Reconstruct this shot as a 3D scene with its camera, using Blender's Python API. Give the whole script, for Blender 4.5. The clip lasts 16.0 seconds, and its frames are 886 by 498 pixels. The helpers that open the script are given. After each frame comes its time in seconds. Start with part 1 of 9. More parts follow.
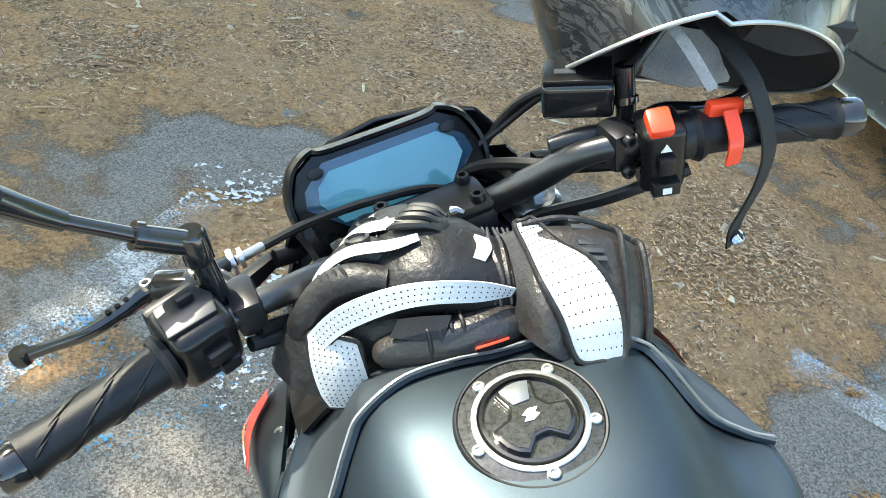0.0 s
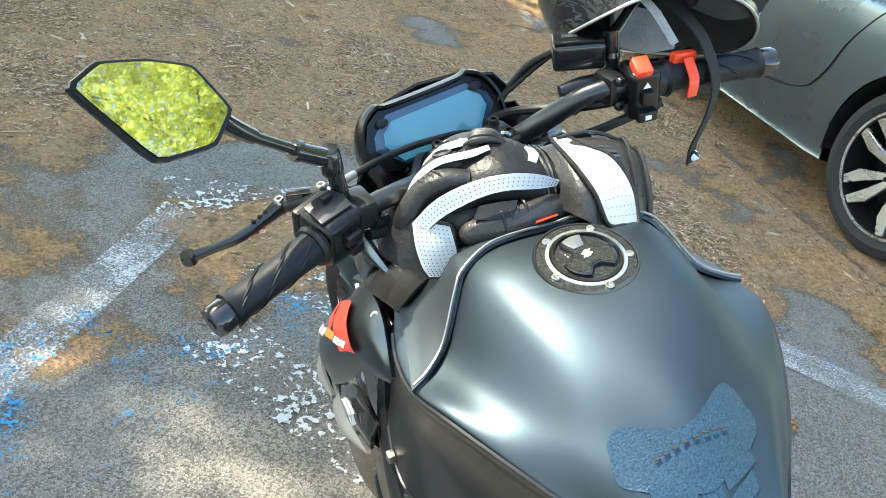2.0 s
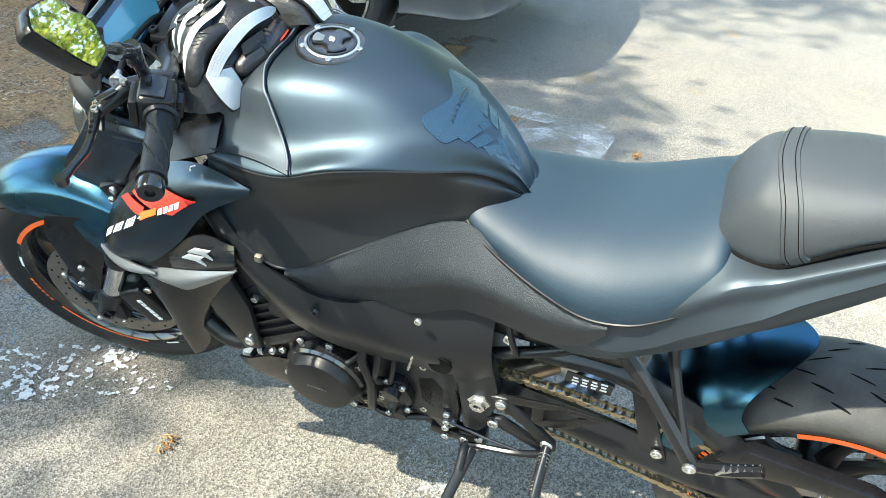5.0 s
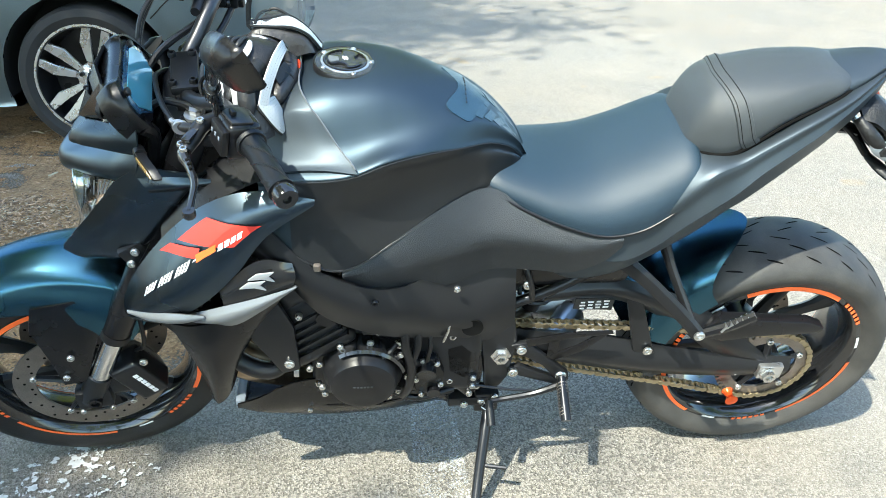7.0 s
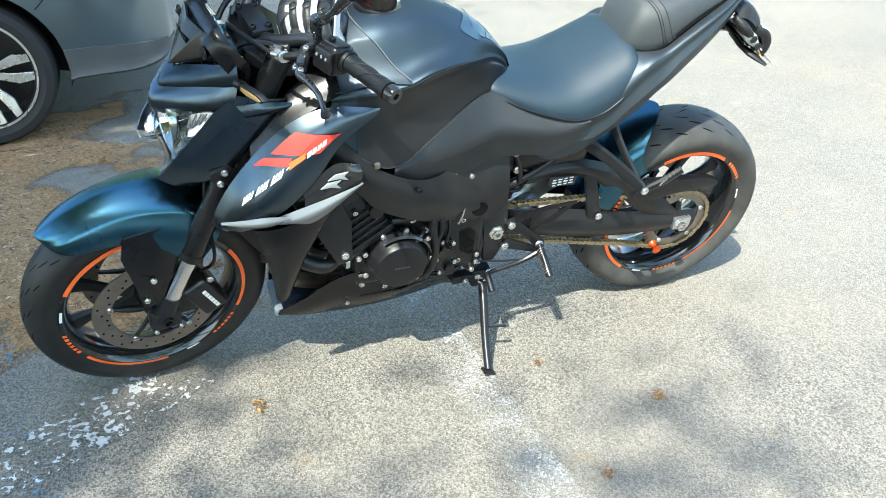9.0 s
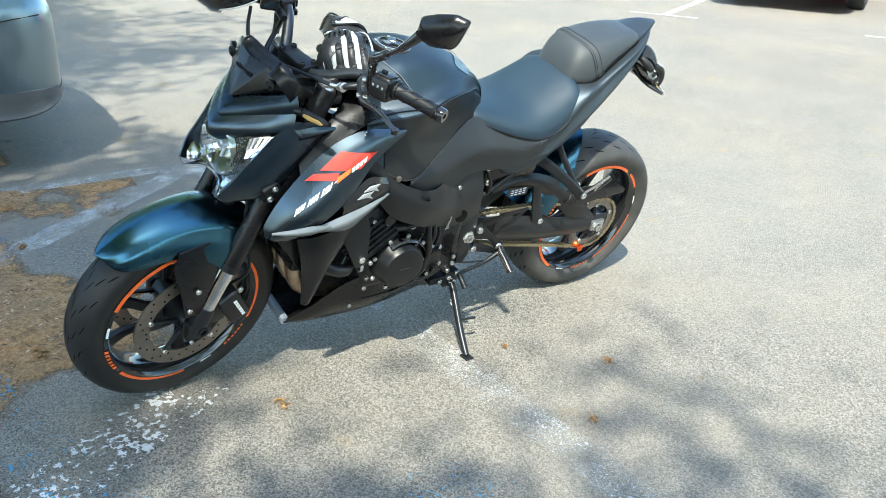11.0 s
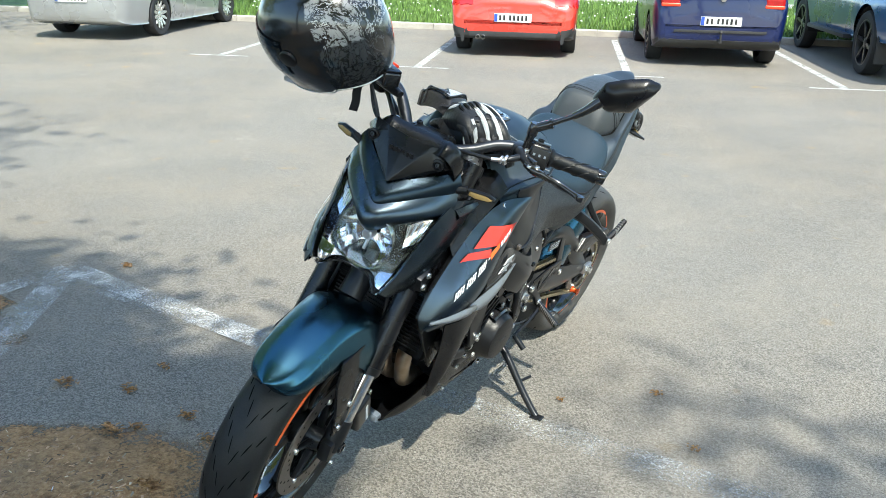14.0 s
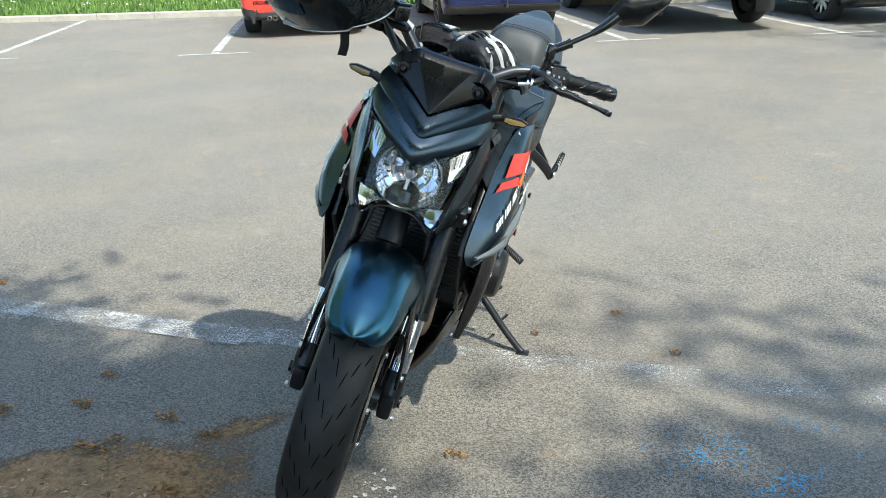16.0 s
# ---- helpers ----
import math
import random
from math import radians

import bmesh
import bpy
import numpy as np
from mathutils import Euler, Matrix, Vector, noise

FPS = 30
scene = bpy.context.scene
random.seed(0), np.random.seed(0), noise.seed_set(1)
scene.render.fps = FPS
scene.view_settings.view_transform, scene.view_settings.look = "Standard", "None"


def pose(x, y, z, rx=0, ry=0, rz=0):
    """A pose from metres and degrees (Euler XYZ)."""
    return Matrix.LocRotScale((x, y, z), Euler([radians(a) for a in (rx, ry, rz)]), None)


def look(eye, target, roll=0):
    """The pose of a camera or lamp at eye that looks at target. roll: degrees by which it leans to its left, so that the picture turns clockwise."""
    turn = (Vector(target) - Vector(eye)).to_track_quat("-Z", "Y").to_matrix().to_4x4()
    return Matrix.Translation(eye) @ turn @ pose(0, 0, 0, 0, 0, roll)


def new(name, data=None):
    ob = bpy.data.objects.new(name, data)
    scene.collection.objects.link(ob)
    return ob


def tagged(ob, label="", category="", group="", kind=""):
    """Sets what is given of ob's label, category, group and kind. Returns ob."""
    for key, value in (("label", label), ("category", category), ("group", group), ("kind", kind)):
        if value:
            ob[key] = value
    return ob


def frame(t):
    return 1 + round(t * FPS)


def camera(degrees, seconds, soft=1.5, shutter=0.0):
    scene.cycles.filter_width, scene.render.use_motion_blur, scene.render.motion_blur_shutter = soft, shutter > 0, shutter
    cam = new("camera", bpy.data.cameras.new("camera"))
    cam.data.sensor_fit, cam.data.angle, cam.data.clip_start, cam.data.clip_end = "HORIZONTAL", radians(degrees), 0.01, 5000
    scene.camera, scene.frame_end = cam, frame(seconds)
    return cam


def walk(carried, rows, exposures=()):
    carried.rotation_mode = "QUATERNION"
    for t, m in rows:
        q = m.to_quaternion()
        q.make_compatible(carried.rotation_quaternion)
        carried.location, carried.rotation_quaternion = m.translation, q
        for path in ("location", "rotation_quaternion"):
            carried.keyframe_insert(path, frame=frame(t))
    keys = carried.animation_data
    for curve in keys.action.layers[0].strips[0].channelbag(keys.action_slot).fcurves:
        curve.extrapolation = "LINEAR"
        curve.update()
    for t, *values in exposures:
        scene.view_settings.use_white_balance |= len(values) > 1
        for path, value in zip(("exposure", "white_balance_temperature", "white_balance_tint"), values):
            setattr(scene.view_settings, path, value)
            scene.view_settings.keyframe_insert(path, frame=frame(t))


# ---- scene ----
cam = camera(56.3, 16.0, soft=0.55)
PATH = [
    (0, (-0.478, 0.544, 1.425), (0.098, 2.044, 0.234), 14.6),
    (0.5, (-0.51, 0.446, 1.435), (0.084, 1.964, 0.277), 14.6),
    (1, (-0.555, 0.371, 1.439), (0.053, 1.904, 0.307), 14.7),
    (1.5, (-0.615, 0.329, 1.448), (0.026, 1.868, 0.343), 14.9),
    (2, (-0.72, 0.315, 1.429), (0.075, 1.803, 0.355), 15.0),
    (2.5, (-0.833, 0.301, 1.437), (0.177, 1.679, 0.397), 14.6),
    (3, (-0.927, 0.252, 1.435), (0.244, 1.521, 0.425), 14.0),
    (3.5, (-1.043, 0.209, 1.432), (0.247, 1.342, 0.406), 12.0),
    (4, (-1.138, 0.236, 1.433), (0.279, 1.168, 0.372), 9.7),
    (4.5, (-1.235, 0.285, 1.425), (0.298, 0.994, 0.355), 8.2),
    (4.7, (-1.272, 0.289, 1.422), (0.289, 0.928, 0.347), 7.8),
    (6.8, (-1.641, 0.725, 1.338), (0.161, 0.708, 0.47), 2.1),
    (7, (-1.673, 0.774, 1.33), (0.126, 0.7, 0.461), 1.6),
    (7.5, (-1.791, 0.885, 1.308), (-0.003, 0.684, 0.434), 0.8),
    (8, (-1.911, 1.004, 1.319), (-0.139, 0.718, 0.437), 0.2),
    (8.5, (-1.997, 1.129, 1.316), (-0.239, 0.744, 0.445), 0.1),
    (8.7, (-2.028, 1.201, 1.32), (-0.29, 0.758, 0.436), -0.1),
    (10.8, (-2.229, 1.875, 1.348), (-0.644, 0.948, 0.556), 2.3),
    (11, (-2.211, 1.962, 1.353), (-0.659, 0.969, 0.577), 2.4),
    (11.5, (-2.125, 2.094, 1.357), (-0.629, 0.995, 0.611), 2.9),
    (12, (-2.005, 2.212, 1.371), (-0.555, 1.045, 0.639), 3.1),
    (12.5, (-1.883, 2.373, 1.355), (-0.517, 1.104, 0.63), 3.8),
    (13, (-1.737, 2.554, 1.368), (-0.505, 1.142, 0.671), 3.0),
    (13.5, (-1.57, 2.648, 1.352), (-0.399, 1.17, 0.684), 2.1),
    (14, (-1.409, 2.711, 1.342), (-0.305, 1.169, 0.706), 1.4),
    (14.5, (-1.26, 2.831, 1.338), (-0.304, 1.181, 0.735), 0.2),
    (15, (-1.116, 2.911, 1.324), (-0.278, 1.202, 0.708), -0.4),
    (15.5, (-0.98, 2.926, 1.283), (-0.239, 1.193, 0.613), -0.8),
    (16, (-0.891, 2.983, 1.218), (-0.25, 1.21, 0.551), -1.7),
]
walk(cam, [(t, look(eye, target, roll)) for t, eye, target, roll in PATH],
     [(0, 2.42, 7250, 2), (3, 2.42, 7150, 1), (4.5, 2.34, 6800, 0), (7, 2.16, 6400, -1), (8.5, 2.16, 6300, -1), (12, 1.80, 6400, -1), (15, 1.45, 6400, 1), (16, 1.38, 6450, 1)])

LEAN_DEG, YAW_DEG, STEER_DEG = 15.5, 3.5, 10.0
RY = -0.04

# ---- light ----
SUN_TO = Vector((-0.60, 0.46, 1.0)).normalized()
world = bpy.data.worlds.new("sky")
scene.world = world
world.use_nodes = True
wn = world.node_tree.nodes
sky = wn.new("ShaderNodeTexSky")
sky.sky_type = "NISHITA"
sky.sun_disc = False
sky.sun_elevation = math.asin(SUN_TO.z)
sky.sun_rotation = math.atan2(SUN_TO.x, SUN_TO.y)
sky.air_density, sky.dust_density, sky.ozone_density = 1.0, 1.3, 1.4
hs = wn.new("ShaderNodeHueSaturation")
hs.inputs["Saturation"].default_value = 1.08
world.node_tree.links.new(sky.outputs[0], hs.inputs["Color"])
world.node_tree.links.new(hs.outputs[0], wn["Background"].inputs[0])
wn["Background"].inputs[1].default_value = 0.165
sun = new("sun", bpy.data.lights.new("sun", "SUN"))
sun.data.energy, sun.data.angle, sun.data.color = 2.85, radians(0.7), (1.0, 0.935, 0.85)
sun.matrix_world = look(SUN_TO * 60, (0, 0, 0))


# ---- materials ----
def mat(name, base, rough=0.5, metal=0.0, vary=0.12, scale=8.0, grain=0.0, gscale=400.0, bump=0.0, bscale=300.0, coat=0.0, spots=0.0, tint=None, spec=0.5, island=0.0):
    """A node material: base colour with variation at two scales, roughness variation, fine relief."""
    m = bpy.data.materials.new(name)
    m.use_nodes = True
    nt = m.node_tree
    n, ln = nt.nodes, nt.links
    b = n["Principled BSDF"]
    tc = n.new("ShaderNodeTexCoord")
    a1 = n.new("ShaderNodeTexNoise")
    a1.inputs["Scale"].default_value, a1.inputs["Detail"].default_value = scale, 6.0
    ln.new(tc.outputs["Object"], a1.inputs["Vector"])
    a2 = n.new("ShaderNodeTexNoise")
    a2.inputs["Scale"].default_value, a2.inputs["Detail"].default_value = gscale, 2.0
    ln.new(tc.outputs["Object"], a2.inputs["Vector"])
    ramp = n.new("ShaderNodeMapRange")
    ramp.inputs["From Min"].default_value, ramp.inputs["From Max"].default_value = 0.3, 0.7
    ramp.inputs["To Min"].default_value, ramp.inputs["To Max"].default_value = 1 - vary, 1 + vary
    ln.new(a1.outputs["Fac"], ramp.inputs["Value"])
    ramp2 = n.new("ShaderNodeMapRange")
    ramp2.inputs["From Min"].default_value, ramp2.inputs["From Max"].default_value = 0.3, 0.7
    ramp2.inputs["To Min"].default_value, ramp2.inputs["To Max"].default_value = 1 - grain, 1 + grain
    ln.new(a2.outputs["Fac"], ramp2.inputs["Value"])
    mul = n.new("ShaderNodeMath")
    mul.operation = "MULTIPLY"
    ln.new(ramp.outputs[0], mul.inputs[0])
    ln.new(ramp2.outputs[0], mul.inputs[1])
    last = mul.outputs[0]
    if island:
        geo = n.new("ShaderNodeNewGeometry")
        r3 = n.new("ShaderNodeMapRange")
        r3.inputs["To Min"].default_value, r3.inputs["To Max"].default_value = 1 - island, 1 + island
        ln.new(geo.outputs["Random Per Island"], r3.inputs["Value"])
        m3 = n.new("ShaderNodeMath")
        m3.operation = "MULTIPLY"
        ln.new(last, m3.inputs[0])
        ln.new(r3.outputs[0], m3.inputs[1])
        last = m3.outputs[0]
    col = n.new("ShaderNodeMixRGB")
    col.blend_type = "MULTIPLY"
    col.inputs[0].default_value = 1.0
    col.inputs[1].default_value = (*base, 1)
    if tint:
        tm = n.new("ShaderNodeMixRGB")
        tm.inputs[1].default_value, tm.inputs[2].default_value = (*base, 1), (*tint, 1)
        ln.new(a1.outputs["Fac"], tm.inputs[0])
        ln.new(tm.outputs[0], col.inputs[1])
    ln.new(last, col.inputs[2])
    ln.new(col.outputs[0], b.inputs["Base Color"])
    rr = n.new("ShaderNodeMapRange")
    rr.inputs["To Min"].default_value, rr.inputs["To Max"].default_value = max(0.02, rough - 0.08 - spots), min(1.0, rough + 0.08 + spots)
    ln.new(a1.outputs["Fac"], rr.inputs["Value"])
    ln.new(rr.outputs[0], b.inputs["Roughness"])
    b.inputs["Metallic"].default_value = metal
    b.inputs["Specular IOR Level"].default_value = spec
    b.inputs["Coat Weight"].default_value = coat
    b.inputs["Coat Roughness"].default_value = 0.04
    if bump:
        bn = n.new("ShaderNodeTexNoise")
        bn.inputs["Scale"].default_value, bn.inputs["Detail"].default_value = bscale, 3.0
        ln.new(tc.outputs["Object"], bn.inputs["Vector"])
        bp = n.new("ShaderNodeBump")
        bp.inputs["Strength"].default_value, bp.inputs["Distance"].default_value = min(1.0, bump), 0.002
        ln.new(bn.outputs["Fac"], bp.inputs["Height"])
        ln.new(bp.outputs[0], b.inputs["Normal"])
    return m


def glass(name, colour=(1, 1, 1), rough=0.0, ior=1.45):
    m = bpy.data.materials.new(name)
    m.use_nodes = True
    b = m.node_tree.nodes["Principled BSDF"]
    b.inputs["Base Color"].default_value = (*colour, 1)
    b.inputs["Roughness"].default_value = rough
    b.inputs["Transmission Weight"].default_value = 1.0
    b.inputs["IOR"].default_value = ior
    return m


M_MATTE = mat("matte_black_paint", (0.076, 0.100, 0.124), 0.27, 1.0, 0.06, 3.0, 0.05, 900.0, spots=0.02)
# mudguard copy of the black paint, the sky's blue sheen put into its colour
M_GUARD = mat("sky_tinted_black_paint", (0.050, 0.124, 0.176), 0.26, 1.0, 0.06, 3.0, 0.05, 900.0, spots=0.02)
M_TANK = mat("satin_charcoal_tank_paint", (0.057, 0.078, 0.096), 0.49, 0.95, 0.05, 3.0, 0.12, 1500.0, bump=0.03, bscale=1200.0)
M_PLASTIC = mat("black_plastic", (0.006, 0.006, 0.007), 0.27, 0.0, 0.15, 12.0, 0.1, 600.0, bump=0.04, bscale=900.0, spec=0.36)
M_COWL = mat("satin_charcoal_plastic", (0.056, 0.070, 0.083), 0.48, 0.75, 0.06, 3.0, 0.12, 1300.0, bump=0.04, bscale=1200.0)
M_GLOSS = mat("gloss_black", (0.012, 0.012, 0.013), 0.12, 0.0, 0.1, 6.0, coat=0.5)
M_FRAME = mat("black_frame_paint", (0.030, 0.031, 0.034), 0.31, 0.65, 0.08, 6.0, 0.08, 700.0, spec=0.36)
M_COLLAR = mat("satin_black_collar", (0.030, 0.044, 0.058), 0.27, 0.9, 0.06, 3.0, 0.05, 900.0)
M_CASE = mat("black_engine_case", (0.008, 0.008, 0.009), 0.36, 0.0, 0.1, 20.0, 0.1, 900.0, bump=0.1, bscale=700.0, spec=0.32)
M_BAR = mat("charcoal_anodised_bar", (0.068, 0.069, 0.073), 0.34, 0.85, 0.06, 8.0, 0.12, 1400.0, bump=0.05, bscale=1200.0)
M_GREYWING = mat("satin_grey_paint", (0.18, 0.19, 0.20), 0.33, 0.5, 0.06, 6.0, 0.06, 900.0)
M_RUBBER = mat("tyre_rubber", (0.020, 0.020, 0.020), 0.6, 0.0, 0.22, 14.0, 0.15, 500.0, bump=0.25, bscale=260.0, tint=(0.062, 0.058, 0.052))
# front tyre: the same rubber in a darker tone with less pale tint
M_RUBBERF = mat("darker_tyre_rubber", (0.010, 0.010, 0.011), 0.5, 0.0, 0.2, 14.0, 0.15, 500.0, bump=0.25, bscale=260.0, spec=0.3, tint=(0.024, 0.023, 0.021))
# near-black for grooves, holes and gaps: their shade is put into colour
M_GROOVE = mat("tread_groove", (0.006, 0.006, 0.006), 0.9, 0.0, 0.1, spec=0.05)
M_GRIP = mat("grip_rubber", (0.007, 0.008, 0.010), 0.40, 0.0, 0.12, 30.0, 0.1, 900.0, bump=0.2, bscale=1500.0, spec=0.30)
# tank flank skin; the darkness of facing down is put into its colour
M_SIDEPANEL = mat("shade_toned_knee_panel", (0.040, 0.042, 0.045), 0.36, 0.7, 0.08, 4.0, 0.08, 900.0)
# black vinyl; its blue is sky reflection put into the base colour
M_SEAT = mat("seat_vinyl", (0.013, 0.027, 0.042), 0.50, 0.0, 0.08, 5.0, 0.10, 900.0, bump=0.22, bscale=900.0, spec=0.42)
M_SEATGREY = mat("pillion_vinyl", (0.036, 0.041, 0.045), 0.46, 0.0, 0.08, 5.0, 0.1, 1200.0, bump=0.35, bscale=1400.0)
M_TEXT = mat("textured_side_cover", (0.043, 0.047, 0.052), 0.38, 0.65, 0.08, 6.0, 0.30, 800.0, bump=0.7, bscale=800.0)
M_SILVER = mat("silver_alloy", (0.55, 0.55, 0.55), 0.3, 0.9, 0.1, 20.0, 0.05, 600.0)
M_STEEL = mat("steel_bolt", (0.62, 0.61, 0.59), 0.28, 0.95, 0.12, 60.0)
M_CHROME = mat("chrome", (0.75, 0.75, 0.76), 0.08, 1.0, 0.03)
M_LAMPBACK = mat("silvered_plastic", (0.31, 0.34, 0.33), 0.12, 0.9, 0.1, 30.0)
M_DISC = mat("brake_disc_steel", (0.22, 0.19, 0.165), 0.4, 0.8, 0.15, 25.0, 0.15, 500.0)
M_GOLD = mat("chain_brass", (0.34, 0.285, 0.185), 0.38, 0.85, 0.25, 60.0)
M_EXH = mat("heat_stained_steel", (0.30, 0.21, 0.12), 0.32, 0.9, 0.3, 18.0, tint=(0.42, 0.36, 0.30))
M_ORANGE = mat("orange_rim_tape", (0.93, 0.15, 0.03), 0.4, 0.0, 0.08, 20.0)
M_ORANGE_AN = mat("orange_anodised", (0.75, 0.10, 0.02), 0.25, 0.6, 0.06)
M_RED = mat("red_decal", (0.62, 0.045, 0.03), 0.38, 0.1, 0.08, 8.0)
M_EMBLEM = mat("silver_emblem", (0.38, 0.39, 0.40), 0.35, 0.2, 0.05)
M_WHITE = mat("white_decal", (0.78, 0.78, 0.78), 0.4, 0.0, 0.05)
M_REDSW = mat("red_switch_plastic", (0.85, 0.06, 0.02), 0.35, 0.0, 0.05)
M_GREYPL = mat("grey_switch_plastic", (0.17, 0.20, 0.24), 0.35, 0.0, 0.06)
M_AMBER = mat("amber_lens", (0.34, 0.23, 0.09), 0.2, 0.0, 0.1, coat=0.5)
M_CARBON = mat("carbon_weave", (0.035, 0.036, 0.038), 0.22, 0.3, 0.3, 240.0, 0.3, 600.0, coat=0.5)
M_PAD = mat("tank_pad_gel", (0.022, 0.050, 0.080), 0.34, 0.3, 0.10, 300.0, 0.4, 500.0, bump=0.35, bscale=500.0)
M_LCD = mat("lcd_panel", (0.075, 0.250, 0.330), 0.12, 0.0, 0.05, 6.0, coat=1.0)
# dark glass; the sky's blue reflection is painted into the base colour
M_BEZEL = mat("dash_glass", (0.02, 0.055, 0.10), 0.06, 0.0, 0.05, coat=1.0)
M_MIRROR = mat("mirror_glass", (0.92, 0.94, 0.94), 0.02, 1.0, 0.0)
M_MIRROR.node_tree.nodes["Principled BSDF"].inputs["Roughness"].default_value = 0.018
for l in list(M_MIRROR.node_tree.nodes["Principled BSDF"].inputs["Roughness"].links):
    M_MIRROR.node_tree.links.remove(l)
M_LENS = glass("clear_lens", (0.97, 0.98, 1.0), 0.0, 1.2)
M_CABLE = mat("cable_rubber", (0.006, 0.006, 0.007), 0.40, 0.0, 0.1, spec=0.4)
M_LABEL = mat("black_label", (0.01, 0.012, 0.014), 0.3, 0.0, 0.05)
M_REDLENS = mat("red_lens", (0.35, 0.012, 0.012), 0.12, 0.0, 0.08, coat=0.6)


# ---- mesh helpers ----
def spl(pts, n, closed=False):
    """Catmull-Rom through points, n samples."""
    p = [Vector(q) for q in pts]
    out, k = [], len(p)
    segs = k if closed else k - 1
    for i in range(n):
        t = i * segs / (n if closed else n - 1)
        s = min(int(t), segs - 1)
        f = t - s
        if closed:
            a, b, c, d = p[(s - 1) % k], p[s], p[(s + 1) % k], p[(s + 2) % k]
        else:
            b, c = p[s], p[s + 1]
            a = p[s - 1] if s else b * 2 - c
            d = p[s + 2] if s + 2 < k else c * 2 - b
        out.append(0.5 * (2 * b + (c - a) * f + (2 * a - 5 * b + 4 * c - d) * f * f + (3 * b - a - 3 * c + d) * f ** 3))
    return out


def grid(rows, wrap=False, close=False):
    """A quad sheet over rows of points."""
    bm = bmesh.new()
    vs = [[bm.verts.new(p) for p in r] for r in rows]
    for i in range(len(vs) - (0 if close else 1)):
        a, b = vs[i], vs[(i + 1) % len(vs)]
        for j in range(len(a) - (0 if wrap else 1)):
            k = (j + 1) % len(a)
            bm.faces.new((a[j], a[k], b[k], b[j]))
    return bm


def surf(ctrl, nu, nv, thick=0.0, wrap=False):
    """A smooth sheet through a net of control rows; with a thickness, a shell."""
    rows = [spl(r, nv, wrap) for r in ctrl]
    cols = [spl([r[j] for r in rows], nu) for j in range(nv)]
    bm = grid([[cols[j][i] for j in range(nv)] for i in range(nu)], wrap)
    if thick:
        bmesh.ops.recalc_face_normals(bm, faces=bm.faces)
        bmesh.ops.solidify(bm, geom=bm.faces[:], thickness=thick)
    return bm


def cap_ends(bm):
    es = [e for e in bm.edges if len(e.link_faces) == 1]
    if es:
        bmesh.ops.holes_fill(bm, edges=es, sides=0)
    return bm


def full(half):
    """A half section from the centre outwards, made whole."""
    return [(-x, y, z) for x, y, z in reversed(half[1:])] + list(half)


def tube(path, r, seg=10, n=0, caps=True, flat=1.0):
    """A round bar along a path; r may be one radius or one for each control point."""
    rs = r if isinstance(r, (list, tuple)) else [r] * len(path)
    p4 = [Vector(p) for p in path]
    if n:
        fine = spl(p4, n)
        rr = [v.x for v in spl([(q, 0, 0) for q in rs], n)]
    else:
        fine, rr = p4, list(rs)
    rows, up = [], None
    for i, p in enumerate(fine):
        d = (fine[min(i + 1, len(fine) - 1)] - fine[max(i - 1, 0)]).normalized()
        if up is None:
            up = Vector((0, 0, 1)) if abs(d.z) < 0.9 else Vector((0, 1, 0))
        s = d.cross(up).normalized()
        up = s.cross(d).normalized()
        rows.append([p + rr[i] * (math.cos(a) * s + flat * math.sin(a) * up) for a in [2 * math.pi * k / seg for k in range(seg)]])
    bm = grid(rows, wrap=True)
    if caps:
        cap_ends(bm)
    return bm


def lathe(profile, seg=64, axis="X", centre=(0, 0, 0), closed=False, part_angle=None, start=0.0):
    """Turns (radius, along) pairs round an axis through centre."""
    rows = []
    whole = part_angle is None
    cnt = seg if whole else seg + 1
    for k in range(cnt):
        a = start + (2 * math.pi if whole else part_angle) * k / seg
        r_ = []
        for r, x in profile:
            c, s = r * math.cos(a), r * math.sin(a)
            r_.append(Vector(centre) + Vector({"X": (x, c, s), "Y": (c, x, s), "Z": (c, s, x)}[axis]))
        rows.append(r_)
    return grid(rows, wrap=closed, close=whole)


def rod(a, b, r, seg=12, r2=None):
    return tube([a, b], [r, r if r2 is None else r2], seg)


def box(c, size, bev=0.0, seg=2, rot=None):
    bm = bmesh.new()
    bmesh.ops.create_cube(bm, size=1.0)
    bmesh.ops.scale(bm, vec=size, verts=bm.verts)
    if bev:
        bmesh.ops.bevel(bm, geom=bm.edges[:], offset=bev, segments=seg, profile=0.6, affect="EDGES")
    if rot is not None:
        bmesh.ops.transform(bm, matrix=rot.to_4x4(), verts=bm.verts)
    bmesh.ops.translate(bm, vec=c, verts=bm.verts)
    return bm


def plate(outline, thick, bev=0.0, axis="x", seg=2):
    """A flat shape pulled to a thickness; outline points carry all three coordinates on the near face."""
    bm = bmesh.new()
    vs = [bm.verts.new(p) for p in outline]
    f = bm.faces.new(vs)
    d = {"x": Vector((thick, 0, 0)), "y": Vector((0, thick, 0)), "z": Vector((0, 0, thick))}[axis] if isinstance(axis, str) else Vector(axis) * thick
    ret = bmesh.ops.extrude_face_region(bm, geom=[f])
    bmesh.ops.translate(bm, vec=d, verts=[g for g in ret["geom"] if isinstance(g, bmesh.types.BMVert)])
    bmesh.ops.recalc_face_normals(bm, faces=bm.faces)
    if bev:
        bmesh.ops.bevel(bm, geom=bm.edges[:], offset=bev, segments=seg, profile=0.6, affect="EDGES")
    return bm


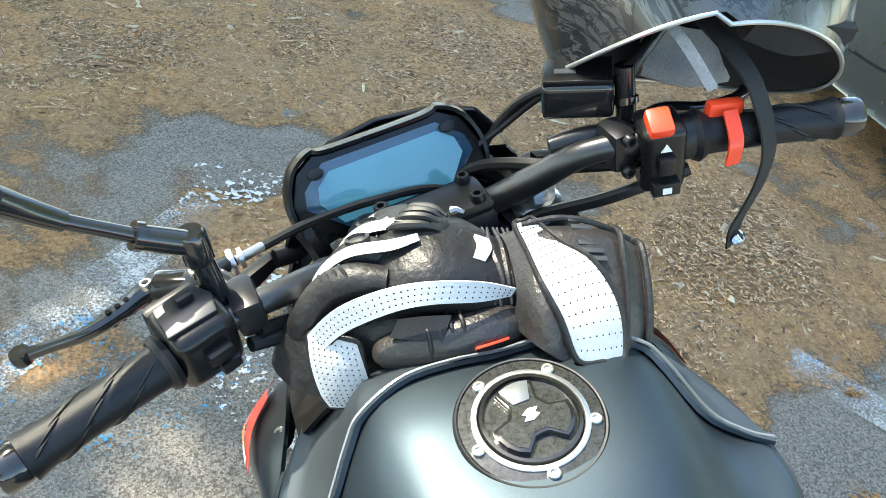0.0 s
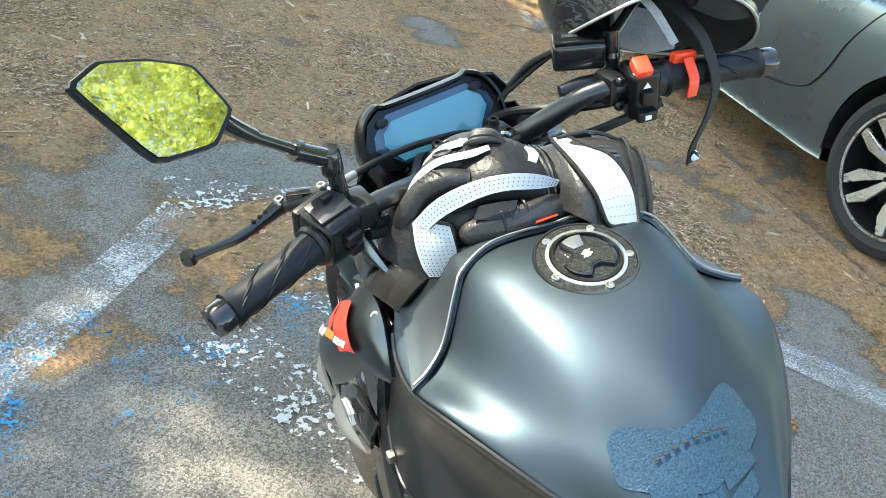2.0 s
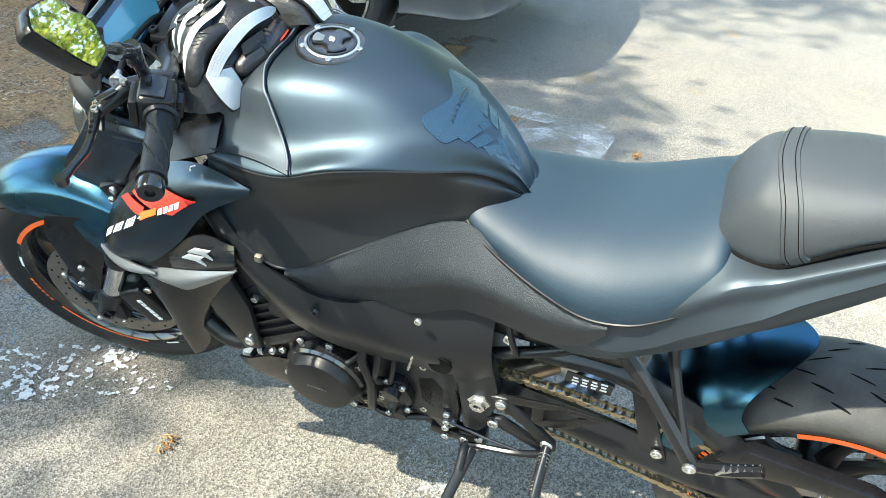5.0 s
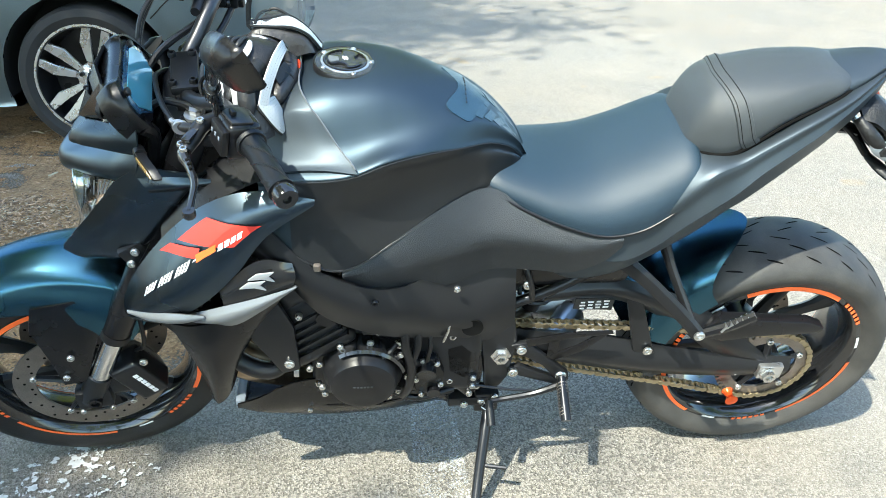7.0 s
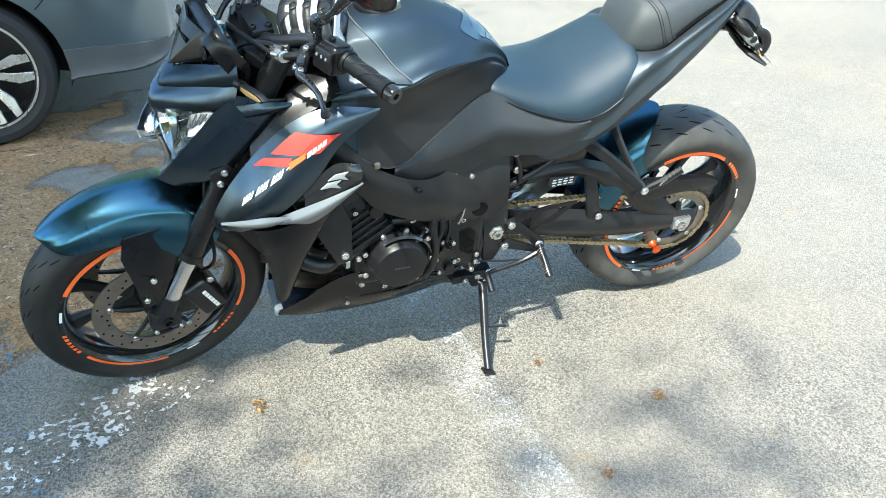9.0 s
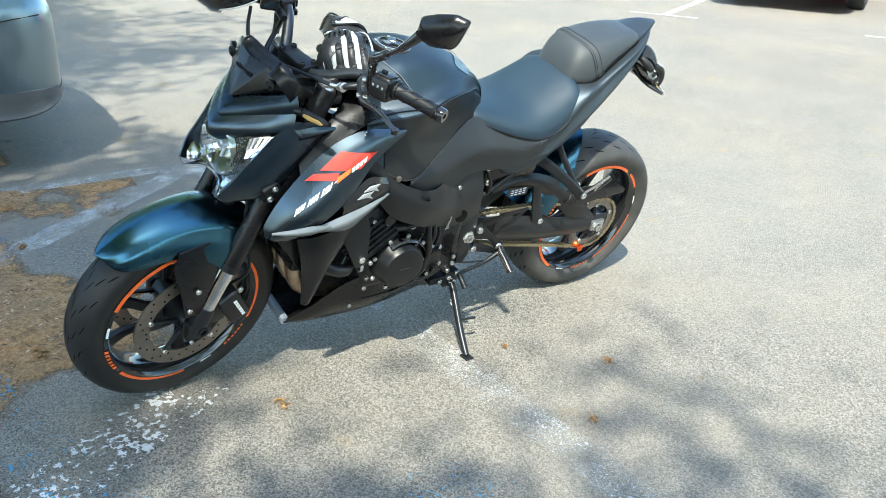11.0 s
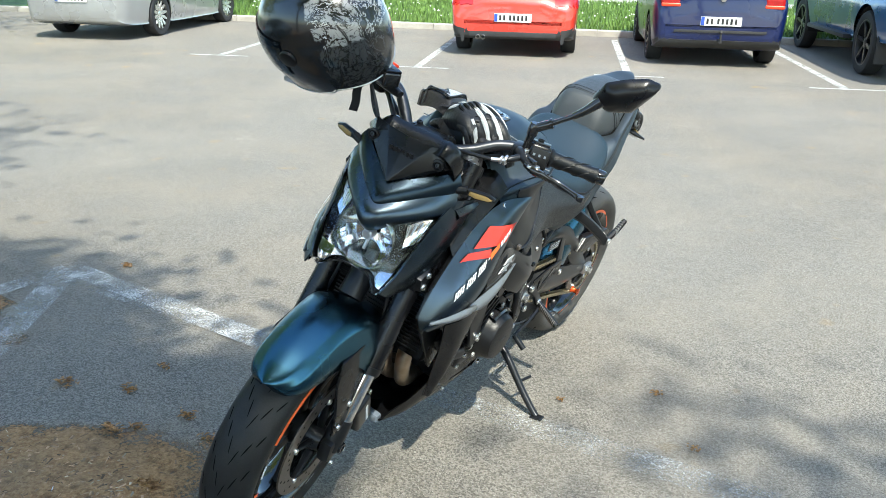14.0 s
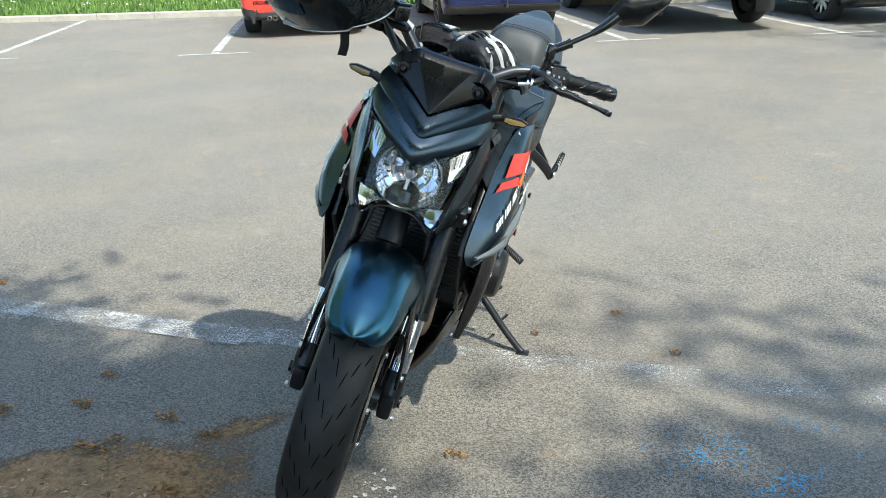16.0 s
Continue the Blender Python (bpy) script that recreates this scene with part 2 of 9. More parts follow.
def join(*bms):
    out = bmesh.new()
    for b in bms:
        me = bpy.data.meshes.new("tmp")
        b.to_mesh(me)
        b.free()
        out.from_mesh(me)
        bpy.data.meshes.remove(me)
    return out


def mirrored(bm):
    out = bm.copy()
    bmesh.ops.scale(out, vec=(-1, 1, 1), verts=out.verts)
    bmesh.ops.reverse_faces(out, faces=out.faces)
    return out


STEER_AXIS = Vector((0, -math.sin(radians(25)), math.cos(radians(25))))
STEER_FOOT = Vector((0, 1.56, 0))
STEER = Matrix.Translation(STEER_FOOT) @ Matrix.Rotation(radians(STEER_DEG), 4, STEER_AXIS) @ Matrix.Translation(-STEER_FOOT)


BIKE = Matrix.Translation((0.080, 0.018, 0.010)) @ Matrix.Rotation(radians(YAW_DEG), 4, "Z") @ Matrix.Rotation(radians(-LEAN_DEG), 4, "Y")
# the bars and all that is clamped to them sit a little askew of the wheel
BAR_TURN = Matrix.Translation(STEER_FOOT) @ Matrix.Rotation(radians(13.5), 4, STEER_AXIS) @ Matrix.Translation(-STEER_FOOT)
STEER_UP = BIKE.inverted() @ Matrix.Rotation(radians(-14.0), 4, "Y") @ BAR_TURN


def part(name, bm, material, parent=None, label="", st=False, sharp=38, m=None):
    """One mesh object under a thing or a part. st: turns with the handlebar."""
    if m is not None:
        bm.transform(m)
    if st:
        bm.transform(STEER_UP if min(v.co.z for v in bm.verts) > 0.62 else STEER)
    bmesh.ops.recalc_face_normals(bm, faces=bm.faces)
    tiny = name in ("drill_hole", "tread_groove", "perforation", "grip_rib", "footrest_teeth", "footrest_knurl", "cooling_ribs")
    me = bpy.data.meshes.new(name)
    bm.to_mesh(me)
    bm.free()
    for mm in (material if isinstance(material, (list, tuple)) else [material]):
        me.materials.append(mm)
    me.shade_smooth()
    me.set_sharp_from_angle(angle=radians(sharp))
    ob = new(name, me)
    ob.parent = parent
    if label or tiny:
        tagged(ob, label, kind="stuff" if tiny else "")
    return ob


def thing(name, label, category, m=None, group="", kind=""):
    ob = new(name)
    ob.empty_display_size = 0.1
    if m is not None:
        ob.matrix_world = m
    return tagged(ob, label, category, group, kind)



# ---- ground ----
def rise(x, y):
    s = (x + 1.2) * 0.45 - (y - 2.8) * 0.89
    t = s - 4.5
    return 0.0 if t <= -1 else 0.028 * (0.25 * (t + 1) ** 2 if t < 1 else t)


class Nodes:
    """Short hand for node graphs."""

    def __init__(self, name):
        self.m = bpy.data.materials.new(name)
        self.m.use_nodes = True
        self.t = self.m.node_tree
        self.b = self.t.nodes["Principled BSDF"]
        self.out = self.t.nodes["Material Output"]
        self.pos = self.t.nodes.new("ShaderNodeTexCoord").outputs["Object"]

    def link(self, a, b):
        self.t.links.new(a, b)

    def noise(self, scale, detail=5.0, rough=0.55, stretch=None):
        n = self.t.nodes.new("ShaderNodeTexNoise")
        n.inputs["Scale"].default_value, n.inputs["Detail"].default_value, n.inputs["Roughness"].default_value = scale, detail, rough
        if stretch:
            mp = self.t.nodes.new("ShaderNodeMapping")
            mp.inputs["Scale"].default_value = stretch
            self.link(self.pos, mp.inputs["Vector"])
            self.link(mp.outputs[0], n.inputs["Vector"])
        else:
            self.link(self.pos, n.inputs["Vector"])
        return n.outputs["Fac"]

    def voronoi(self, scale, out="Distance"):
        n = self.t.nodes.new("ShaderNodeTexVoronoi")
        n.inputs["Scale"].default_value = scale
        self.link(self.pos, n.inputs["Vector"])
        return n.outputs[out]

    def span(self, v, a, b, c=0.0, d=1.0):
        n = self.t.nodes.new("ShaderNodeMapRange")
        for k, q in zip(("From Min", "From Max", "To Min", "To Max"), (a, b, c, d)):
            n.inputs[k].default_value = q
        self.link(v, n.inputs["Value"])
        return n.outputs[0]

    def math(self, op, a, b=None):
        n = self.t.nodes.new("ShaderNodeMath")
        n.operation = op
        for i, v in enumerate((a, b)):
            if v is None:
                continue
            if isinstance(v, (int, float)):
                n.inputs[i].default_value = v
            else:
                self.link(v, n.inputs[i])
        return n.outputs[0]

    def mix(self, f, a, b, kind="MIX"):
        n = self.t.nodes.new("ShaderNodeMixRGB")
        n.blend_type = kind
        for i, v in enumerate((f, a, b)):
            if isinstance(v, (int, float)):
                n.inputs[i].default_value = v
            elif isinstance(v, tuple):
                n.inputs[i].default_value = (*v, 1)
            else:
                self.link(v, n.inputs[i])
        return n.outputs[0]

    def bump(self, h, strength, dist):
        n = self.t.nodes.new("ShaderNodeBump")
        n.inputs["Strength"].default_value, n.inputs["Distance"].default_value = strength, dist
        self.link(h, n.inputs["Height"])
        self.link(n.outputs[0], self.b.inputs["Normal"])


g = Nodes("old_asphalt")
stone = g.voronoi(235.0, "Color")
sep = g.t.nodes.new("ShaderNodeSeparateColor")
g.link(stone, sep.inputs[0])
base = g.mix(g.span(sep.outputs[0], 0.1, 0.9), (0.080, 0.073, 0.064), (0.345, 0.318, 0.276))
base = g.mix(g.span(g.noise(520.0, 3.0), 0.44, 0.66, 0.0, 0.65), base, (0.048, 0.047, 0.045))
base = g.mix(g.span(g.noise(1.1, 7.0, 0.6), 0.4, 0.72, 0.0, 0.45), base, (0.285, 0.240, 0.180))
base = g.mix(g.span(g.noise(0.35, 4.0), 0.35, 0.65, 0.0, 0.35), base, (0.255, 0.240, 0.213))
base = g.mix(g.span(g.noise(5.0, 8.0, 0.72), 0.54, 0.76, 0.0, 0.30), base, (0.105, 0.100, 0.094))
base = g.mix(g.span(g.noise(2.3, 8.0, 0.7), 0.60, 0.74, 0.0, 0.35), base, (0.39, 0.36, 0.31))
base = g.mix(g.span(g.noise(120.0, 2.0), 0.66, 0.72, 0.0, 0.8), base, (0.46, 0.44, 0.40))
base = g.mix(g.span(g.noise(95.0, 2.0), 0.68, 0.73, 0.0, 0.7), base, (0.055, 0.052, 0.048))
base = g.mix(g.span(g.noise(3.1, 3.0), 0.66, 0.76, 0.0, 0.45), base, (0.33, 0.225, 0.10))
g.link(base, g.b.inputs["Base Color"])
g.b.inputs["Roughness"].default_value = 0.88
g.b.inputs["Specular IOR Level"].default_value = 0.25
g.bump(g.math("ADD", g.voronoi(235.0), g.math("MULTIPLY", g.noise(420.0, 3.0), 0.6)), 0.7, 0.004)
M_ASPHALT = g.m

xs = [-160, -80, -40, -20, -10] + [i * 1.0 for i in range(-6, 20)] + [24, 32, 48, 80, 160]
ys = [-160, -100, -60, -40, -30] + [i * 1.0 for i in range(-24, 8)] + [10, 16, 30, 60, 160]
bm = grid([[(x, y, rise(x, y)) for x in xs] for y in ys])
ground = part("ground", bm, M_ASPHALT, label="old grey asphalt of a car park with worn aggregate", sharp=80)
tagged(ground, category="ground", kind="structure")


def paint_mat(name, colour, low, high, fine=160.0):
    p = Nodes(name)
    p.b.inputs["Roughness"].default_value = 0.7
    c = p.mix(p.span(p.noise(60.0, 4.0), 0.35, 0.7), colour, tuple(v * 0.72 for v in colour))
    p.link(c, p.b.inputs["Base Color"])
    f = p.math("ADD", p.math("MULTIPLY", p.noise(fine, 3.0, 0.6), 0.62), p.math("MULTIPLY", p.noise(6.0, 5.0, 0.65), 0.5))
    tr = p.t.nodes.new("ShaderNodeBsdfTransparent")
    mx = p.t.nodes.new("ShaderNodeMixShader")
    p.link(p.span(f, low, high), mx.inputs[0])
    p.link(tr.outputs[0], mx.inputs[1])
    p.link(p.b.outputs[0], mx.inputs[2])
    p.link(mx.outputs[0], p.out.inputs[0])
    return p.m


M_LINE = paint_mat("worn_white_paint", (0.56, 0.555, 0.53), 0.50, 0.68)
M_LINE_FAINT = paint_mat("faded_white_paint", (0.54, 0.535, 0.51), 0.53, 0.72)
M_LINE_SOLID = paint_mat("chalky_white_paint", (0.58, 0.57, 0.545), 0.500, 0.66)
M_LINE_FAR = paint_mat("white_road_paint", (0.58, 0.58, 0.55), 0.42, 0.60, 60.0)
M_CHIPS = paint_mat("flaked_white_paint", (0.66, 0.66, 0.64), 0.618, 0.632, 48.0)
M_BLUE = paint_mat("flaked_blue_paint", (0.04, 0.33, 0.60), 0.655, 0.67, 110.0)


def marking(name, a, b, width, material, label, z=0.003, n=24):
    """A painted strip that follows the ground."""
    a, b = Vector((*a, 0)), Vector((*b, 0))
    d = (b - a).normalized()
    s = Vector((-d.y, d.x, 0)) * width / 2
    rows = []
    for i in range(n + 1):
        p = a.lerp(b, i / n)
        rows.append([(p + k * s).to_tuple()[:2] for k in (1, 0.33, -0.33, -1)])
    bm = grid([[(x, y, rise(x, y) + z) for x, y in r] for r in rows])
    ob = part(name, bm, material, label=label)
    return tagged(ob, category="road marking", kind="structure")


marking("road_marking", (2.02, 0.86), (-2.6, 0.52), 0.12, M_LINE_FAINT, "faded white bay line worn into the asphalt")
marking("road_marking", (2.08, 0.80), (1.72, 4.9), 0.11, M_LINE, "worn white bay line beside the parked grey car", z=0.0045)
marking("road_marking", (2.04, 0.83), (1.02, 2.00), 0.13, M_LINE, "worn white diagonal line with blue paint traces", z=0.006)
marking("road_marking", (2.08, 0.80), (0.62, 0.79), 0.12, M_LINE_SOLID, "worn white bay line at the corner of the bay", z=0.0075)
marking("road_marking", (-0.44, 2.52), (-1.18, 1.45), 0.13, M_LINE, "worn white diagonal line on dusty asphalt")
marking("road_marking", (-0.36, 2.36), (-0.02, 2.02), 0.17, M_CHIPS, "flaked patch of white paint on the asphalt")
marking("road_marking", (-0.50, 2.62), (0.30, 2.45), 0.22, M_CHIPS, "flaked remains of a white line half under soil", z=0.004)
marking("road_marking", (-0.42, 1.95), (-0.05, 1.40), 0.20, M_CHIPS, "scattered flakes of white paint", z=0.0045)
marking("road_marking", (0.30, 2.1), (-1.5, 1.62), 0.34, M_BLUE, "flaked traces of blue paint", z=0.0055)
marking("road_marking", (1.85, 1.16), (1.15, 1.95), 0.16, M_BLUE, "flaked traces of blue paint over a white line", z=0.009)
marking("road_marking", (-0.6, 1.9), (-1.9, 1.0), 0.5, M_BLUE, "thin traces of blue paint on the asphalt", z=0.007)
marking("road_marking", (-0.75, 1.15), (-1.75, 0.85), 0.45, M_BLUE, "scattered flecks of blue paint beside the stand", z=0.008)
marking("road_marking", (-0.9, 3.5), (0.6, 3.0), 0.5, M_BLUE, "thin traces of blue paint under dry soil", z=0.007)
FWD = Vector((0.46, -0.888))
for (x, y), ln in (((7.86, -4.86), 4.9), ((5.17, -5.8), 4.9), ((2.80, -7.0), 4.3), ((0.46, -7.8), 4.3), ((-2.1, -8.9), 4.3)):
    e = Vector((x, y)) + FWD * ln
    marking("road_marking", (x, y), e.to_tuple(), 0.10, M_LINE_FAR, "white line between parking bays")
    s = Vector((FWD.y, -FWD.x)) * 0.42
    marking("road_marking", (x - s.x, y - s.y), (x + s.x, y + s.y), 0.07, M_LINE_FAR, "short white cross line at the head of a bay", n=6, z=0.006)

# ---- dry soil with bark litter: a thin uneven layer on the asphalt ----
def soil_depth(x, y):
    edge = 2.5 - 0.70 * min(1, max(0, (x + 0.1) / 0.8))
    k = min((y - edge) * 0.9, 0.5)
    n = noise.fractal(Vector((x * 1.25, y * 1.25, 3.0)), 1.0, 2.1, 5) - max(0.0, -2.5 - x) * 0.9
    far = -0.25 if (y < 1.15 or x > 2.0) else 0.0
    worn = 0.20 * max(0.0, 1 - ((x - 0.75) / 0.9) ** 2) * max(0.0, 1 - ((y - 2.1) / 0.8) ** 2)
    return k * 0.54 + n * 0.74 + 0.01 + far - worn


step = 0.03
nx, ny = int(6.4 / step), int(6.0 / step)
bm = bmesh.new()
lay = bm.verts.layers.float.new("cover")
keep = {}
for j in range(ny):
    for i in range(nx):
        x, y = -3.4 + i * step, 0.95 + j * step
        d = soil_depth(x, y)
        if d > -0.26:
            f = noise.noise(Vector((x * 14, y * 14, 1.0))) * 0.5 + noise.noise(Vector((x * 38, y * 38, 2.0))) * 0.35
            keep[i, j] = bm.verts.new((x, y, 0.0012 + min(0.012, max(0, d) * 0.05) * (1 + 0.6 * f)))
            keep[i, j][lay] = min(1.0, max(0.0, (d + 0.26) / 0.36))
for (i, j), v in keep.items():
    q = [keep.get(k) for k in ((i, j), (i + 1, j), (i + 1, j + 1), (i, j + 1))]
    if all(q):
        bm.faces.new(q)
p = Nodes("dry_soil")
thick = p.t.nodes.new("ShaderNodeAttribute")
thick.attribute_name = "cover"
c = p.mix(p.span(p.noise(70.0, 6.0, 0.7), 0.38, 0.63), (0.330, 0.176, 0.080), (0.62, 0.382, 0.190))
c = p.mix(p.span(p.noise(4.0, 5.0), 0.35, 0.7, 0.0, 0.6), c, (0.33, 0.24, 0.155))
c = p.mix(p.span(p.noise(240.0, 2.0), 0.62, 0.72, 0.0, 0.7), c, (0.36, 0.28, 0.18))
c = p.mix(p.span(p.noise(18.0, 5.0, 0.65), 0.52, 0.72, 0.0, 0.6), c, (0.075, 0.050, 0.031))
c = p.mix(p.span(p.noise(55.0, 4.0, 0.7), 0.54, 0.68, 0.0, 0.45), c, (0.11, 0.072, 0.042))
p.link(c, p.b.inputs["Base Color"])
p.b.inputs["Roughness"].default_value = 0.95
p.b.inputs["Specular IOR Level"].default_value = 0.1
p.bump(p.math("ADD", p.noise(120.0, 5.0, 0.7), p.noise(30.0, 4.0)), 1.0, 0.012)
f = p.math("ADD", p.math("MULTIPLY", p.noise(90.0, 4.0, 0.7), 0.5), p.math("MULTIPLY", p.noise(10.0, 4.0), 0.5))
tr = p.t.nodes.new("ShaderNodeBsdfTransparent")
mx = p.t.nodes.new("ShaderNodeMixShader")
p.link(p.span(p.math("ADD", f, p.math("MULTIPLY", thick.outputs["Fac"], 0.42)), 0.60, 0.82), mx.inputs[0])
p.link(tr.outputs[0], mx.inputs[1])
p.link(p.b.outputs[0], mx.inputs[2])
p.link(mx.outputs[0], p.out.inputs[0])
M_SOIL = p.m
soil = part("soil", bm, M_SOIL, label="dry brown soil and litter spread over asphalt", sharp=80)
tagged(soil, category="soil", kind="stuff")

M_CHIP = mat("bark_litter", (0.35, 0.225, 0.13), 0.9, 0.0, 0.2, 40.0, 0.2, 300.0, island=0.75)
M_CHIP_PALE = mat("pale_straw", (0.52, 0.43, 0.29), 0.85, 0.0, 0.2, 40.0, island=0.35)


def litter(name, count, size, material, label, bias, seed):
    rnd = random.Random(seed)
    vs, fs = [], []
    made = 0
    while made < count:
        x, y = rnd.uniform(-3.2, 2.4), 0.95 + rnd.random() ** 0.8 * 5.2
        if soil_depth(x, y) < bias * rnd.random():
            continue
        a = rnd.uniform(0, math.pi)
        l, w, h = size * rnd.uniform(0.4, 1.6), size * rnd.uniform(0.15, 0.45), size * rnd.uniform(0.05, 0.2)
        z = 0.002 + max(0, soil_depth(x, y)) * 0.03
        t = rnd.uniform(-0.25, 0.25)
        k = len(vs)
        for u, v, q in ((-l, -w, 0), (l * 0.8, -w * 0.6, 0), (l, w * 0.7, 0), (-l * 0.7, w, 0), (-l * 0.2, -w * 0.2, h), (l * 0.5, w * 0.2, h)):
            vs.append((x + u * math.cos(a) - v * math.sin(a), y + u * math.sin(a) + v * math.cos(a), z + q + t * u * 0.4 + 0.003))
        fs += [(k, k + 1, k + 5, k + 4), (k + 1, k + 2, k + 5), (k + 2, k + 3, k + 4, k + 5), (k + 3, k, k + 4)]
        made += 1
    me = bpy.data.meshes.new(name)
    me.from_pydata(vs, [], fs)
    me.materials.append(material)
    return tagged(new(name, me), label, "litter", kind="stuff")


litter("bark_litter", 82000, 0.0100, M_CHIP, "small brown bark chips and dry litter", 0.5, 3)
litter("straw_litter", 10000, 0.0085, M_CHIP_PALE, "pale dry straw and wood splinters", 0.5, 4)
litter("twig_litter", 260, 0.030, M_CHIP, "short dry twigs on the soil", 0.4, 5)
litter("splinter_litter", 150, 0.028, M_CHIP_PALE, "pale splinters of wood on the soil", 0.4, 6)

M_LEAF_DRY = mat("dry_leaf", (0.36, 0.205, 0.085), 0.85, 0.0, 0.3, 90.0, island=0.4)


def leaf_clump(x, y, r, seed, label):
    rnd = random.Random(seed)
    vs, fs = [], []
    r *= 0.62
    for _ in range(34):
        a, d = rnd.uniform(0, 6.28), r * rnd.random() ** 0.7
        cx, cy, h = x + d * math.cos(a), y + 0.6 * d * math.sin(a), rnd.uniform(0.003, 0.014)
        b, l = rnd.uniform(0, 3.14), r * rnd.uniform(0.12, 0.34)
        k = len(vs)
        for u, v, q in ((-l, 0, 0), (0, -l * 0.35, 0.004), (l, 0, 0.002), (0, l * 0.35, 0.006)):
            vs.append((cx + u * math.cos(b) - v * math.sin(b), cy + u * math.sin(b) + v * math.cos(b), h + q))
        fs += [(k, k + 1, k + 2), (k, k + 2, k + 3)]
    me = bpy.data.meshes.new("dry_leaf_clump")
    me.from_pydata(vs, [], fs)
    me.materials.append(M_LEAF_DRY)
    tagged(new("dry_leaf_clump", me), label, "leaf", group="leaves on the asphalt")


for k, (x, y, r) in enumerate(((-0.28, 1.25, 0.05), (-0.55, 0.25, 0.04), (-0.31, 0.49, 0.028), (-0.77, 0.51, 0.035), (1.9, 0.62, 0.06), (0.35, 1.6, 0.07), (0.62, 1.45, 0.06), (0.9, 1.15, 0.05), (1.25, 1.75, 0.06), (1.75, 1.75, 0.05), (-0.95, 1.95, 0.06), (0.56, 1.31, 0.07), (0.66, 1.5, 0.08), (0.40, 1.36, 0.06), (0.85, 1.32, 0.06), (1.05, 1.42, 0.08), (0.33, 1.80, 0.08))):
    leaf_clump(x, y, r, 20 + k, "small clump of dry brown leaves on asphalt")

# cigarette end in front of the bike
bm = rod((0.47, 1.82, 0.008), (0.535, 1.765, 0.008), 0.004, 8)
tagged(part("cigarette_end", bm, M_WHITE, label="white cigarette end on dusty asphalt"), category="litter")

# ---- grass verge behind the far row ----
M_GRASS = mat("grass_blades", (0.085, 0.17, 0.030), 0.7, 0.0, 0.3, 2.0, island=0.45, tint=(0.14, 0.22, 0.05))
M_TURF = mat("turf", (0.07, 0.13, 0.03), 0.9, 0.0, 0.35, 3.0, 0.3, 60.0, bump=0.6, bscale=60.0)
M_KERB = mat("concrete_kerb", (0.36, 0.34, 0.30), 0.85, 0.0, 0.15, 6.0, 0.15, 200.0, bump=0.3, bscale=150.0)
K0, KD = Vector((5.3, -11.2)), Vector((0.925, 0.380))
KN = Vector((KD.y, -KD.x))


def on_kerb(u, v, z):
    p2 = K0 + KD * u + KN * v
    return (p2.x, p2.y, rise(p2.x, p2.y) + z)


kerb_ob = tagged(new("kerb"), "pale concrete kerb along the grass verge", "kerb", kind="structure")
for i in range(-40, 45):
    bm = grid([[on_kerb(i + e, v, z) for v, z in ((0, -0.05), (0, 0.09), (0.015, 0.105), (0.16, 0.105), (0.16, -0.05))] for e in (0.006, 0.994)])
    part("kerb_stone", cap_ends(bm), M_KERB, kerb_ob)
bm = grid([[on_kerb(u, v, 0.085 + 0.02 * noise.noise(Vector((u * 0.6, v * 0.6, 0)))) for v in (0.16, 1, 2, 4, 6, 8.5)] for u in range(-45, 46, 1)])
tagged(part("grass_verge", bm, M_TURF, label="green lawn strip behind the kerb", sharp=80), category="grass", kind="structure")
bm = grid([[on_kerb(u, v, z) for v, z in ((8.5, 0.09), (8.52, 0.10), (10.4, 0.10), (10.42, 0.09))] for u in range(-60, 61, 5)])
tagged(part("pavement", bm, M_KERB, label="pale footpath across the lawn", sharp=80), category="path", kind="structure")
bm = grid([[on_kerb(u, v, 0.09) for v in (10.42, 20, 40, 90)] for u in range(-90, 91, 10)])
tagged(part("lawn", bm, M_TURF, label="green lawn beyond the footpath", sharp=80), category="grass", kind="structure")
rnd = random.Random(9)
vs, fs = [], []
for _ in range(26000):
    u, v = rnd.uniform(-9, 12), 0.2 + rnd.random() * 8.2
    x, y, z = on_kerb(u, v, 0.08)
    for _k in range(2):
        a, h = rnd.uniform(0, 6.28), rnd.uniform(0.05, 0.16)
        dx, dy = math.cos(a) * 0.018, math.sin(a) * 0.018
        k = len(vs)
        vs += [(x - dx, y - dy, z), (x + dx, y + dy, z), (x + rnd.uniform(-0.05, 0.05), y + rnd.uniform(-0.05, 0.05), z + h)]
        fs.append((k, k + 1, k + 2))
me = bpy.data.meshes.new("grass")
me.from_pydata(vs, [], fs)
me.materials.append(M_GRASS)
tagged(new("grass", me), "long green grass blades of the verge", "grass", kind="stuff")
vs, fs = [], []
for _ in range(420):
    u, v = rnd.uniform(-9, 12), 0.4 + rnd.random() * 7.5
    x, y, z = on_kerb(u, v, 0.2)
    k = len(vs)
    r = rnd.uniform(0.012, 0.03)
    vs += [(x - r, y, z), (x, y - r, z + 0.004), (x + r, y, z), (x, y + r, z + 0.004), (x, y, z + r)]
    fs += [(k, k + 1, k + 4), (k + 1, k + 2, k + 4), (k + 2, k + 3, k + 4), (k + 3, k, k + 4)]
me = bpy.data.meshes.new("clover_flowers")
me.from_pydata(vs, [], fs)
me.materials.append(M_WHITE)
tagged(new("clover_flowers", me), "small white flowers in the grass", "flower", kind="stuff")

# ---- trees: they shade the ground from the sunny side and stand in the mirror ----
M_BARK = mat("bark", (0.13, 0.10, 0.075), 0.9, 0.0, 0.35, 9.0, 0.3, 60.0, bump=1.0, bscale=40.0)


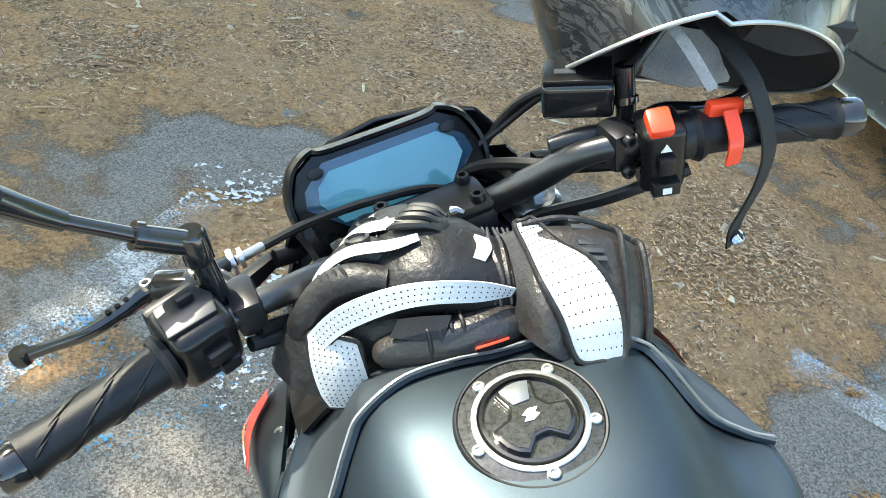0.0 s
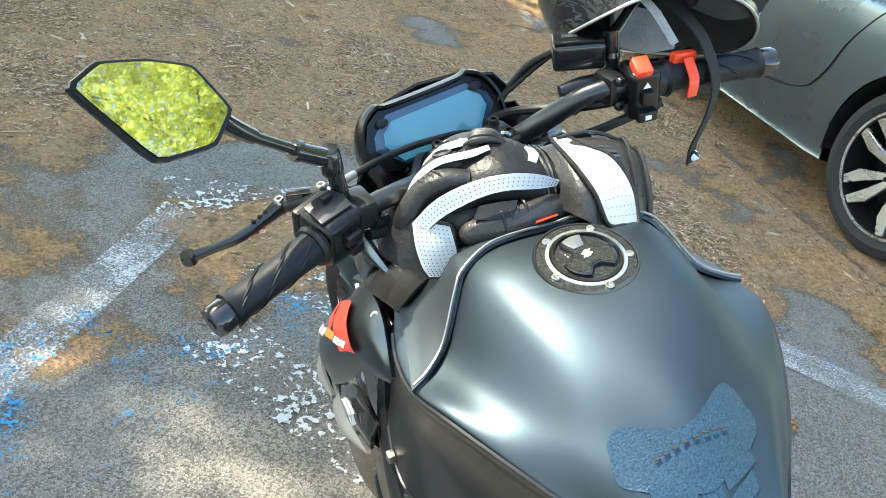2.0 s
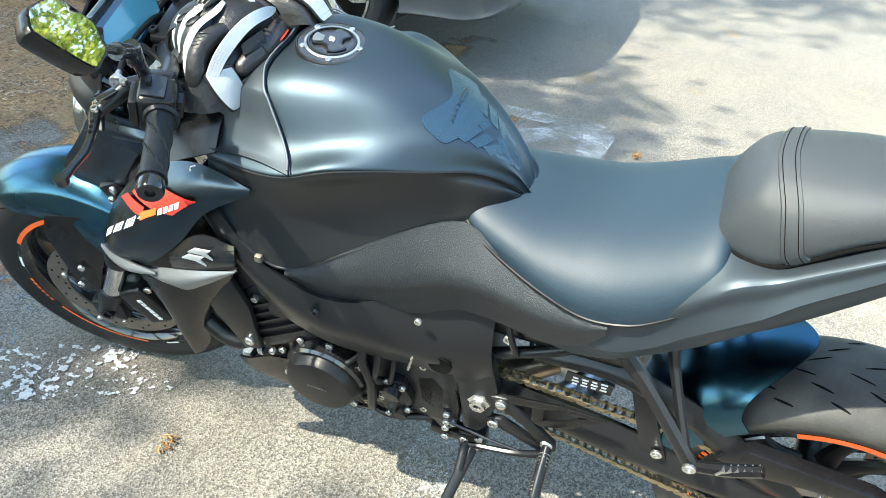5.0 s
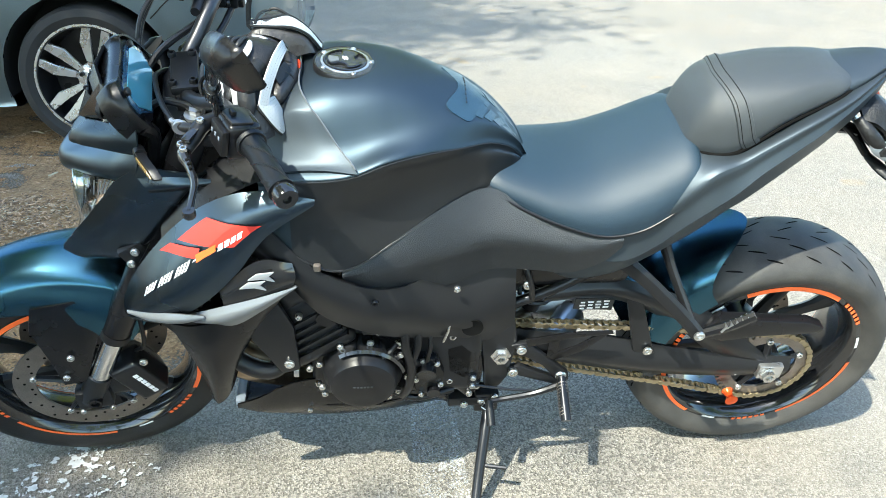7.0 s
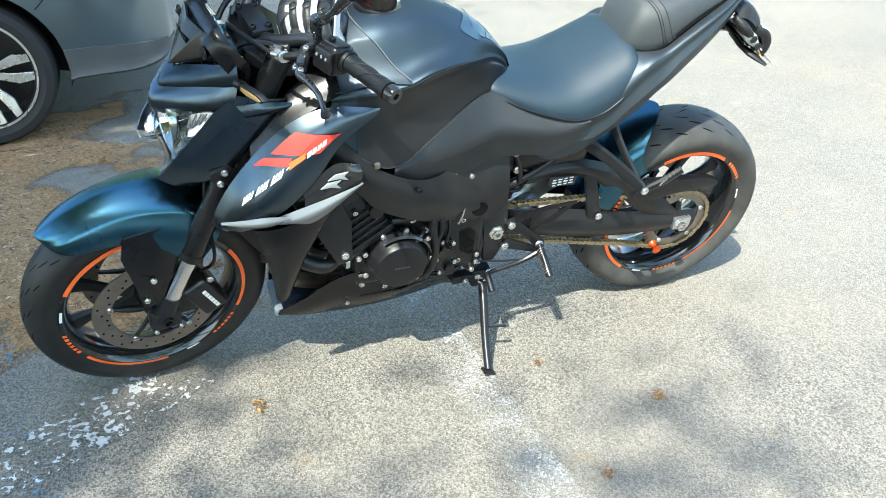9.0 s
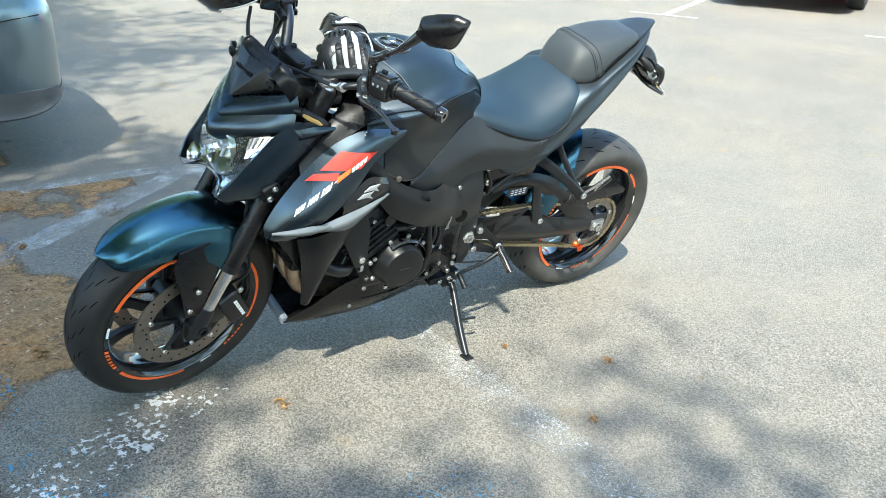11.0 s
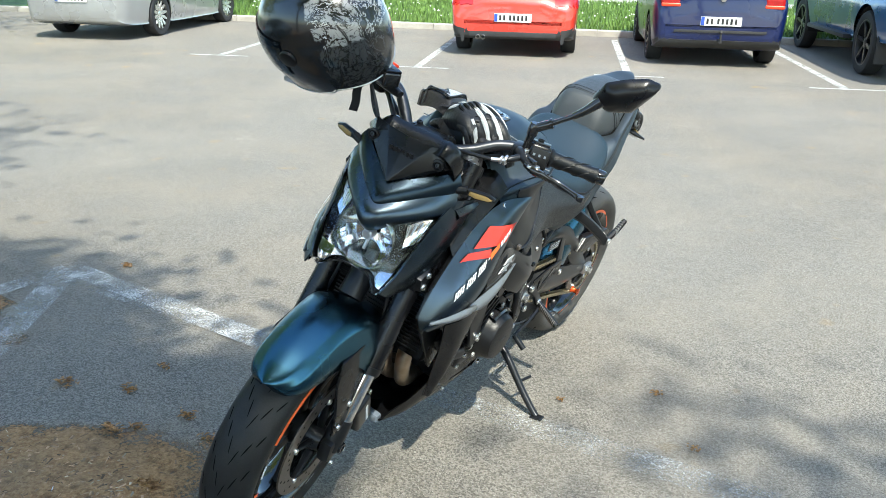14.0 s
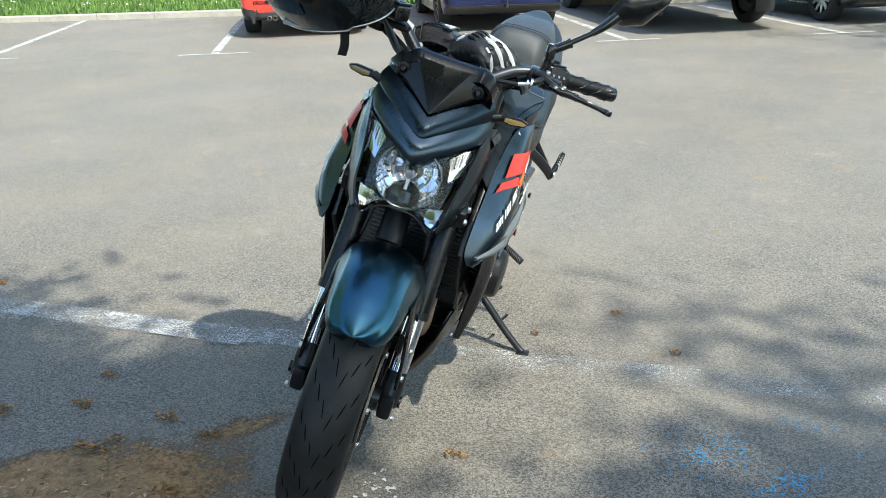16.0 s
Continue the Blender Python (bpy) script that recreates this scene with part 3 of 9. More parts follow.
def leaf_mat(name, a, b):
    m = mat(name, a, 0.55, 0.0, 0.2, 0.6, island=0.45, tint=b)
    bs = m.node_tree.nodes["Principled BSDF"]
    tl = m.node_tree.nodes.new("ShaderNodeBsdfTranslucent")
    tl.inputs[0].default_value = (*[min(1, v * 2.2) for v in b], 1)
    mx = m.node_tree.nodes.new("ShaderNodeMixShader")
    mx.inputs[0].default_value = 0.42
    m.node_tree.links.new(bs.outputs[0], mx.inputs[1])
    m.node_tree.links.new(tl.outputs[0], mx.inputs[2])
    m.node_tree.links.new(mx.outputs[0], m.node_tree.nodes["Material Output"].inputs[0])
    return m


M_LEAF = leaf_mat("spring_leaves", (0.06, 0.12, 0.02), (0.15, 0.21, 0.035))
M_LEAF_Y = leaf_mat("yellow_green_leaves", (0.12, 0.16, 0.025), (0.26, 0.28, 0.05))


def tree(x, y, height, spread, seed, leaf, count, low=0.35, label="leafy green tree out of view at the edge of the car park", size=0.085, spin=0.0):
    rnd = random.Random(seed)
    root = thing("tree", label, "tree", Matrix.Translation((x, y, rise(x, y))) @ Matrix.Rotation(radians(spin), 4, "Z"), "trees")
    bend = Vector((rnd.uniform(-0.3, 0.3), rnd.uniform(-0.3, 0.3), 0))
    trunk = tube([(0, 0, -0.1), bend * 0.5 + Vector((0, 0, height * 0.3)), bend + Vector((0, 0, height * 0.62)), bend * 1.4 + Vector((0, 0, height * 0.93))], [0.20, 0.15, 0.09, 0.02], 10, 12)
    limbs, tips = [], []
    for k in range(15):
        h = height * rnd.uniform(low, 0.85)
        a = k * 2.4 + rnd.uniform(-0.4, 0.4)
        l = spread * rnd.uniform(0.6, 1.0) * (1.15 - 0.5 * h / height)
        s = bend * (h / height) + Vector((0, 0, h))
        m = s + Vector((math.cos(a) * l * 0.5, math.sin(a) * l * 0.5, l * 0.16))
        e = s + Vector((math.cos(a + 0.2) * l, math.sin(a + 0.2) * l, l * rnd.uniform(0.15, 0.5)))
        limbs.append(tube([s, m, e], [0.055, 0.035, 0.008], 6, 7))
        tips += [(m, 0.5), (e, 0.6), (m.lerp(e, 0.5), 0.6)]
    tips += [(bend * 1.4 + Vector((0, 0, height * q)), 0.7) for q in (0.8, 0.95)]
    part("trunk", join(trunk, *limbs), M_BARK, root)
    vs, fs = [], []
    clumps = []
    for c, w in tips:
        for _ in range(4):
            clumps.append((c + Vector((rnd.gauss(0, 1), rnd.gauss(0, 1), rnd.gauss(0, 0.7))) * spread * 0.17, spread * rnd.uniform(0.07, 0.17)))
    for i in range(count):
        c, r = clumps[i % len(clumps)]
        d = Vector((rnd.gauss(0, 1), rnd.gauss(0, 1), rnd.gauss(0, 0.75))) * r * 0.8
        q = c + d
        u = Vector((rnd.gauss(0, 1), rnd.gauss(0, 1), rnd.gauss(0, 0.8))).normalized()
        v = u.cross(Vector((rnd.gauss(0, 1), rnd.gauss(0, 1), rnd.gauss(0, 1)))).normalized()
        s = size * rnd.uniform(0.6, 1.3)
        k = len(vs)
        vs += [(q - u * s).to_tuple(), (q + v * s * 0.42).to_tuple(), (q + u * s).to_tuple(), (q - v * s * 0.42).to_tuple()]
        fs.append((k, k + 1, k + 2, k + 3))
    me = bpy.data.meshes.new("crown")
    me.from_pydata(vs, [], fs)
    me.materials.append(leaf)
    ob = new("crown", me)
    ob.parent = root
    return root


tree(-4.25, 6.55, 8.0, 2.5, 1, M_LEAF, 36000, size=0.075, spin=280)
tree(-1.05, 5.3, 8.0, 2.5, 2, M_LEAF_Y, 23000, size=0.075)
tree(-6.35, 4.55, 8.0, 2.4, 12, M_LEAF, 34000, low=0.42, size=0.075, spin=60)
# unseen extra crown, added to shade the ground beside the front wheel
tree(-4.1, 5.8, 10.5, 1.25, 21, M_LEAF, 24000, low=0.72, size=0.075)
tree(1.6, 6.3, 12.0, 3.0, 4, M_LEAF, 20000, low=0.5)
tree(-11.5, 2.0, 10.0, 3.8, 3, M_LEAF, 12000)
tree(-9.5, -7.0, 9.5, 3.8, 5, M_LEAF_Y, 13000)
tree(-6.0, -11.5, 10.0, 3.8, 6, M_LEAF, 12000)
tree(-14.0, -3.0, 11.0, 4.2, 7, M_LEAF_Y, 11000)
tree(13.5, 0.5, 17.0, 5.0, 8, M_LEAF_Y, 42000, low=0.10, size=0.075)
tree(14.5, 7.0, 17.0, 5.0, 9, M_LEAF, 30000, low=0.12, size=0.08)
tree(18.0, -5.6, 19.5, 7.0, 11, M_LEAF_Y, 80000, low=0.2, size=0.08)
tree(19.0, 3.5, 18.0, 5.0, 10, M_LEAF_Y, 14000, size=0.13)



# ---- motorcycle: x right, y forward, z up, on its side stand ----
bike = thing("motorcycle", "matte black naked motorcycle with orange rim tape on its stand", "motorcycle", BIKE)


def bolt(parent, p, r=0.008, d=(-1, 0, 0), st=False, material=None, h=0.006):
    """A socket head screw with a recess."""
    d = Vector(d).normalized()
    bm = lathe([(r, 0.0), (r, h * 0.75), (r * 0.85, h), (r * 0.5, h), (r * 0.45, h * 0.4), (0.0002, h * 0.4)], 14, "Z")
    bm.transform(Matrix.Translation(p) @ d.to_track_quat("Z", "Y").to_matrix().to_4x4())
    return part("bolt", bm, material or M_STEEL, parent, st=st)


def tyre_curve(R, hw, bead=0.222):
    a = [(bead, hw * 0.80), (bead + (R - bead) * 0.32, hw * 0.985), (bead + (R - bead) * 0.58, hw), (R - (R - bead) * 0.20, hw * 0.80), (R - (R - bead) * 0.055, hw * 0.42), (R, 0)]
    f = [(v.x, v.y) for v in spl([(r, x, 0) for r, x in a], 14)]
    return f


def wheel(name, c, R, hw, xr, st, grooves, twin_disc):
    prof = tyre_curve(R, hw)
    ring = prof + [(r, -x) for r, x in reversed(prof[:-1])]
    w = part(name, lathe([(0.228, xr - 0.002), (0.219, xr), (0.212, xr - 0.006), (0.203, xr * 0.62), (0.196, xr * 0.2), (0.196, -xr * 0.2), (0.203, -xr * 0.62), (0.212, -xr + 0.006), (0.219, -xr), (0.228, -xr + 0.002)], 72, "X", c), M_GLOSS, bike, "black cast wheel rim", st)
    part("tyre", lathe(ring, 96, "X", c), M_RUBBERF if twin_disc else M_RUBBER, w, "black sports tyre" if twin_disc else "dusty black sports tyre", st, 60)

    def r_at(x):
        x = abs(x)
        for (r1, x1), (r2, x2) in zip(prof[:-1], prof[1:]):
            if x2 <= x <= x1:
                return r1 + (r2 - r1) * (x1 - x) / max(1e-6, x1 - x2)
        return R
    gs = []
    for k in range(grooves):
        for s in (-1, 1):
            for x1, x2, off, sw in ((0.08, 0.22, 0.0, 0.055), (0.36, 0.52, 0.35, 0.050), (0.66, 0.80, 0.7, 0.045)):
                a0 = 2 * math.pi * (k + off + (0.25 if s > 0 else 0)) / grooves
                rows = []
                for i in range(7):
                    t = i / 6
                    x = s * hw * (x1 + (x2 - x1) * t)
                    a = a0 + sw * t * 2.2
                    wd = 0.0056 * math.sin(math.pi * (0.12 + 0.76 * t)) / R
                    r = r_at(x) + 0.0006
                    rows.append([Vector(c) + Vector((x, r * math.cos(a + q), r * math.sin(a + q))) for q in (-wd, wd)])
                gs.append(grid(rows))
    part("tread_groove", join(*gs), M_GROOVE, w, "tread grooves", st)
    part("hub", lathe([(0.028, -0.085), (0.036, -0.06), (0.042, -0.03), (0.05, 0), (0.042, 0.03), (0.036, 0.06), (0.028, 0.085)], 28, "X", c), M_FRAME, w, st=st)
    for k in range(6):
        a = 2 * math.pi * k / 6 + (0.28 if k % 2 else -0.08) + 0.4
        d0, d1 = Vector((0, math.cos(a), math.sin(a))), Vector((0, math.cos(a + 0.13), math.sin(a + 0.13)))
        o = Vector(c)
        part("spoke", tube([o + d0 * 0.038, o + d0 * 0.09, o + d1 * 0.15, o + d1 * 0.202], [0.017, 0.012, 0.0115, 0.018], 8, 8, flat=1.5), M_FRAME, w, st=st)
    for s in (-1, 1):
        xt = s * (xr + 0.0012)
        for k in range(3):
            b0 = 2 * math.pi * k / 3 + (0.5 if twin_disc else 1.15)
            for a0, an in [(b0, 1.0)] + [(b0 + 1.12 + 0.065 * j, 0.042) for j in range(6)]:
                part("rim_tape", lathe([(0.2190, xt + s * 0.0008), (0.2290, xt - s * 0.0012)], max(2, int(an * 20)), "X", c, part_angle=an, start=a0), M_ORANGE, w, "orange rim tape", st)
            part("rim_lettering", lathe([(0.2190, xt + s * 0.001), (0.2255, xt)], 4, "X", c, part_angle=0.16, start=b0 + 1.70), M_WHITE, w, "small white bars on the rim tape", st)
    for s in ((-1, 1) if twin_disc else (1,)):
        x = s * (0.066 if twin_disc else 0.06)
        rd = 0.155 if twin_disc else 0.12
        d = part("brake_disc", lathe([(rd, x - 0.0025), (rd, x + 0.0025), (rd * 0.72, x + 0.0025), (rd * 0.72, x - 0.0025)], 64, "X", c, closed=True), M_DISC, w, "drilled steel brake disc", st)
        # dark dots painted where the drillings would be in shade
        hs = []
        for k in range(40):
            a = 2 * math.pi * k / 40
            r = rd * (0.78 + 0.075 * (k % 3))
            hs.append(lathe([(0.0032, -0.0030), (0.0032, 0.0030), (0.0001, 0.0030)], 8, "X", (c[0] + x, c[1] + r * math.cos(a), c[2] + r * math.sin(a))))
            hs.append(lathe([(0.0032, 0.0030), (0.0032, -0.0030), (0.0001, -0.0030)], 8, "X", (c[0] + x, c[1] + r * math.cos(a), c[2] + r * math.sin(a))))
        part("drill_hole", join(*hs), M_GROOVE, d, st=st)
        for k in range(5):
            a = 2 * math.pi * k / 5 + 0.3
            u = Vector((0, math.cos(a), math.sin(a)))
            o = Vector(c) + Vector((x, 0, 0))
            part("carrier_arm", tube([o + u * 0.035, o + u * rd * 0.74], [0.011, 0.007], 6, 0, True, 0.5), M_FRAME, d, st=st)
            bolt(d, o + u * rd * 0.74 + Vector((s * 0.002, 0, 0)), 0.0075, (s, 0, 0), st)
    return w


RW = (0, RY, 0.311)
FW = (0, 1.47, 0.300)
wheel("rear_wheel", RW, 0.311, 0.096, 0.083, False, 22, False)
wheel("front_wheel", FW, 0.300, 0.061, 0.055, True, 22, True)

# forks and front brakes
for s in (-1, 1):
    def leg(z, x=0.104):
        return Vector((s * x, 1.44 - 0.4663 * (z - 0.36), z))
    fk = part("fork_leg", tube([leg(0.485), leg(0.52), leg(0.62), leg(0.72), leg(0.98)], [0.0285, 0.0285, 0.026, 0.0275, 0.0275], 20), M_PLASTIC, bike, "black upside-down fork leg", True)
    part("stanchion", tube([leg(0.34), leg(0.495)], 0.0222, 20), M_CHROME, fk, "polished silver fork tube", True)
    part("dust_seal", tube([leg(0.480), leg(0.497)], 0.030, 20), M_CABLE, fk, st=True)
    part("fork_foot", join(tube([leg(0.365), leg(0.33), leg(0.29)], [0.025, 0.027, 0.024], 16), box((s * 0.104, 1.463, 0.295), (0.034, 0.075, 0.060), 0.012), box((s * 0.098, 1.415, 0.335), (0.020, 0.07, 0.085), 0.008)), M_FRAME, fk, "black axle clamp", True)
    part("axle_nut", lathe([(0.014, 0), (0.014, s * 0.012), (0.009, s * 0.012), (0.008, s * 0.004), (0.0003, s * 0.004)], 18, "X", (s * 0.122, 1.46, 0.30)), M_PLASTIC, fk, st=True)
    cl = part("brake_caliper", join(box((s * 0.096, 1.362, 0.342), (0.062, 0.066, 0.115), 0.012, 3, Matrix.Rotation(radians(-28), 3, "X")), lathe([(0.020, 0), (0.020, s * 0.030), (0.014, s * 0.034), (0.0003, s * 0.034)], 18, "X", (s * 0.090, 1.378, 0.37)), lathe([(0.018, 0), (0.018, s * 0.030), (0.012, s * 0.034), (0.0003, s * 0.034)], 18, "X", (s * 0.090, 1.353, 0.318))), M_FRAME, fk, "black radial brake caliper with pale lettering", True)
    for k in range(6):
        part("lettering_bar", box((s * 0.1275, 1.352, 0.302 + 0.0125 * k), (0.0015, 0.010, 0.0095), 0), M_WHITE, cl, "pale lettering bars", True, m=Matrix.Translation((0, 1.365, 0.34)) @ Matrix.Rotation(radians(-28), 4, "X") @ Matrix.Translation((0, -1.365, -0.34)))
    bolt(fk, (s * 0.112, 1.345, 0.395), 0.009, (s, 0, 0), True)
    bolt(fk, (s * 0.112, 1.325, 0.300), 0.008, (s, 0, 0), True)
    bolt(fk, (s * 0.124, 1.43, 0.272), 0.006, (s, 0, 0), True)
    bolt(fk, (s * 0.124, 1.49, 0.272), 0.006, (s, 0, 0), True)
    # lower and upper clamp bolts
    part("clamp_lug", box((s * 0.132, 1.300, 0.735), (0.03, 0.05, 0.05), 0.008, 2, Matrix.Rotation(radians(-25), 3, "X")), M_FRAME, fk, st=True)
    for dz in (-0.014, 0.014):
        bolt(fk, (s * 0.147, 1.305 - dz * 0.4, 0.735 + dz), 0.008, (s, 0.3, 0), True)
    part("brake_hose", tube([(s * 0.085, 1.36, 0.40), (s * 0.12, 1.33, 0.47), (s * 0.08, 1.33, 0.60), (s * 0.06, 1.31, 0.75)], 0.0045, 8, 20), M_CABLE, fk, st=True)

part("lower_triple_clamp", box((0, 1.285, 0.72), (0.27, 0.075, 0.045), 0.012, 2, Matrix.Rotation(radians(-25), 3, "X")), M_FRAME, bike, st=True)
part("upper_triple_clamp", plate([(-0.14, 1.125, 0.952), (-0.13, 1.18, 0.952), (-0.05, 1.21, 0.952), (0.05, 1.21, 0.952), (0.13, 1.18, 0.952), (0.14, 1.125, 0.952), (0.06, 1.09, 0.952), (-0.06, 1.09, 0.952)], 0.026, 0.006, "z"), M_FRAME, bike, st=True)
part("steering_head", rod((0, 1.345, 0.62), (0, 1.125, 0.96), 0.032, 16), M_FRAME, bike)
for s in (-1, 1):
    part("fork_cap", join(lathe([(0.026, 0), (0.026, 0.014), (0.020, 0.018), (0.020, 0.024), (0.0003, 0.024)], 20, "Z", (s * 0.104, 1.152, 0.976)), lathe([(0.011, 0.02), (0.011, 0.034), (0.0003, 0.034)], 6, "Z", (s * 0.104, 1.152, 0.976))), M_SILVER, bike, "silver fork cap", True)

# front mudguard: a domed blade with a blunt point, its rear corners flared into wings
rows = []
for a, w, drop, k in ((50, 0.016, 0.002, 0.0), (51.2, 0.042, 0.008, 0.0), (54.5, 0.060, 0.020, 0.0), (60, 0.072, 0.032, 0.1), (68, 0.079, 0.042, 0.3), (80, 0.086, 0.055, 0.6), (92, 0.096, 0.074, 0.9), (104, 0.106, 0.098, 1.0), (115, 0.110, 0.120, 1.0), (126, 0.104, 0.105, 0.8)):
    t = radians(a)
    r = 0.345 if a < 115 else 0.338
    u = Vector((0, math.cos(t), math.sin(t)))
    o = Vector(FW)
    half = [o + u * (r + 0.004 * k), o + u * (r - 0.006) + Vector((w * 0.45, 0, 0)), o + u * (r - 0.019 - 0.004 * k) + Vector((w * 0.74, 0, 0)), o + u * (r - 0.028 - 0.012 * k) + Vector((w * (0.90 - 0.06 * k), 0, 0)), o + u * (r - 0.036 - 0.010 * k - drop * 0.35) + Vector((w * 1.0, 0, 0)), o + u * (r - 0.036 - drop) + Vector((w * (0.98 + 0.04 * k), 0, 0))]
    rows.append(full([p.to_tuple() for p in half]))
fender = part("front_mudguard", surf(rows, 48, 51, 0.004), M_GUARD, bike, "satin black front mudguard", True, 50)
for s in (-1, 1):
    part("mudguard_stay", plate([(s * 0.086, 1.520, 0.575), (s * 0.088, 1.44, 0.585), (s * 0.092, 1.392, 0.56), (s * 0.098, 1.412, 0.49), (s * 0.106, 1.448, 0.40), (s * 0.108, 1.462, 0.36), (s * 0.108, 1.508, 0.358), (s * 0.104, 1.516, 0.43), (s * 0.094, 1.535, 0.52)], s * 0.008, 0.003), M_PLASTIC, fender, "black mudguard bracket", True)
    bolt(fender, (s * 0.116, 1.497, 0.385), 0.0075, (s, 0, 0), True)
    bolt(fender, (s * 0.116, 1.475, 0.445), 0.0075, (s, 0, 0), True)

# ---- headlamp cowl ----
nose = part("nose_cowl", surf([full([(0, 1.372, 0.906), (0.050, 1.340, 0.926), (0.100, 1.290, 0.948), (0.132, 1.252, 0.955)]),
                              full([(0, 1.402, 0.882), (0.055, 1.365, 0.900), (0.110, 1.305, 0.923), (0.141, 1.260, 0.927)]),
                              full([(0, 1.407, 0.853), (0.055, 1.374, 0.878), (0.112, 1.315, 0.902), (0.140, 1.268, 0.906)]),
                              full([(0, 1.388, 0.832), (0.055, 1.362, 0.863), (0.112, 1.308, 0.889), (0.134, 1.268, 0.894)])], 22, 45, 0.004), M_MATTE, bike, "satin black nose cowl", True, 45)
part("cowl_collar", surf([full([(0, 1.346, 0.944), (0.030, 1.328, 0.957), (0.062, 1.304, 0.970), (0.094, 1.278, 0.983), (0.122, 1.248, 0.994)]), full([(0, 1.372, 0.921), (0.033, 1.352, 0.934), (0.067, 1.324, 0.947), (0.102, 1.290, 0.961), (0.134, 1.250, 0.974)]), full([(0, 1.382, 0.901), (0.034, 1.362, 0.912), (0.068, 1.332, 0.925), (0.106, 1.292, 0.939), (0.138, 1.250, 0.954)]), full([(0, 1.372, 0.895), (0.034, 1.352, 0.906), (0.066, 1.324, 0.919), (0.102, 1.284, 0.934), (0.130, 1.240, 0.950)])], 22, 61, 0.003), M_COLLAR, nose, "satin black collar under the flyscreen", True, 60)
scr = []
for s in (-1, 1):
    B, C, T, D, A = (s * 0.100, 1.268, 1.040), (s * 0.124, 1.252, 1.008), (0, 1.356, 0.944), (s * 0.058, 1.294, 1.044), (0, 1.306, 1.045)
    F = (s * 0.080, 1.303, 0.998)
    bm = bmesh.new()
    v = [bm.verts.new(q) for q in (A, D, B, C, T, F)]
    for ids in ((0, 1, 4), (1, 2, 5), (2, 3, 5), (3, 4, 5), (1, 5, 4)):
        bm.faces.new([v[i] for i in ids])
    scr.append(bm)
bm = join(*scr)
bmesh.ops.remove_doubles(bm, verts=bm.verts, dist=0.0005)
bmesh.ops.recalc_face_normals(bm, faces=bm.faces)
bmesh.ops.solidify(bm, geom=bm.faces[:], thickness=0.006)
bmesh.ops.bevel(bm, geom=bm.edges[:], offset=0.0025, segments=2, profile=0.6, affect="EDGES")
flyscreen = part("flyscreen", bm, M_PLASTIC, bike, "matte black flyscreen with two screws", True, 30)
for s in (-1, 1):
    part("screw_washer", lathe([(0.0135, 0), (0.0135, 0.005), (0.009, 0.006), (0.0085, 0.001), (0.0003, 0.001)], 20, "Y", (s * 0.084, 1.298, 1.010)), M_CABLE, flyscreen, st=True)
    bolt(flyscreen, (s * 0.084, 1.301, 1.010), 0.0055, (0, 1, 0.25), True, M_FRAME)
for k in range(6):
    x = -0.027 + 0.0108 * k
    part("lettering_bar", box((x, 1.323 - abs(x) * 0.10, 1.010), (0.008, 0.002, 0.010)), M_FRAME, flyscreen, "embossed lettering bars", True)
for s in (-1, 1):
    part("side_cowl", surf([[(s * 0.140, 1.255, 0.932), (s * 0.129, 1.302, 0.897), (s * 0.122, 1.328, 0.863), (s * 0.114, 1.366, 0.815), (s * 0.109, 1.402, 0.772), (s * 0.094, 1.430, 0.728)],
                            [(s * 0.150, 1.228, 0.928), (s * 0.147, 1.264, 0.888), (s * 0.143, 1.296, 0.848), (s * 0.135, 1.328, 0.800), (s * 0.123, 1.364, 0.754), (s * 0.101, 1.408, 0.712)],
                            [(s * 0.153, 1.165, 0.912), (s * 0.158, 1.210, 0.868), (s * 0.155, 1.246, 0.818), (s * 0.146, 1.282, 0.766), (s * 0.129, 1.330, 0.722), (s * 0.100, 1.385, 0.700)],
                            [(s * 0.142, 1.150, 0.905), (s * 0.146, 1.195, 0.862), (s * 0.144, 1.232, 0.812), (s * 0.136, 1.268, 0.760), (s * 0.120, 1.315, 0.718), (s * 0.094, 1.370, 0.698)]], 20, 30, 0.004), M_MATTE, nose, "satin black headlamp side cowl", True, 50)
    part("side_cowl_blade", surf([[(s * 0.146, 1.262, 0.912), (s * 0.156, 1.205, 0.915), (s * 0.156, 1.140, 0.900)], [(s * 0.156, 1.250, 0.895), (s * 0.166, 1.195, 0.900), (s * 0.160, 1.138, 0.896)], [(s * 0.150, 1.248, 0.880), (s * 0.158, 1.195, 0.886), (s * 0.156, 1.140, 0.892)]], 10, 16, 0.003), M_MATTE, nose, "satin black blade along the cowl", True, 40)
    part("side_cowl_fin", surf([[(s * 0.128, 1.30, 0.79), (s * 0.12, 1.335, 0.745), (s * 0.10, 1.375, 0.715)], [(s * 0.105, 1.25, 0.80), (s * 0.10, 1.285, 0.765), (s * 0.085, 1.34, 0.735)]], 6, 8, 0.005), M_PLASTIC, nose, st=True)
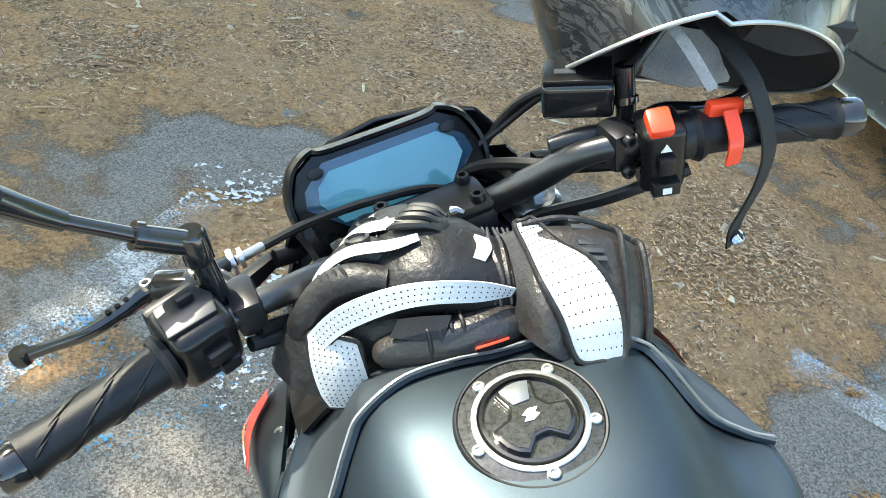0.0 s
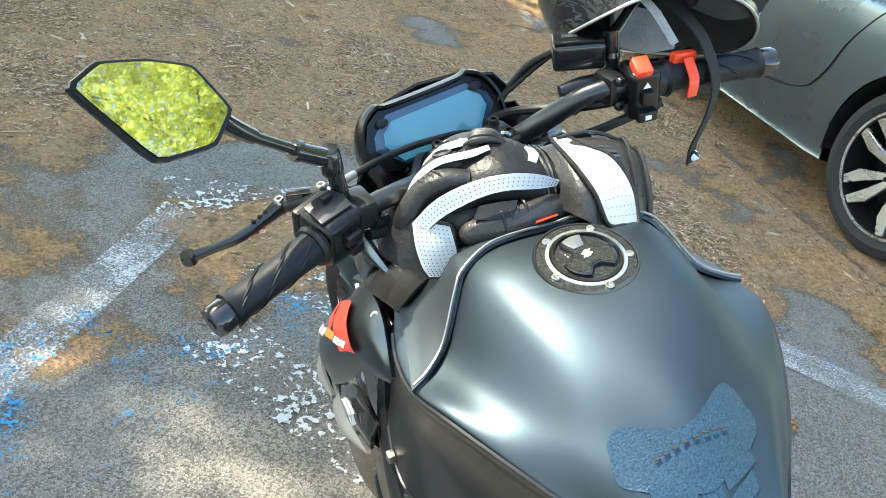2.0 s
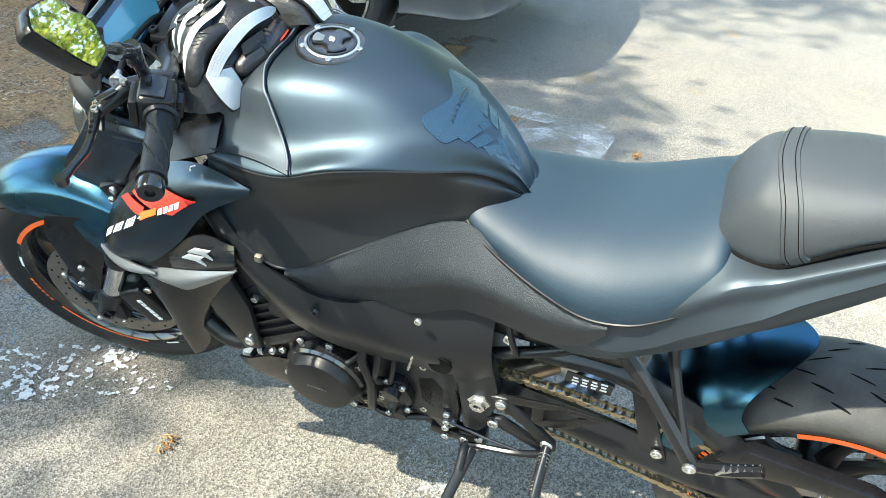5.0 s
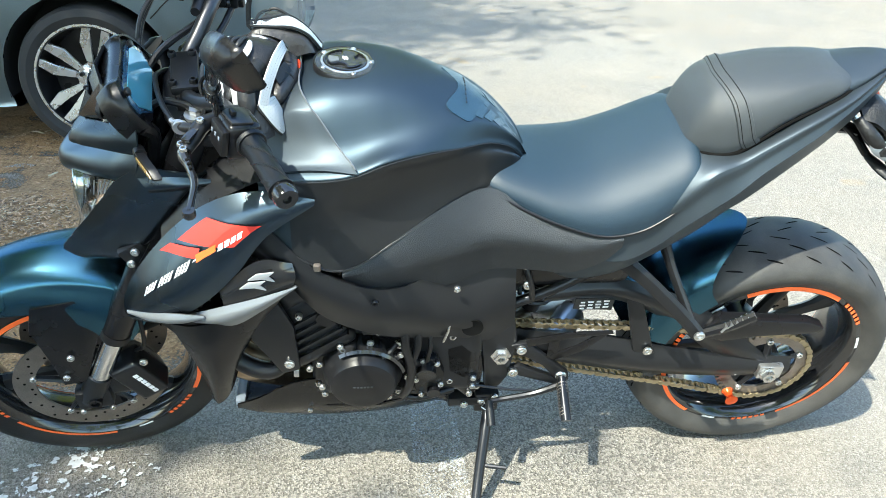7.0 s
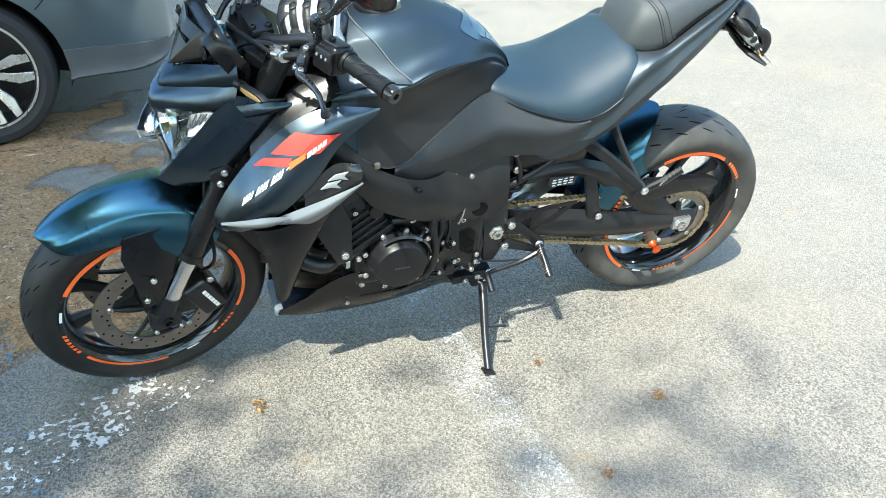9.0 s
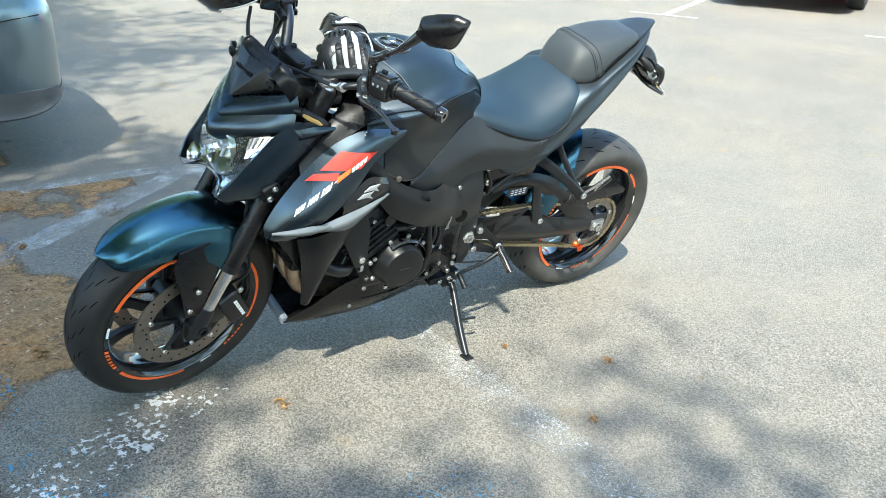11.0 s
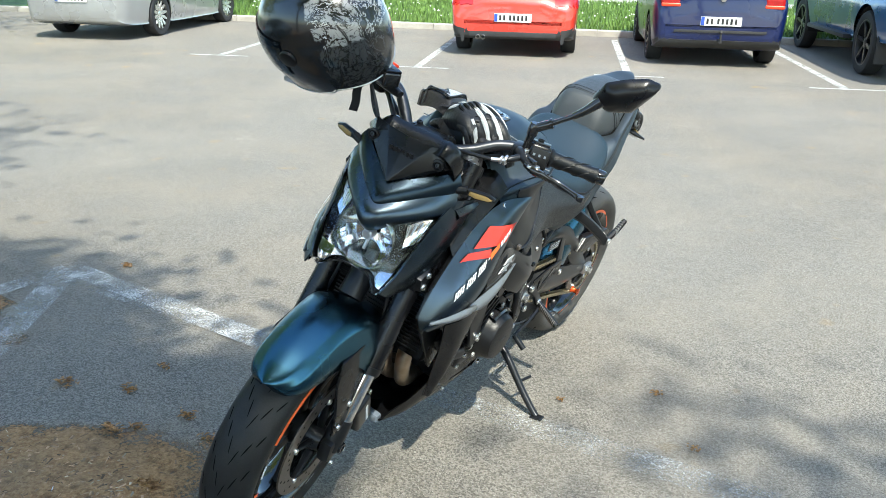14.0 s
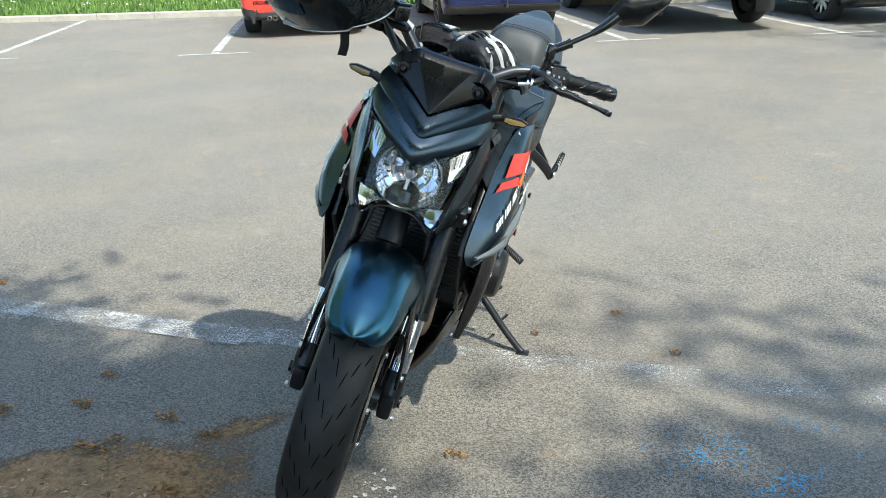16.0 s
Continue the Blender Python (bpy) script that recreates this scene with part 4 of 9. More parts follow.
lamp = part("headlamp", surf([full([(0, 1.386, 0.835), (0.055, 1.362, 0.863), (0.105, 1.322, 0.887), (0.123, 1.304, 0.893)]),
                             full([(0, 1.399, 0.808), (0.055, 1.381, 0.823), (0.095, 1.350, 0.843), (0.117, 1.326, 0.862)]),
                             full([(0, 1.405, 0.776), (0.055, 1.393, 0.781), (0.092, 1.379, 0.796), (0.109, 1.363, 0.815)]),
                             full([(0, 1.399, 0.750), (0.045, 1.398, 0.750), (0.082, 1.403, 0.754), (0.105, 1.399, 0.775)]),
                             full([(0, 1.395, 0.737), (0.040, 1.400, 0.736), (0.066, 1.417, 0.728), (0.092, 1.427, 0.736)]),
                             full([(0, 1.388, 0.733), (0.040, 1.393, 0.732), (0.070, 1.421, 0.716), (0.083, 1.429, 0.719)])], 30, 45, 0.003), M_LENS, bike, "clear headlamp lens with a chrome reflector", True, 60)
lamp.visible_shadow = False
rc = (0, 1.345, 0.806)
bowl = [(0.070, 0.036), (0.062, 0.012), (0.046, -0.010), (0.026, -0.022), (0.010, -0.026)]
part("reflector", join(*[lathe(bowl, 3, "Y", rc, part_angle=2 * math.pi / 12 - 0.012, start=2 * math.pi * k / 12) for k in range(12)]), M_CHROME, lamp, "faceted chrome reflector bowl", True, 8)
part("reflector_rim", lathe([(0.0705, 0.036), (0.0728, 0.0385), (0.0745, 0.036), (0.0745, 0.020)], 48, "Y", rc), M_LAMPBACK, lamp, "thin silvered bowl rim", True)
part("bulb_shield", lathe([(0.013, -0.01), (0.013, 0.012), (0.009, 0.016), (0.0003, 0.017)], 18, "Y", (0, 1.358, 0.812)), M_SILVER, lamp, st=True)
part("bulb_stem", rod((0, 1.352, 0.806), (0, 1.366, 0.772), 0.004), M_SILVER, lamp, st=True)
for s in (-1, 1):
    part("side_reflector", surf([[(s * 0.074, 1.338, 0.862), (s * 0.096, 1.315, 0.877), (s * 0.115, 1.298, 0.884)], [(s * 0.080, 1.346, 0.836), (s * 0.094, 1.333, 0.844), (s * 0.109, 1.317, 0.858)], [(s * 0.084, 1.354, 0.815), (s * 0.092, 1.348, 0.820), (s * 0.103, 1.340, 0.828)]], 7, 7, 0.002), M_CHROME, lamp, st=True, sharp=8)
    part("position_reflector", surf([[(s * 0.062, 1.384, 0.754), (s * 0.078, 1.388, 0.757), (s * 0.095, 1.388, 0.764)], [(s * 0.060, 1.398, 0.738), (s * 0.074, 1.404, 0.738), (s * 0.090, 1.408, 0.744)], [(s * 0.062, 1.400, 0.728), (s * 0.072, 1.410, 0.725), (s * 0.082, 1.413, 0.724)]], 5, 6, 0.002), M_CHROME, lamp, st=True, sharp=6)
    part("lamp_rib", join(*[rod((s * (0.084 + 0.009 * k), 1.342 - 0.012 * k, 0.868 + 0.004 * k), (s * (0.084 + 0.007 * k), 1.350 - 0.010 * k, 0.838 + 0.005 * k), 0.0015, 6) for k in range(4)]), M_SILVER, lamp, st=True)
part("lamp_housing", surf([full([(0, 1.368, 0.842), (0.06, 1.335, 0.862), (0.118, 1.292, 0.884)]), full([(0, 1.300, 0.80), (0.06, 1.300, 0.80), (0.100, 1.315, 0.81)]), full([(0, 1.378, 0.739), (0.045, 1.384, 0.736), (0.080, 1.410, 0.724)])], 10, 21, 0.003), M_LAMPBACK, lamp, "silvered lamp housing", st=True, sharp=12)
part("lower_lamp_cover", surf([full([(0, 1.386, 0.731), (0.04, 1.390, 0.729), (0.078, 1.420, 0.713)]), full([(0, 1.31, 0.715), (0.05, 1.31, 0.710), (0.09, 1.335, 0.704)])], 6, 13, 0.003), M_PLASTIC, nose, st=True)

# front indicators with amber light strips
for s in (-1, 1):
    a, b = Vector((s * 0.125, 1.252, 0.955)), Vector((s * 0.150, 1.246, 0.962))
    shape = [(0.150, 0.955), (0.152, 0.970), (0.196, 0.968), (0.214, 0.960), (0.206, 0.951), (0.174, 0.949)]
    ind = part("front_indicator", join(rod(a, b, 0.010, 14), plate([(s * x, 1.240 - 0.45 * (x - 0.15), z) for x, z in shape], 0.015, 0.003, "y")), M_CABLE, bike, "slim black indicator with an amber strip", True)
    part("amber_strip", plate([(s * x, 1.2555 - 0.45 * (x - 0.15), z) for x, z in ((0.158, 0.957), (0.159, 0.966), (0.196, 0.9645), (0.209, 0.959), (0.203, 0.954), (0.174, 0.953))], 0.002, 0.0005, "y"), M_AMBER, ind, "amber honeycomb light strip", True)

# ---- instrument panel ----
DV = Vector((0, 0.52, 0.854))
DN = Vector((0, -0.854, 0.52))
DC = Vector((-0.013, 1.246, 1.020))


def dash(x, v, n=0.0):
    return (DC + Vector((x, 0, 0)) + DV * v + DN * n).to_tuple()


dsh = part("instrument_panel", plate([dash(*q) for q in ((-0.103, -0.030), (-0.103, -0.002), (-0.090, 0.025), (-0.068, 0.038), (-0.050, 0.035), (0.050, 0.035), (0.068, 0.038), (0.090, 0.025), (0.103, -0.002), (0.103, -0.030), (0.070, -0.046), (-0.070, -0.046))], 0.030, 0.004, -DN), M_PLASTIC, bike, "black instrument panel with a blank blue-grey display", True, 30)
part("dash_hood", surf([[dash(x, v, 0.004) for x, v in ((-0.106, -0.034), (-0.107, -0.002), (-0.094, 0.028), (-0.070, 0.043), (-0.050, 0.039), (0.050, 0.039), (0.070, 0.043), (0.094, 0.028), (0.107, -0.002), (0.106, -0.034))],
                        [dash(x * 1.03, v + 0.004, -0.012) for x, v in ((-0.106, -0.034), (-0.107, -0.002), (-0.094, 0.028), (-0.070, 0.043), (-0.050, 0.039), (0.050, 0.039), (0.070, 0.043), (0.094, 0.028), (0.107, -0.002), (0.106, -0.034))],
                        [dash(x * 1.0, v - 0.004, -0.040) for x, v in ((-0.106, -0.034), (-0.107, -0.002), (-0.094, 0.028), (-0.070, 0.043), (-0.050, 0.039), (0.050, 0.039), (0.070, 0.043), (0.094, 0.028), (0.107, -0.002), (0.106, -0.034))]], 8, 46, 0.004), M_PLASTIC, dsh, "raised black hood", True, 50)
part("dash_glass", plate([dash(x, v, 0.0) for x, v in ((-0.092, -0.012), (-0.088, 0.006), (-0.062, 0.028), (0.062, 0.028), (0.088, 0.006), (0.092, -0.012), (0.058, -0.041), (-0.058, -0.041))], 0.003, 0.001, DN), M_BEZEL, dsh, "dark glass with the sky's blue put into its colour", True)
part("display", plate([dash(x, v, 0.0030) for x, v in ((-0.060, -0.036), (-0.078, -0.010), (-0.074, 0.006), (-0.058, 0.018), (0.060, 0.019), (0.076, 0.007), (0.080, -0.010), (0.060, -0.036))], 0.0012, 0, DN), M_LCD, dsh, "blank pale blue display", True)
for s in (-1, 1):
    part("button", plate([dash(s * 0.072 + 0.009 * math.cos(a), 0.020 + 0.006 * math.sin(a), 0.003) for a in [k * math.pi / 6 for k in range(12)]], 0.007, 0.002, DN), M_CABLE, dsh, st=True)
    part("dash_bracket", tube([dash(s * 0.098, -0.03, -0.01), (s * 0.105, 1.225, 0.965), (s * 0.10, 1.24, 0.90)], [0.014, 0.012, 0.010], 8, 8), M_PLASTIC, dsh, st=True)

# ---- handlebar ----
bar_pts = [(-0.385, 1.028, 1.047), (-0.22, 1.084, 1.052), (-0.15, 1.106, 1.041), (-0.10, 1.138, 1.014), (-0.06, 1.162, 1.001), (0, 1.166, 0.998), (0.06, 1.162, 1.001), (0.095, 1.137, 1.028), (0.138, 1.108, 1.060), (0.20, 1.082, 1.065), (0.365, 1.032, 1.052)]
hb = part("handlebar", tube(bar_pts, [0.0105, 0.011, 0.0125, 0.0142, 0.0142, 0.0142, 0.0142, 0.0142, 0.0125, 0.011, 0.0105], 18, 60), M_BAR, bike, "tapered dark grey handlebar", True)
part("bar_clamp", join(box((0, 1.166, 0.985), (0.125, 0.040, 0.045), 0.010), box((0, 1.166, 1.012), (0.115, 0.048, 0.016), 0.007)), M_FRAME, hb, "black bar clamp", True)
for s in (-1, 1):
    for dy in (-0.017, 0.017):
        bolt(hb, (s * 0.043, 1.168 + dy, 1.019), 0.0075, (0, 0, 1), True, M_FRAME, 0.008)
    gx = [0.264, 0.272, 0.305, 0.34, 0.362, 0.374] if s < 0 else [0.252, 0.262, 0.30, 0.34, 0.362, 0.372]

    def on_bar(x, up=0.0):
        t = (abs(x) - 0.22) / 0.165
        return Vector((x - (0.02 if x > 0 else 0), 1.082 - 0.05 * t, (1.065 - 0.013 * t if x > 0 else 1.052 - 0.005 * t) + up))
    gp = part("grip", tube([on_bar(s * x) for x in gx], [0.0205, 0.0185, 0.0172, 0.0172, 0.0178, 0.0200], 24, 26), M_GRIP, hb, "black rubber grip with moulded ribs", True)
    ribs = []
    for k in range(9):
        for j in range(3):
            x0 = 0.268 + 0.0105 * k
            pts = []
            for i in range(5):
                a = 2 * math.pi * j / 3 + k * 0.55 + 0.16 * i
                c = on_bar(s * (x0 + 0.0045 * i))
                pts.append(c + Vector((0, math.cos(a), math.sin(a))) * 0.0178)
            ribs.append(tube(pts, [0.0006, 0.0015, 0.0017, 0.0015, 0.0006], 5))
    part("grip_rib", join(*ribs), M_GRIP, gp, st=True)
    part("bar_end", lathe([(0.0003, 0), (0.0168, 0), (0.0178, 0.003), (0.0178, 0.017), (0.0160, 0.021), (0.0070, 0.021), (0.0060, 0.016), (0.0003, 0.016)], 26, "Z"), M_GLOSS, gp, "black bar end weight", True, m=Matrix.Translation(on_bar(s * 0.374)) @ (on_bar(s * 0.385) - on_bar(s * 0.22)).to_track_quat("Z", "Y").to_matrix().to_4x4())
    part("grip_flange", lathe([(0.0003, -0.005), (0.022, -0.005), (0.0245, 0), (0.022, 0.005), (0.0003, 0.005)], 24, "Z"), M_GRIP, gp, st=True, m=Matrix.Translation(on_bar(s * (0.264 if s < 0 else 0.249))) @ Vector((1, -0.33 * s, 0)).to_track_quat("Z", "Y").to_matrix().to_4x4())

BAR_T = Matrix.Rotation(radians(18.2), 4, "Z")
swl = part("left_switch_box", box((0, 0, 0), (0.054, 0.052, 0.060), 0.012, 3), M_PLASTIC, hb, "black switch box with grey rocker", True, m=Matrix.Translation((-0.236, 1.086, 1.049)) @ BAR_T @ Matrix.Rotation(radians(12), 4, "X"))
LT = Matrix.Translation((-0.236, 1.086, 1.049)) @ BAR_T @ Matrix.Rotation(radians(12), 4, "X")
part("mode_rocker", plate([(-0.024, -0.012, 0.029), (0.018, -0.014, 0.029), (0.024, 0.004, 0.029), (0.016, 0.022, 0.029), (-0.020, 0.020, 0.029)], 0.005, 0.002, "z"), M_BAR, swl, "grey rocker switch", True, m=LT)
part("toggle", box((0.004, 0.010, 0.037), (0.015, 0.008, 0.010), 0.003), M_CABLE, swl, st=True, m=LT)
part("indicator_switch", box((0.004, -0.028, 0.004), (0.022, 0.012, 0.014), 0.003), M_CABLE, swl, st=True, m=LT)
part("horn_button", box((0.010, -0.026, -0.018), (0.018, 0.012, 0.014), 0.003), M_CABLE, swl, st=True, m=LT)
part("switch_front", box((-0.002, 0.030, 0.0), (0.046, 0.012, 0.044), 0.005), M_CABLE, swl, st=True, m=LT)
for k in range(3):
    part("switch_mark", box((-0.014 + 0.013 * k, 0.0365, 0.006), (0.005, 0.0015, 0.006), 0.0005), M_GREYPL, swl, "pale mark", True, m=LT)

lvl = part("clutch_lever", tube([(-0.232, 1.160, 1.046), (-0.262, 1.168, 1.043), (-0.290, 1.160, 1.039), (-0.322, 1.155, 1.035), (-0.355, 1.160, 1.032), (-0.377, 1.164, 1.030)], [0.006, 0.009, 0.0064, 0.0058, 0.0052, 0.0065], 10, 30, flat=1.15), M_GLOSS, hb, "gloss black adjustable clutch lever", True)
part("lever_tip", lathe([(0.0003, -0.006), (0.0085, -0.006), (0.0095, -0.003), (0.0095, 0.003), (0.0085, 0.006), (0.0003, 0.006)], 18, "Z", (-0.378, 1.164, 1.030)), M_GLOSS, lvl, st=True)
part("lever_perch", join(box((-0.192, 1.100, 1.048), (0.026, 0.044, 0.034), 0.008), tube([(-0.194, 1.112, 1.050), (-0.212, 1.136, 1.055), (-0.236, 1.152, 1.049), (-0.258, 1.164, 1.045)], [0.012, 0.013, 0.012, 0.009], 10, 14), tube([(-0.218, 1.140, 1.052), (-0.200, 1.162, 1.044), (-0.190, 1.170, 1.039)], [0.009, 0.008, 0.007], 10, 10)), M_FRAME, lvl, "black lever perch", True)
part("lever_adjuster", box((-0.240, 1.154, 1.058), (0.034, 0.014, 0.010), 0.003, rot=Matrix.Rotation(radians(-30), 3, "Z")), M_GLOSS, lvl, "gloss black adjuster", True)
for q in ((-0.220, 1.138, 1.066), (-0.263, 1.166, 1.050), (-0.246, 1.170, 1.046)):
    bolt(lvl, q, 0.0060, (0, 0, 1), True)
for k in range(4):
    part("lever_hole", lathe([(0.0026, -0.0085), (0.0026, 0.0085), (0.0002, 0.0085)], 10, "Z", (-0.274 - 0.0085 * k, 1.1645 - 0.0022 * k, 1.0412 - 0.001 * k)), M_GROOVE, lvl, st=True)
part("cable_adjuster", join(lathe([(0.0003, -0.003), (0.012, -0.003), (0.013, 0.0), (0.012, 0.003), (0.0003, 0.003)], 14, "X", (-0.190, 1.171, 1.038)), lathe([(0.0003, -0.002), (0.010, -0.002), (0.010, 0.002), (0.0003, 0.002)], 14, "X", (-0.181, 1.175, 1.036)), rod((-0.196, 1.168, 1.039), (-0.160, 1.186, 1.031), 0.0048)), M_SILVER, lvl, "silver cable adjuster", True)
part("clutch_cable", tube([(-0.162, 1.185, 1.031), (-0.11, 1.200, 1.026), (-0.04, 1.212, 1.014), (0.03, 1.215, 0.995), (0.09, 1.19, 0.955), (0.08, 1.16, 0.88)], 0.0045, 8, 44), M_CABLE, hb, "black control cable", True)
for k, pth in enumerate((((-0.19, 1.080, 1.034), (-0.13, 1.115, 1.006), (-0.06, 1.205, 1.000), (-0.02, 1.25, 0.93), (0.0, 1.27, 0.86)), ((-0.20, 1.075, 1.028), (-0.12, 1.10, 0.992), (-0.05, 1.14, 0.965), (-0.03, 1.20, 0.90)), ((0.20, 1.07, 1.05), (0.14, 1.13, 1.03), (0.07, 1.215, 1.005), (0.02, 1.26, 0.93), (0.0, 1.27, 0.87)), ((0.215, 1.06, 1.04), (0.15, 1.09, 1.015), (0.08, 1.14, 0.98), (0.05, 1.19, 0.90)))):
    part("wiring_loom", tube(pth, 0.0065, 8, 36), M_CABLE, hb, st=True)
for k in range(2):
    part("brake_line", tube([(0.165, 1.205, 1.075), (0.125, 1.235, 1.045 - 0.012 * k), (0.085 - 0.02 * k, 1.25, 0.985), (0.05, 1.27, 0.90), (0.05, 1.31, 0.78)], 0.0045, 8, 40), M_CABLE, hb, "black brake line", True)

swr = part("right_switch_box", box((0, 0, 0), (0.040, 0.046, 0.066), 0.009, 3), M_PLASTIC, hb, "black switch box with red stop switch", True, m=Matrix.Translation((0.194, 1.080, 1.058)) @ Matrix.Rotation(radians(-18.2), 4, "Z"))
RT = Matrix.Translation((0.194, 1.080, 1.058)) @ Matrix.Rotation(radians(-18.2), 4, "Z")
part("stop_switch", box((-0.004, -0.012, 0.036), (0.022, 0.026, 0.014), 0.004, 2, Matrix.Rotation(radians(24), 3, "X")), M_REDSW, swr, "red engine stop switch", True, m=RT)
part("hazard_switch", box((0.000, -0.026, 0.000), (0.016, 0.010, 0.018), 0.003), M_CABLE, swr, st=True, m=RT)
part("start_button", box((0.000, -0.026, -0.024), (0.026, 0.012, 0.014), 0.003), M_CABLE, swr, st=True, m=RT)
part("switch_mark", plate([(-0.005, -0.0235, 0.013), (0.005, -0.0235, 0.013), (0, -0.0235, 0.021)], -0.001, 0, "y"), M_WHITE, swr, "white warning triangle mark", True, m=RT)
part("switch_mark", box((0, -0.0325, -0.024), (0.008, 0.001, 0.006)), M_WHITE, swr, st=True, m=RT)
part("throttle_collar", lathe([(0.0003, -0.010), (0.021, -0.010), (0.021, 0.010), (0.0003, 0.010)], 24, "Z"), M_CABLE, hb, st=True, m=Matrix.Translation((0.221, 1.0755, 1.0635)) @ Vector((1, -0.33, 0)).to_track_quat("Z", "Y").to_matrix().to_4x4())
msc = part("brake_master_cylinder", join(box((0.164, 1.102, 1.062), (0.024, 0.036, 0.042), 0.008), tube([(0.115, 1.138, 1.058), (0.14, 1.13, 1.060), (0.19, 1.116, 1.060)], [0.009, 0.012, 0.010], 12)), M_FRAME, hb, "black brake master cylinder", True)
part("fluid_reservoir", box((0.158, 1.156, 1.094), (0.066, 0.046, 0.036), 0.007, 3, Matrix.Rotation(radians(-33), 3, "Z")), M_GLOSS, msc, "gloss black fluid reservoir", True)
part("reservoir_lid", box((0.158, 1.156, 1.114), (0.062, 0.042, 0.006), 0.002, 2, Matrix.Rotation(radians(-33), 3, "Z")), M_PLASTIC, msc, st=True)
part("lid_lettering", box((0.146, 1.158, 1.1175), (0.020, 0.008, 0.001), 0, 2, Matrix.Rotation(radians(-33), 3, "Z")), M_SEATGREY, msc, st=True)
part("brake_lever", tube([(0.205, 1.128, 1.056), (0.24, 1.140, 1.050), (0.28, 1.128, 1.044), (0.325, 1.135, 1.034), (0.346, 1.146, 1.028)], [0.007, 0.0075, 0.006, 0.0055, 0.0075], 10, 26), M_GLOSS, hb, "gloss black brake lever", True)
for z in (1.078, 1.044):
    bolt(msc, (0.164, 1.083, z), 0.0062, (0, -1, 0), True, M_FRAME)
part("mirror_stem", join(rod((0.190, 1.125, 1.070), (0.192, 1.132, 1.120), 0.0095, 16), rod((0.19, 1.126, 1.084), (0.191, 1.128, 1.090), 0.012, 16), tube([(0.192, 1.131, 1.112), (0.215, 1.138, 1.122), (0.262, 1.150, 1.150)], [0.008, 0.007, 0.005], 10, 8)), M_GLOSS, hb, "black mirror stem under the helmet", True)

# left mirror
ms = part("left_mirror", join(rod((-0.208, 1.106, 1.040), (-0.2105, 1.112, 1.112), 0.0095, 20), lathe([(0.0003, 0.012), (0.0105, 0.012), (0.0125, 0.009), (0.0125, -0.016), (0.0105, -0.020), (0.0003, -0.020)], 22, "Z", (-0.211, 1.113, 1.116)), tube([(-0.211, 1.113, 1.115), (-0.227, 1.112, 1.127), (-0.246, 1.110, 1.142)], [0.0105, 0.0108, 0.0102], 18), tube([(-0.243, 1.1105, 1.140), (-0.248, 1.110, 1.144)], [0.0120, 0.0116], 18), tube([(-0.240, 1.110, 1.138), (-0.266, 1.108, 1.161), (-0.292, 1.106, 1.184)], [0.0064, 0.0060, 0.0062], 14), tube([(-0.284, 1.1065, 1.177), (-0.297, 1.106, 1.191), (-0.309, 1.104, 1.206), (-0.326, 1.098, 1.230)], [0.0080, 0.0092, 0.0105, 0.0130], 16, 10)), M_GLOSS, hb, "black hexagonal mirror reflecting trees", True)
MN = Vector((0.43, -0.78, 0.46)).normalized()
mir = [(-0.428, 1.062, 1.307), (-0.399, 1.080, 1.311), (-0.358, 1.092, 1.294), (-0.321, 1.099, 1.272), (-0.302, 1.083, 1.226), (-0.331, 1.058, 1.211), (-0.386, 1.037, 1.228)]
mc = sum((Vector(p) for p in mir), Vector()) / len(mir)
flat_ = [Vector(p) - MN * ((Vector(p) - mc).dot(MN)) for p in mir]


def ring_at(scale, off, n=42):
    return [mc + (q - mc) * scale - MN * off for q in spl_poly(flat_, n)]


def spl_poly(pts, n):
    """A polygon with softened corners, n samples."""
    k = len(pts)
    out = []
    for i in range(n):
        t = i * k / n
        s, f = int(t) % k, t - int(t)
        a, b = pts[s], pts[(s + 1) % k]
        c = a.lerp(b, min(1.0, max(0.0, (f - 0.5) * 1.0 + 0.5)))
        z, y = pts[(s - 1) % k], pts[(s + 2) % k]
        w = 0.10
        if f < w:
            c = c.lerp((a.lerp(z, w) + a.lerp(b, w)) / 2, (1 - f / w) * 0.6)
        elif f > 1 - w:
            c = c.lerp((b.lerp(a, w) + b.lerp(y, w)) / 2, (1 - (1 - f) / w) * 0.6)
        out.append(c)
    return out


shell = grid([ring_at(0.93, -0.001), ring_at(1.0, -0.002), ring_at(1.02, 0.003), ring_at(0.985, 0.010), ring_at(0.86, 0.022), ring_at(0.60, 0.031), ring_at(0.25, 0.035)], wrap=True)
cap_ends(shell)
part("mirror_shell", shell, M_PLASTIC, ms, "black mirror housing", True, 35)
bm = bmesh.new()
bm.faces.new([bm.verts.new(p) for p in ring_at(0.935, -0.0025)])
bmesh.ops.solidify(bm, geom=bm.faces[:], thickness=0.002)
part("mirror_glass", bm, M_MIRROR, ms, "mirror glass", True)

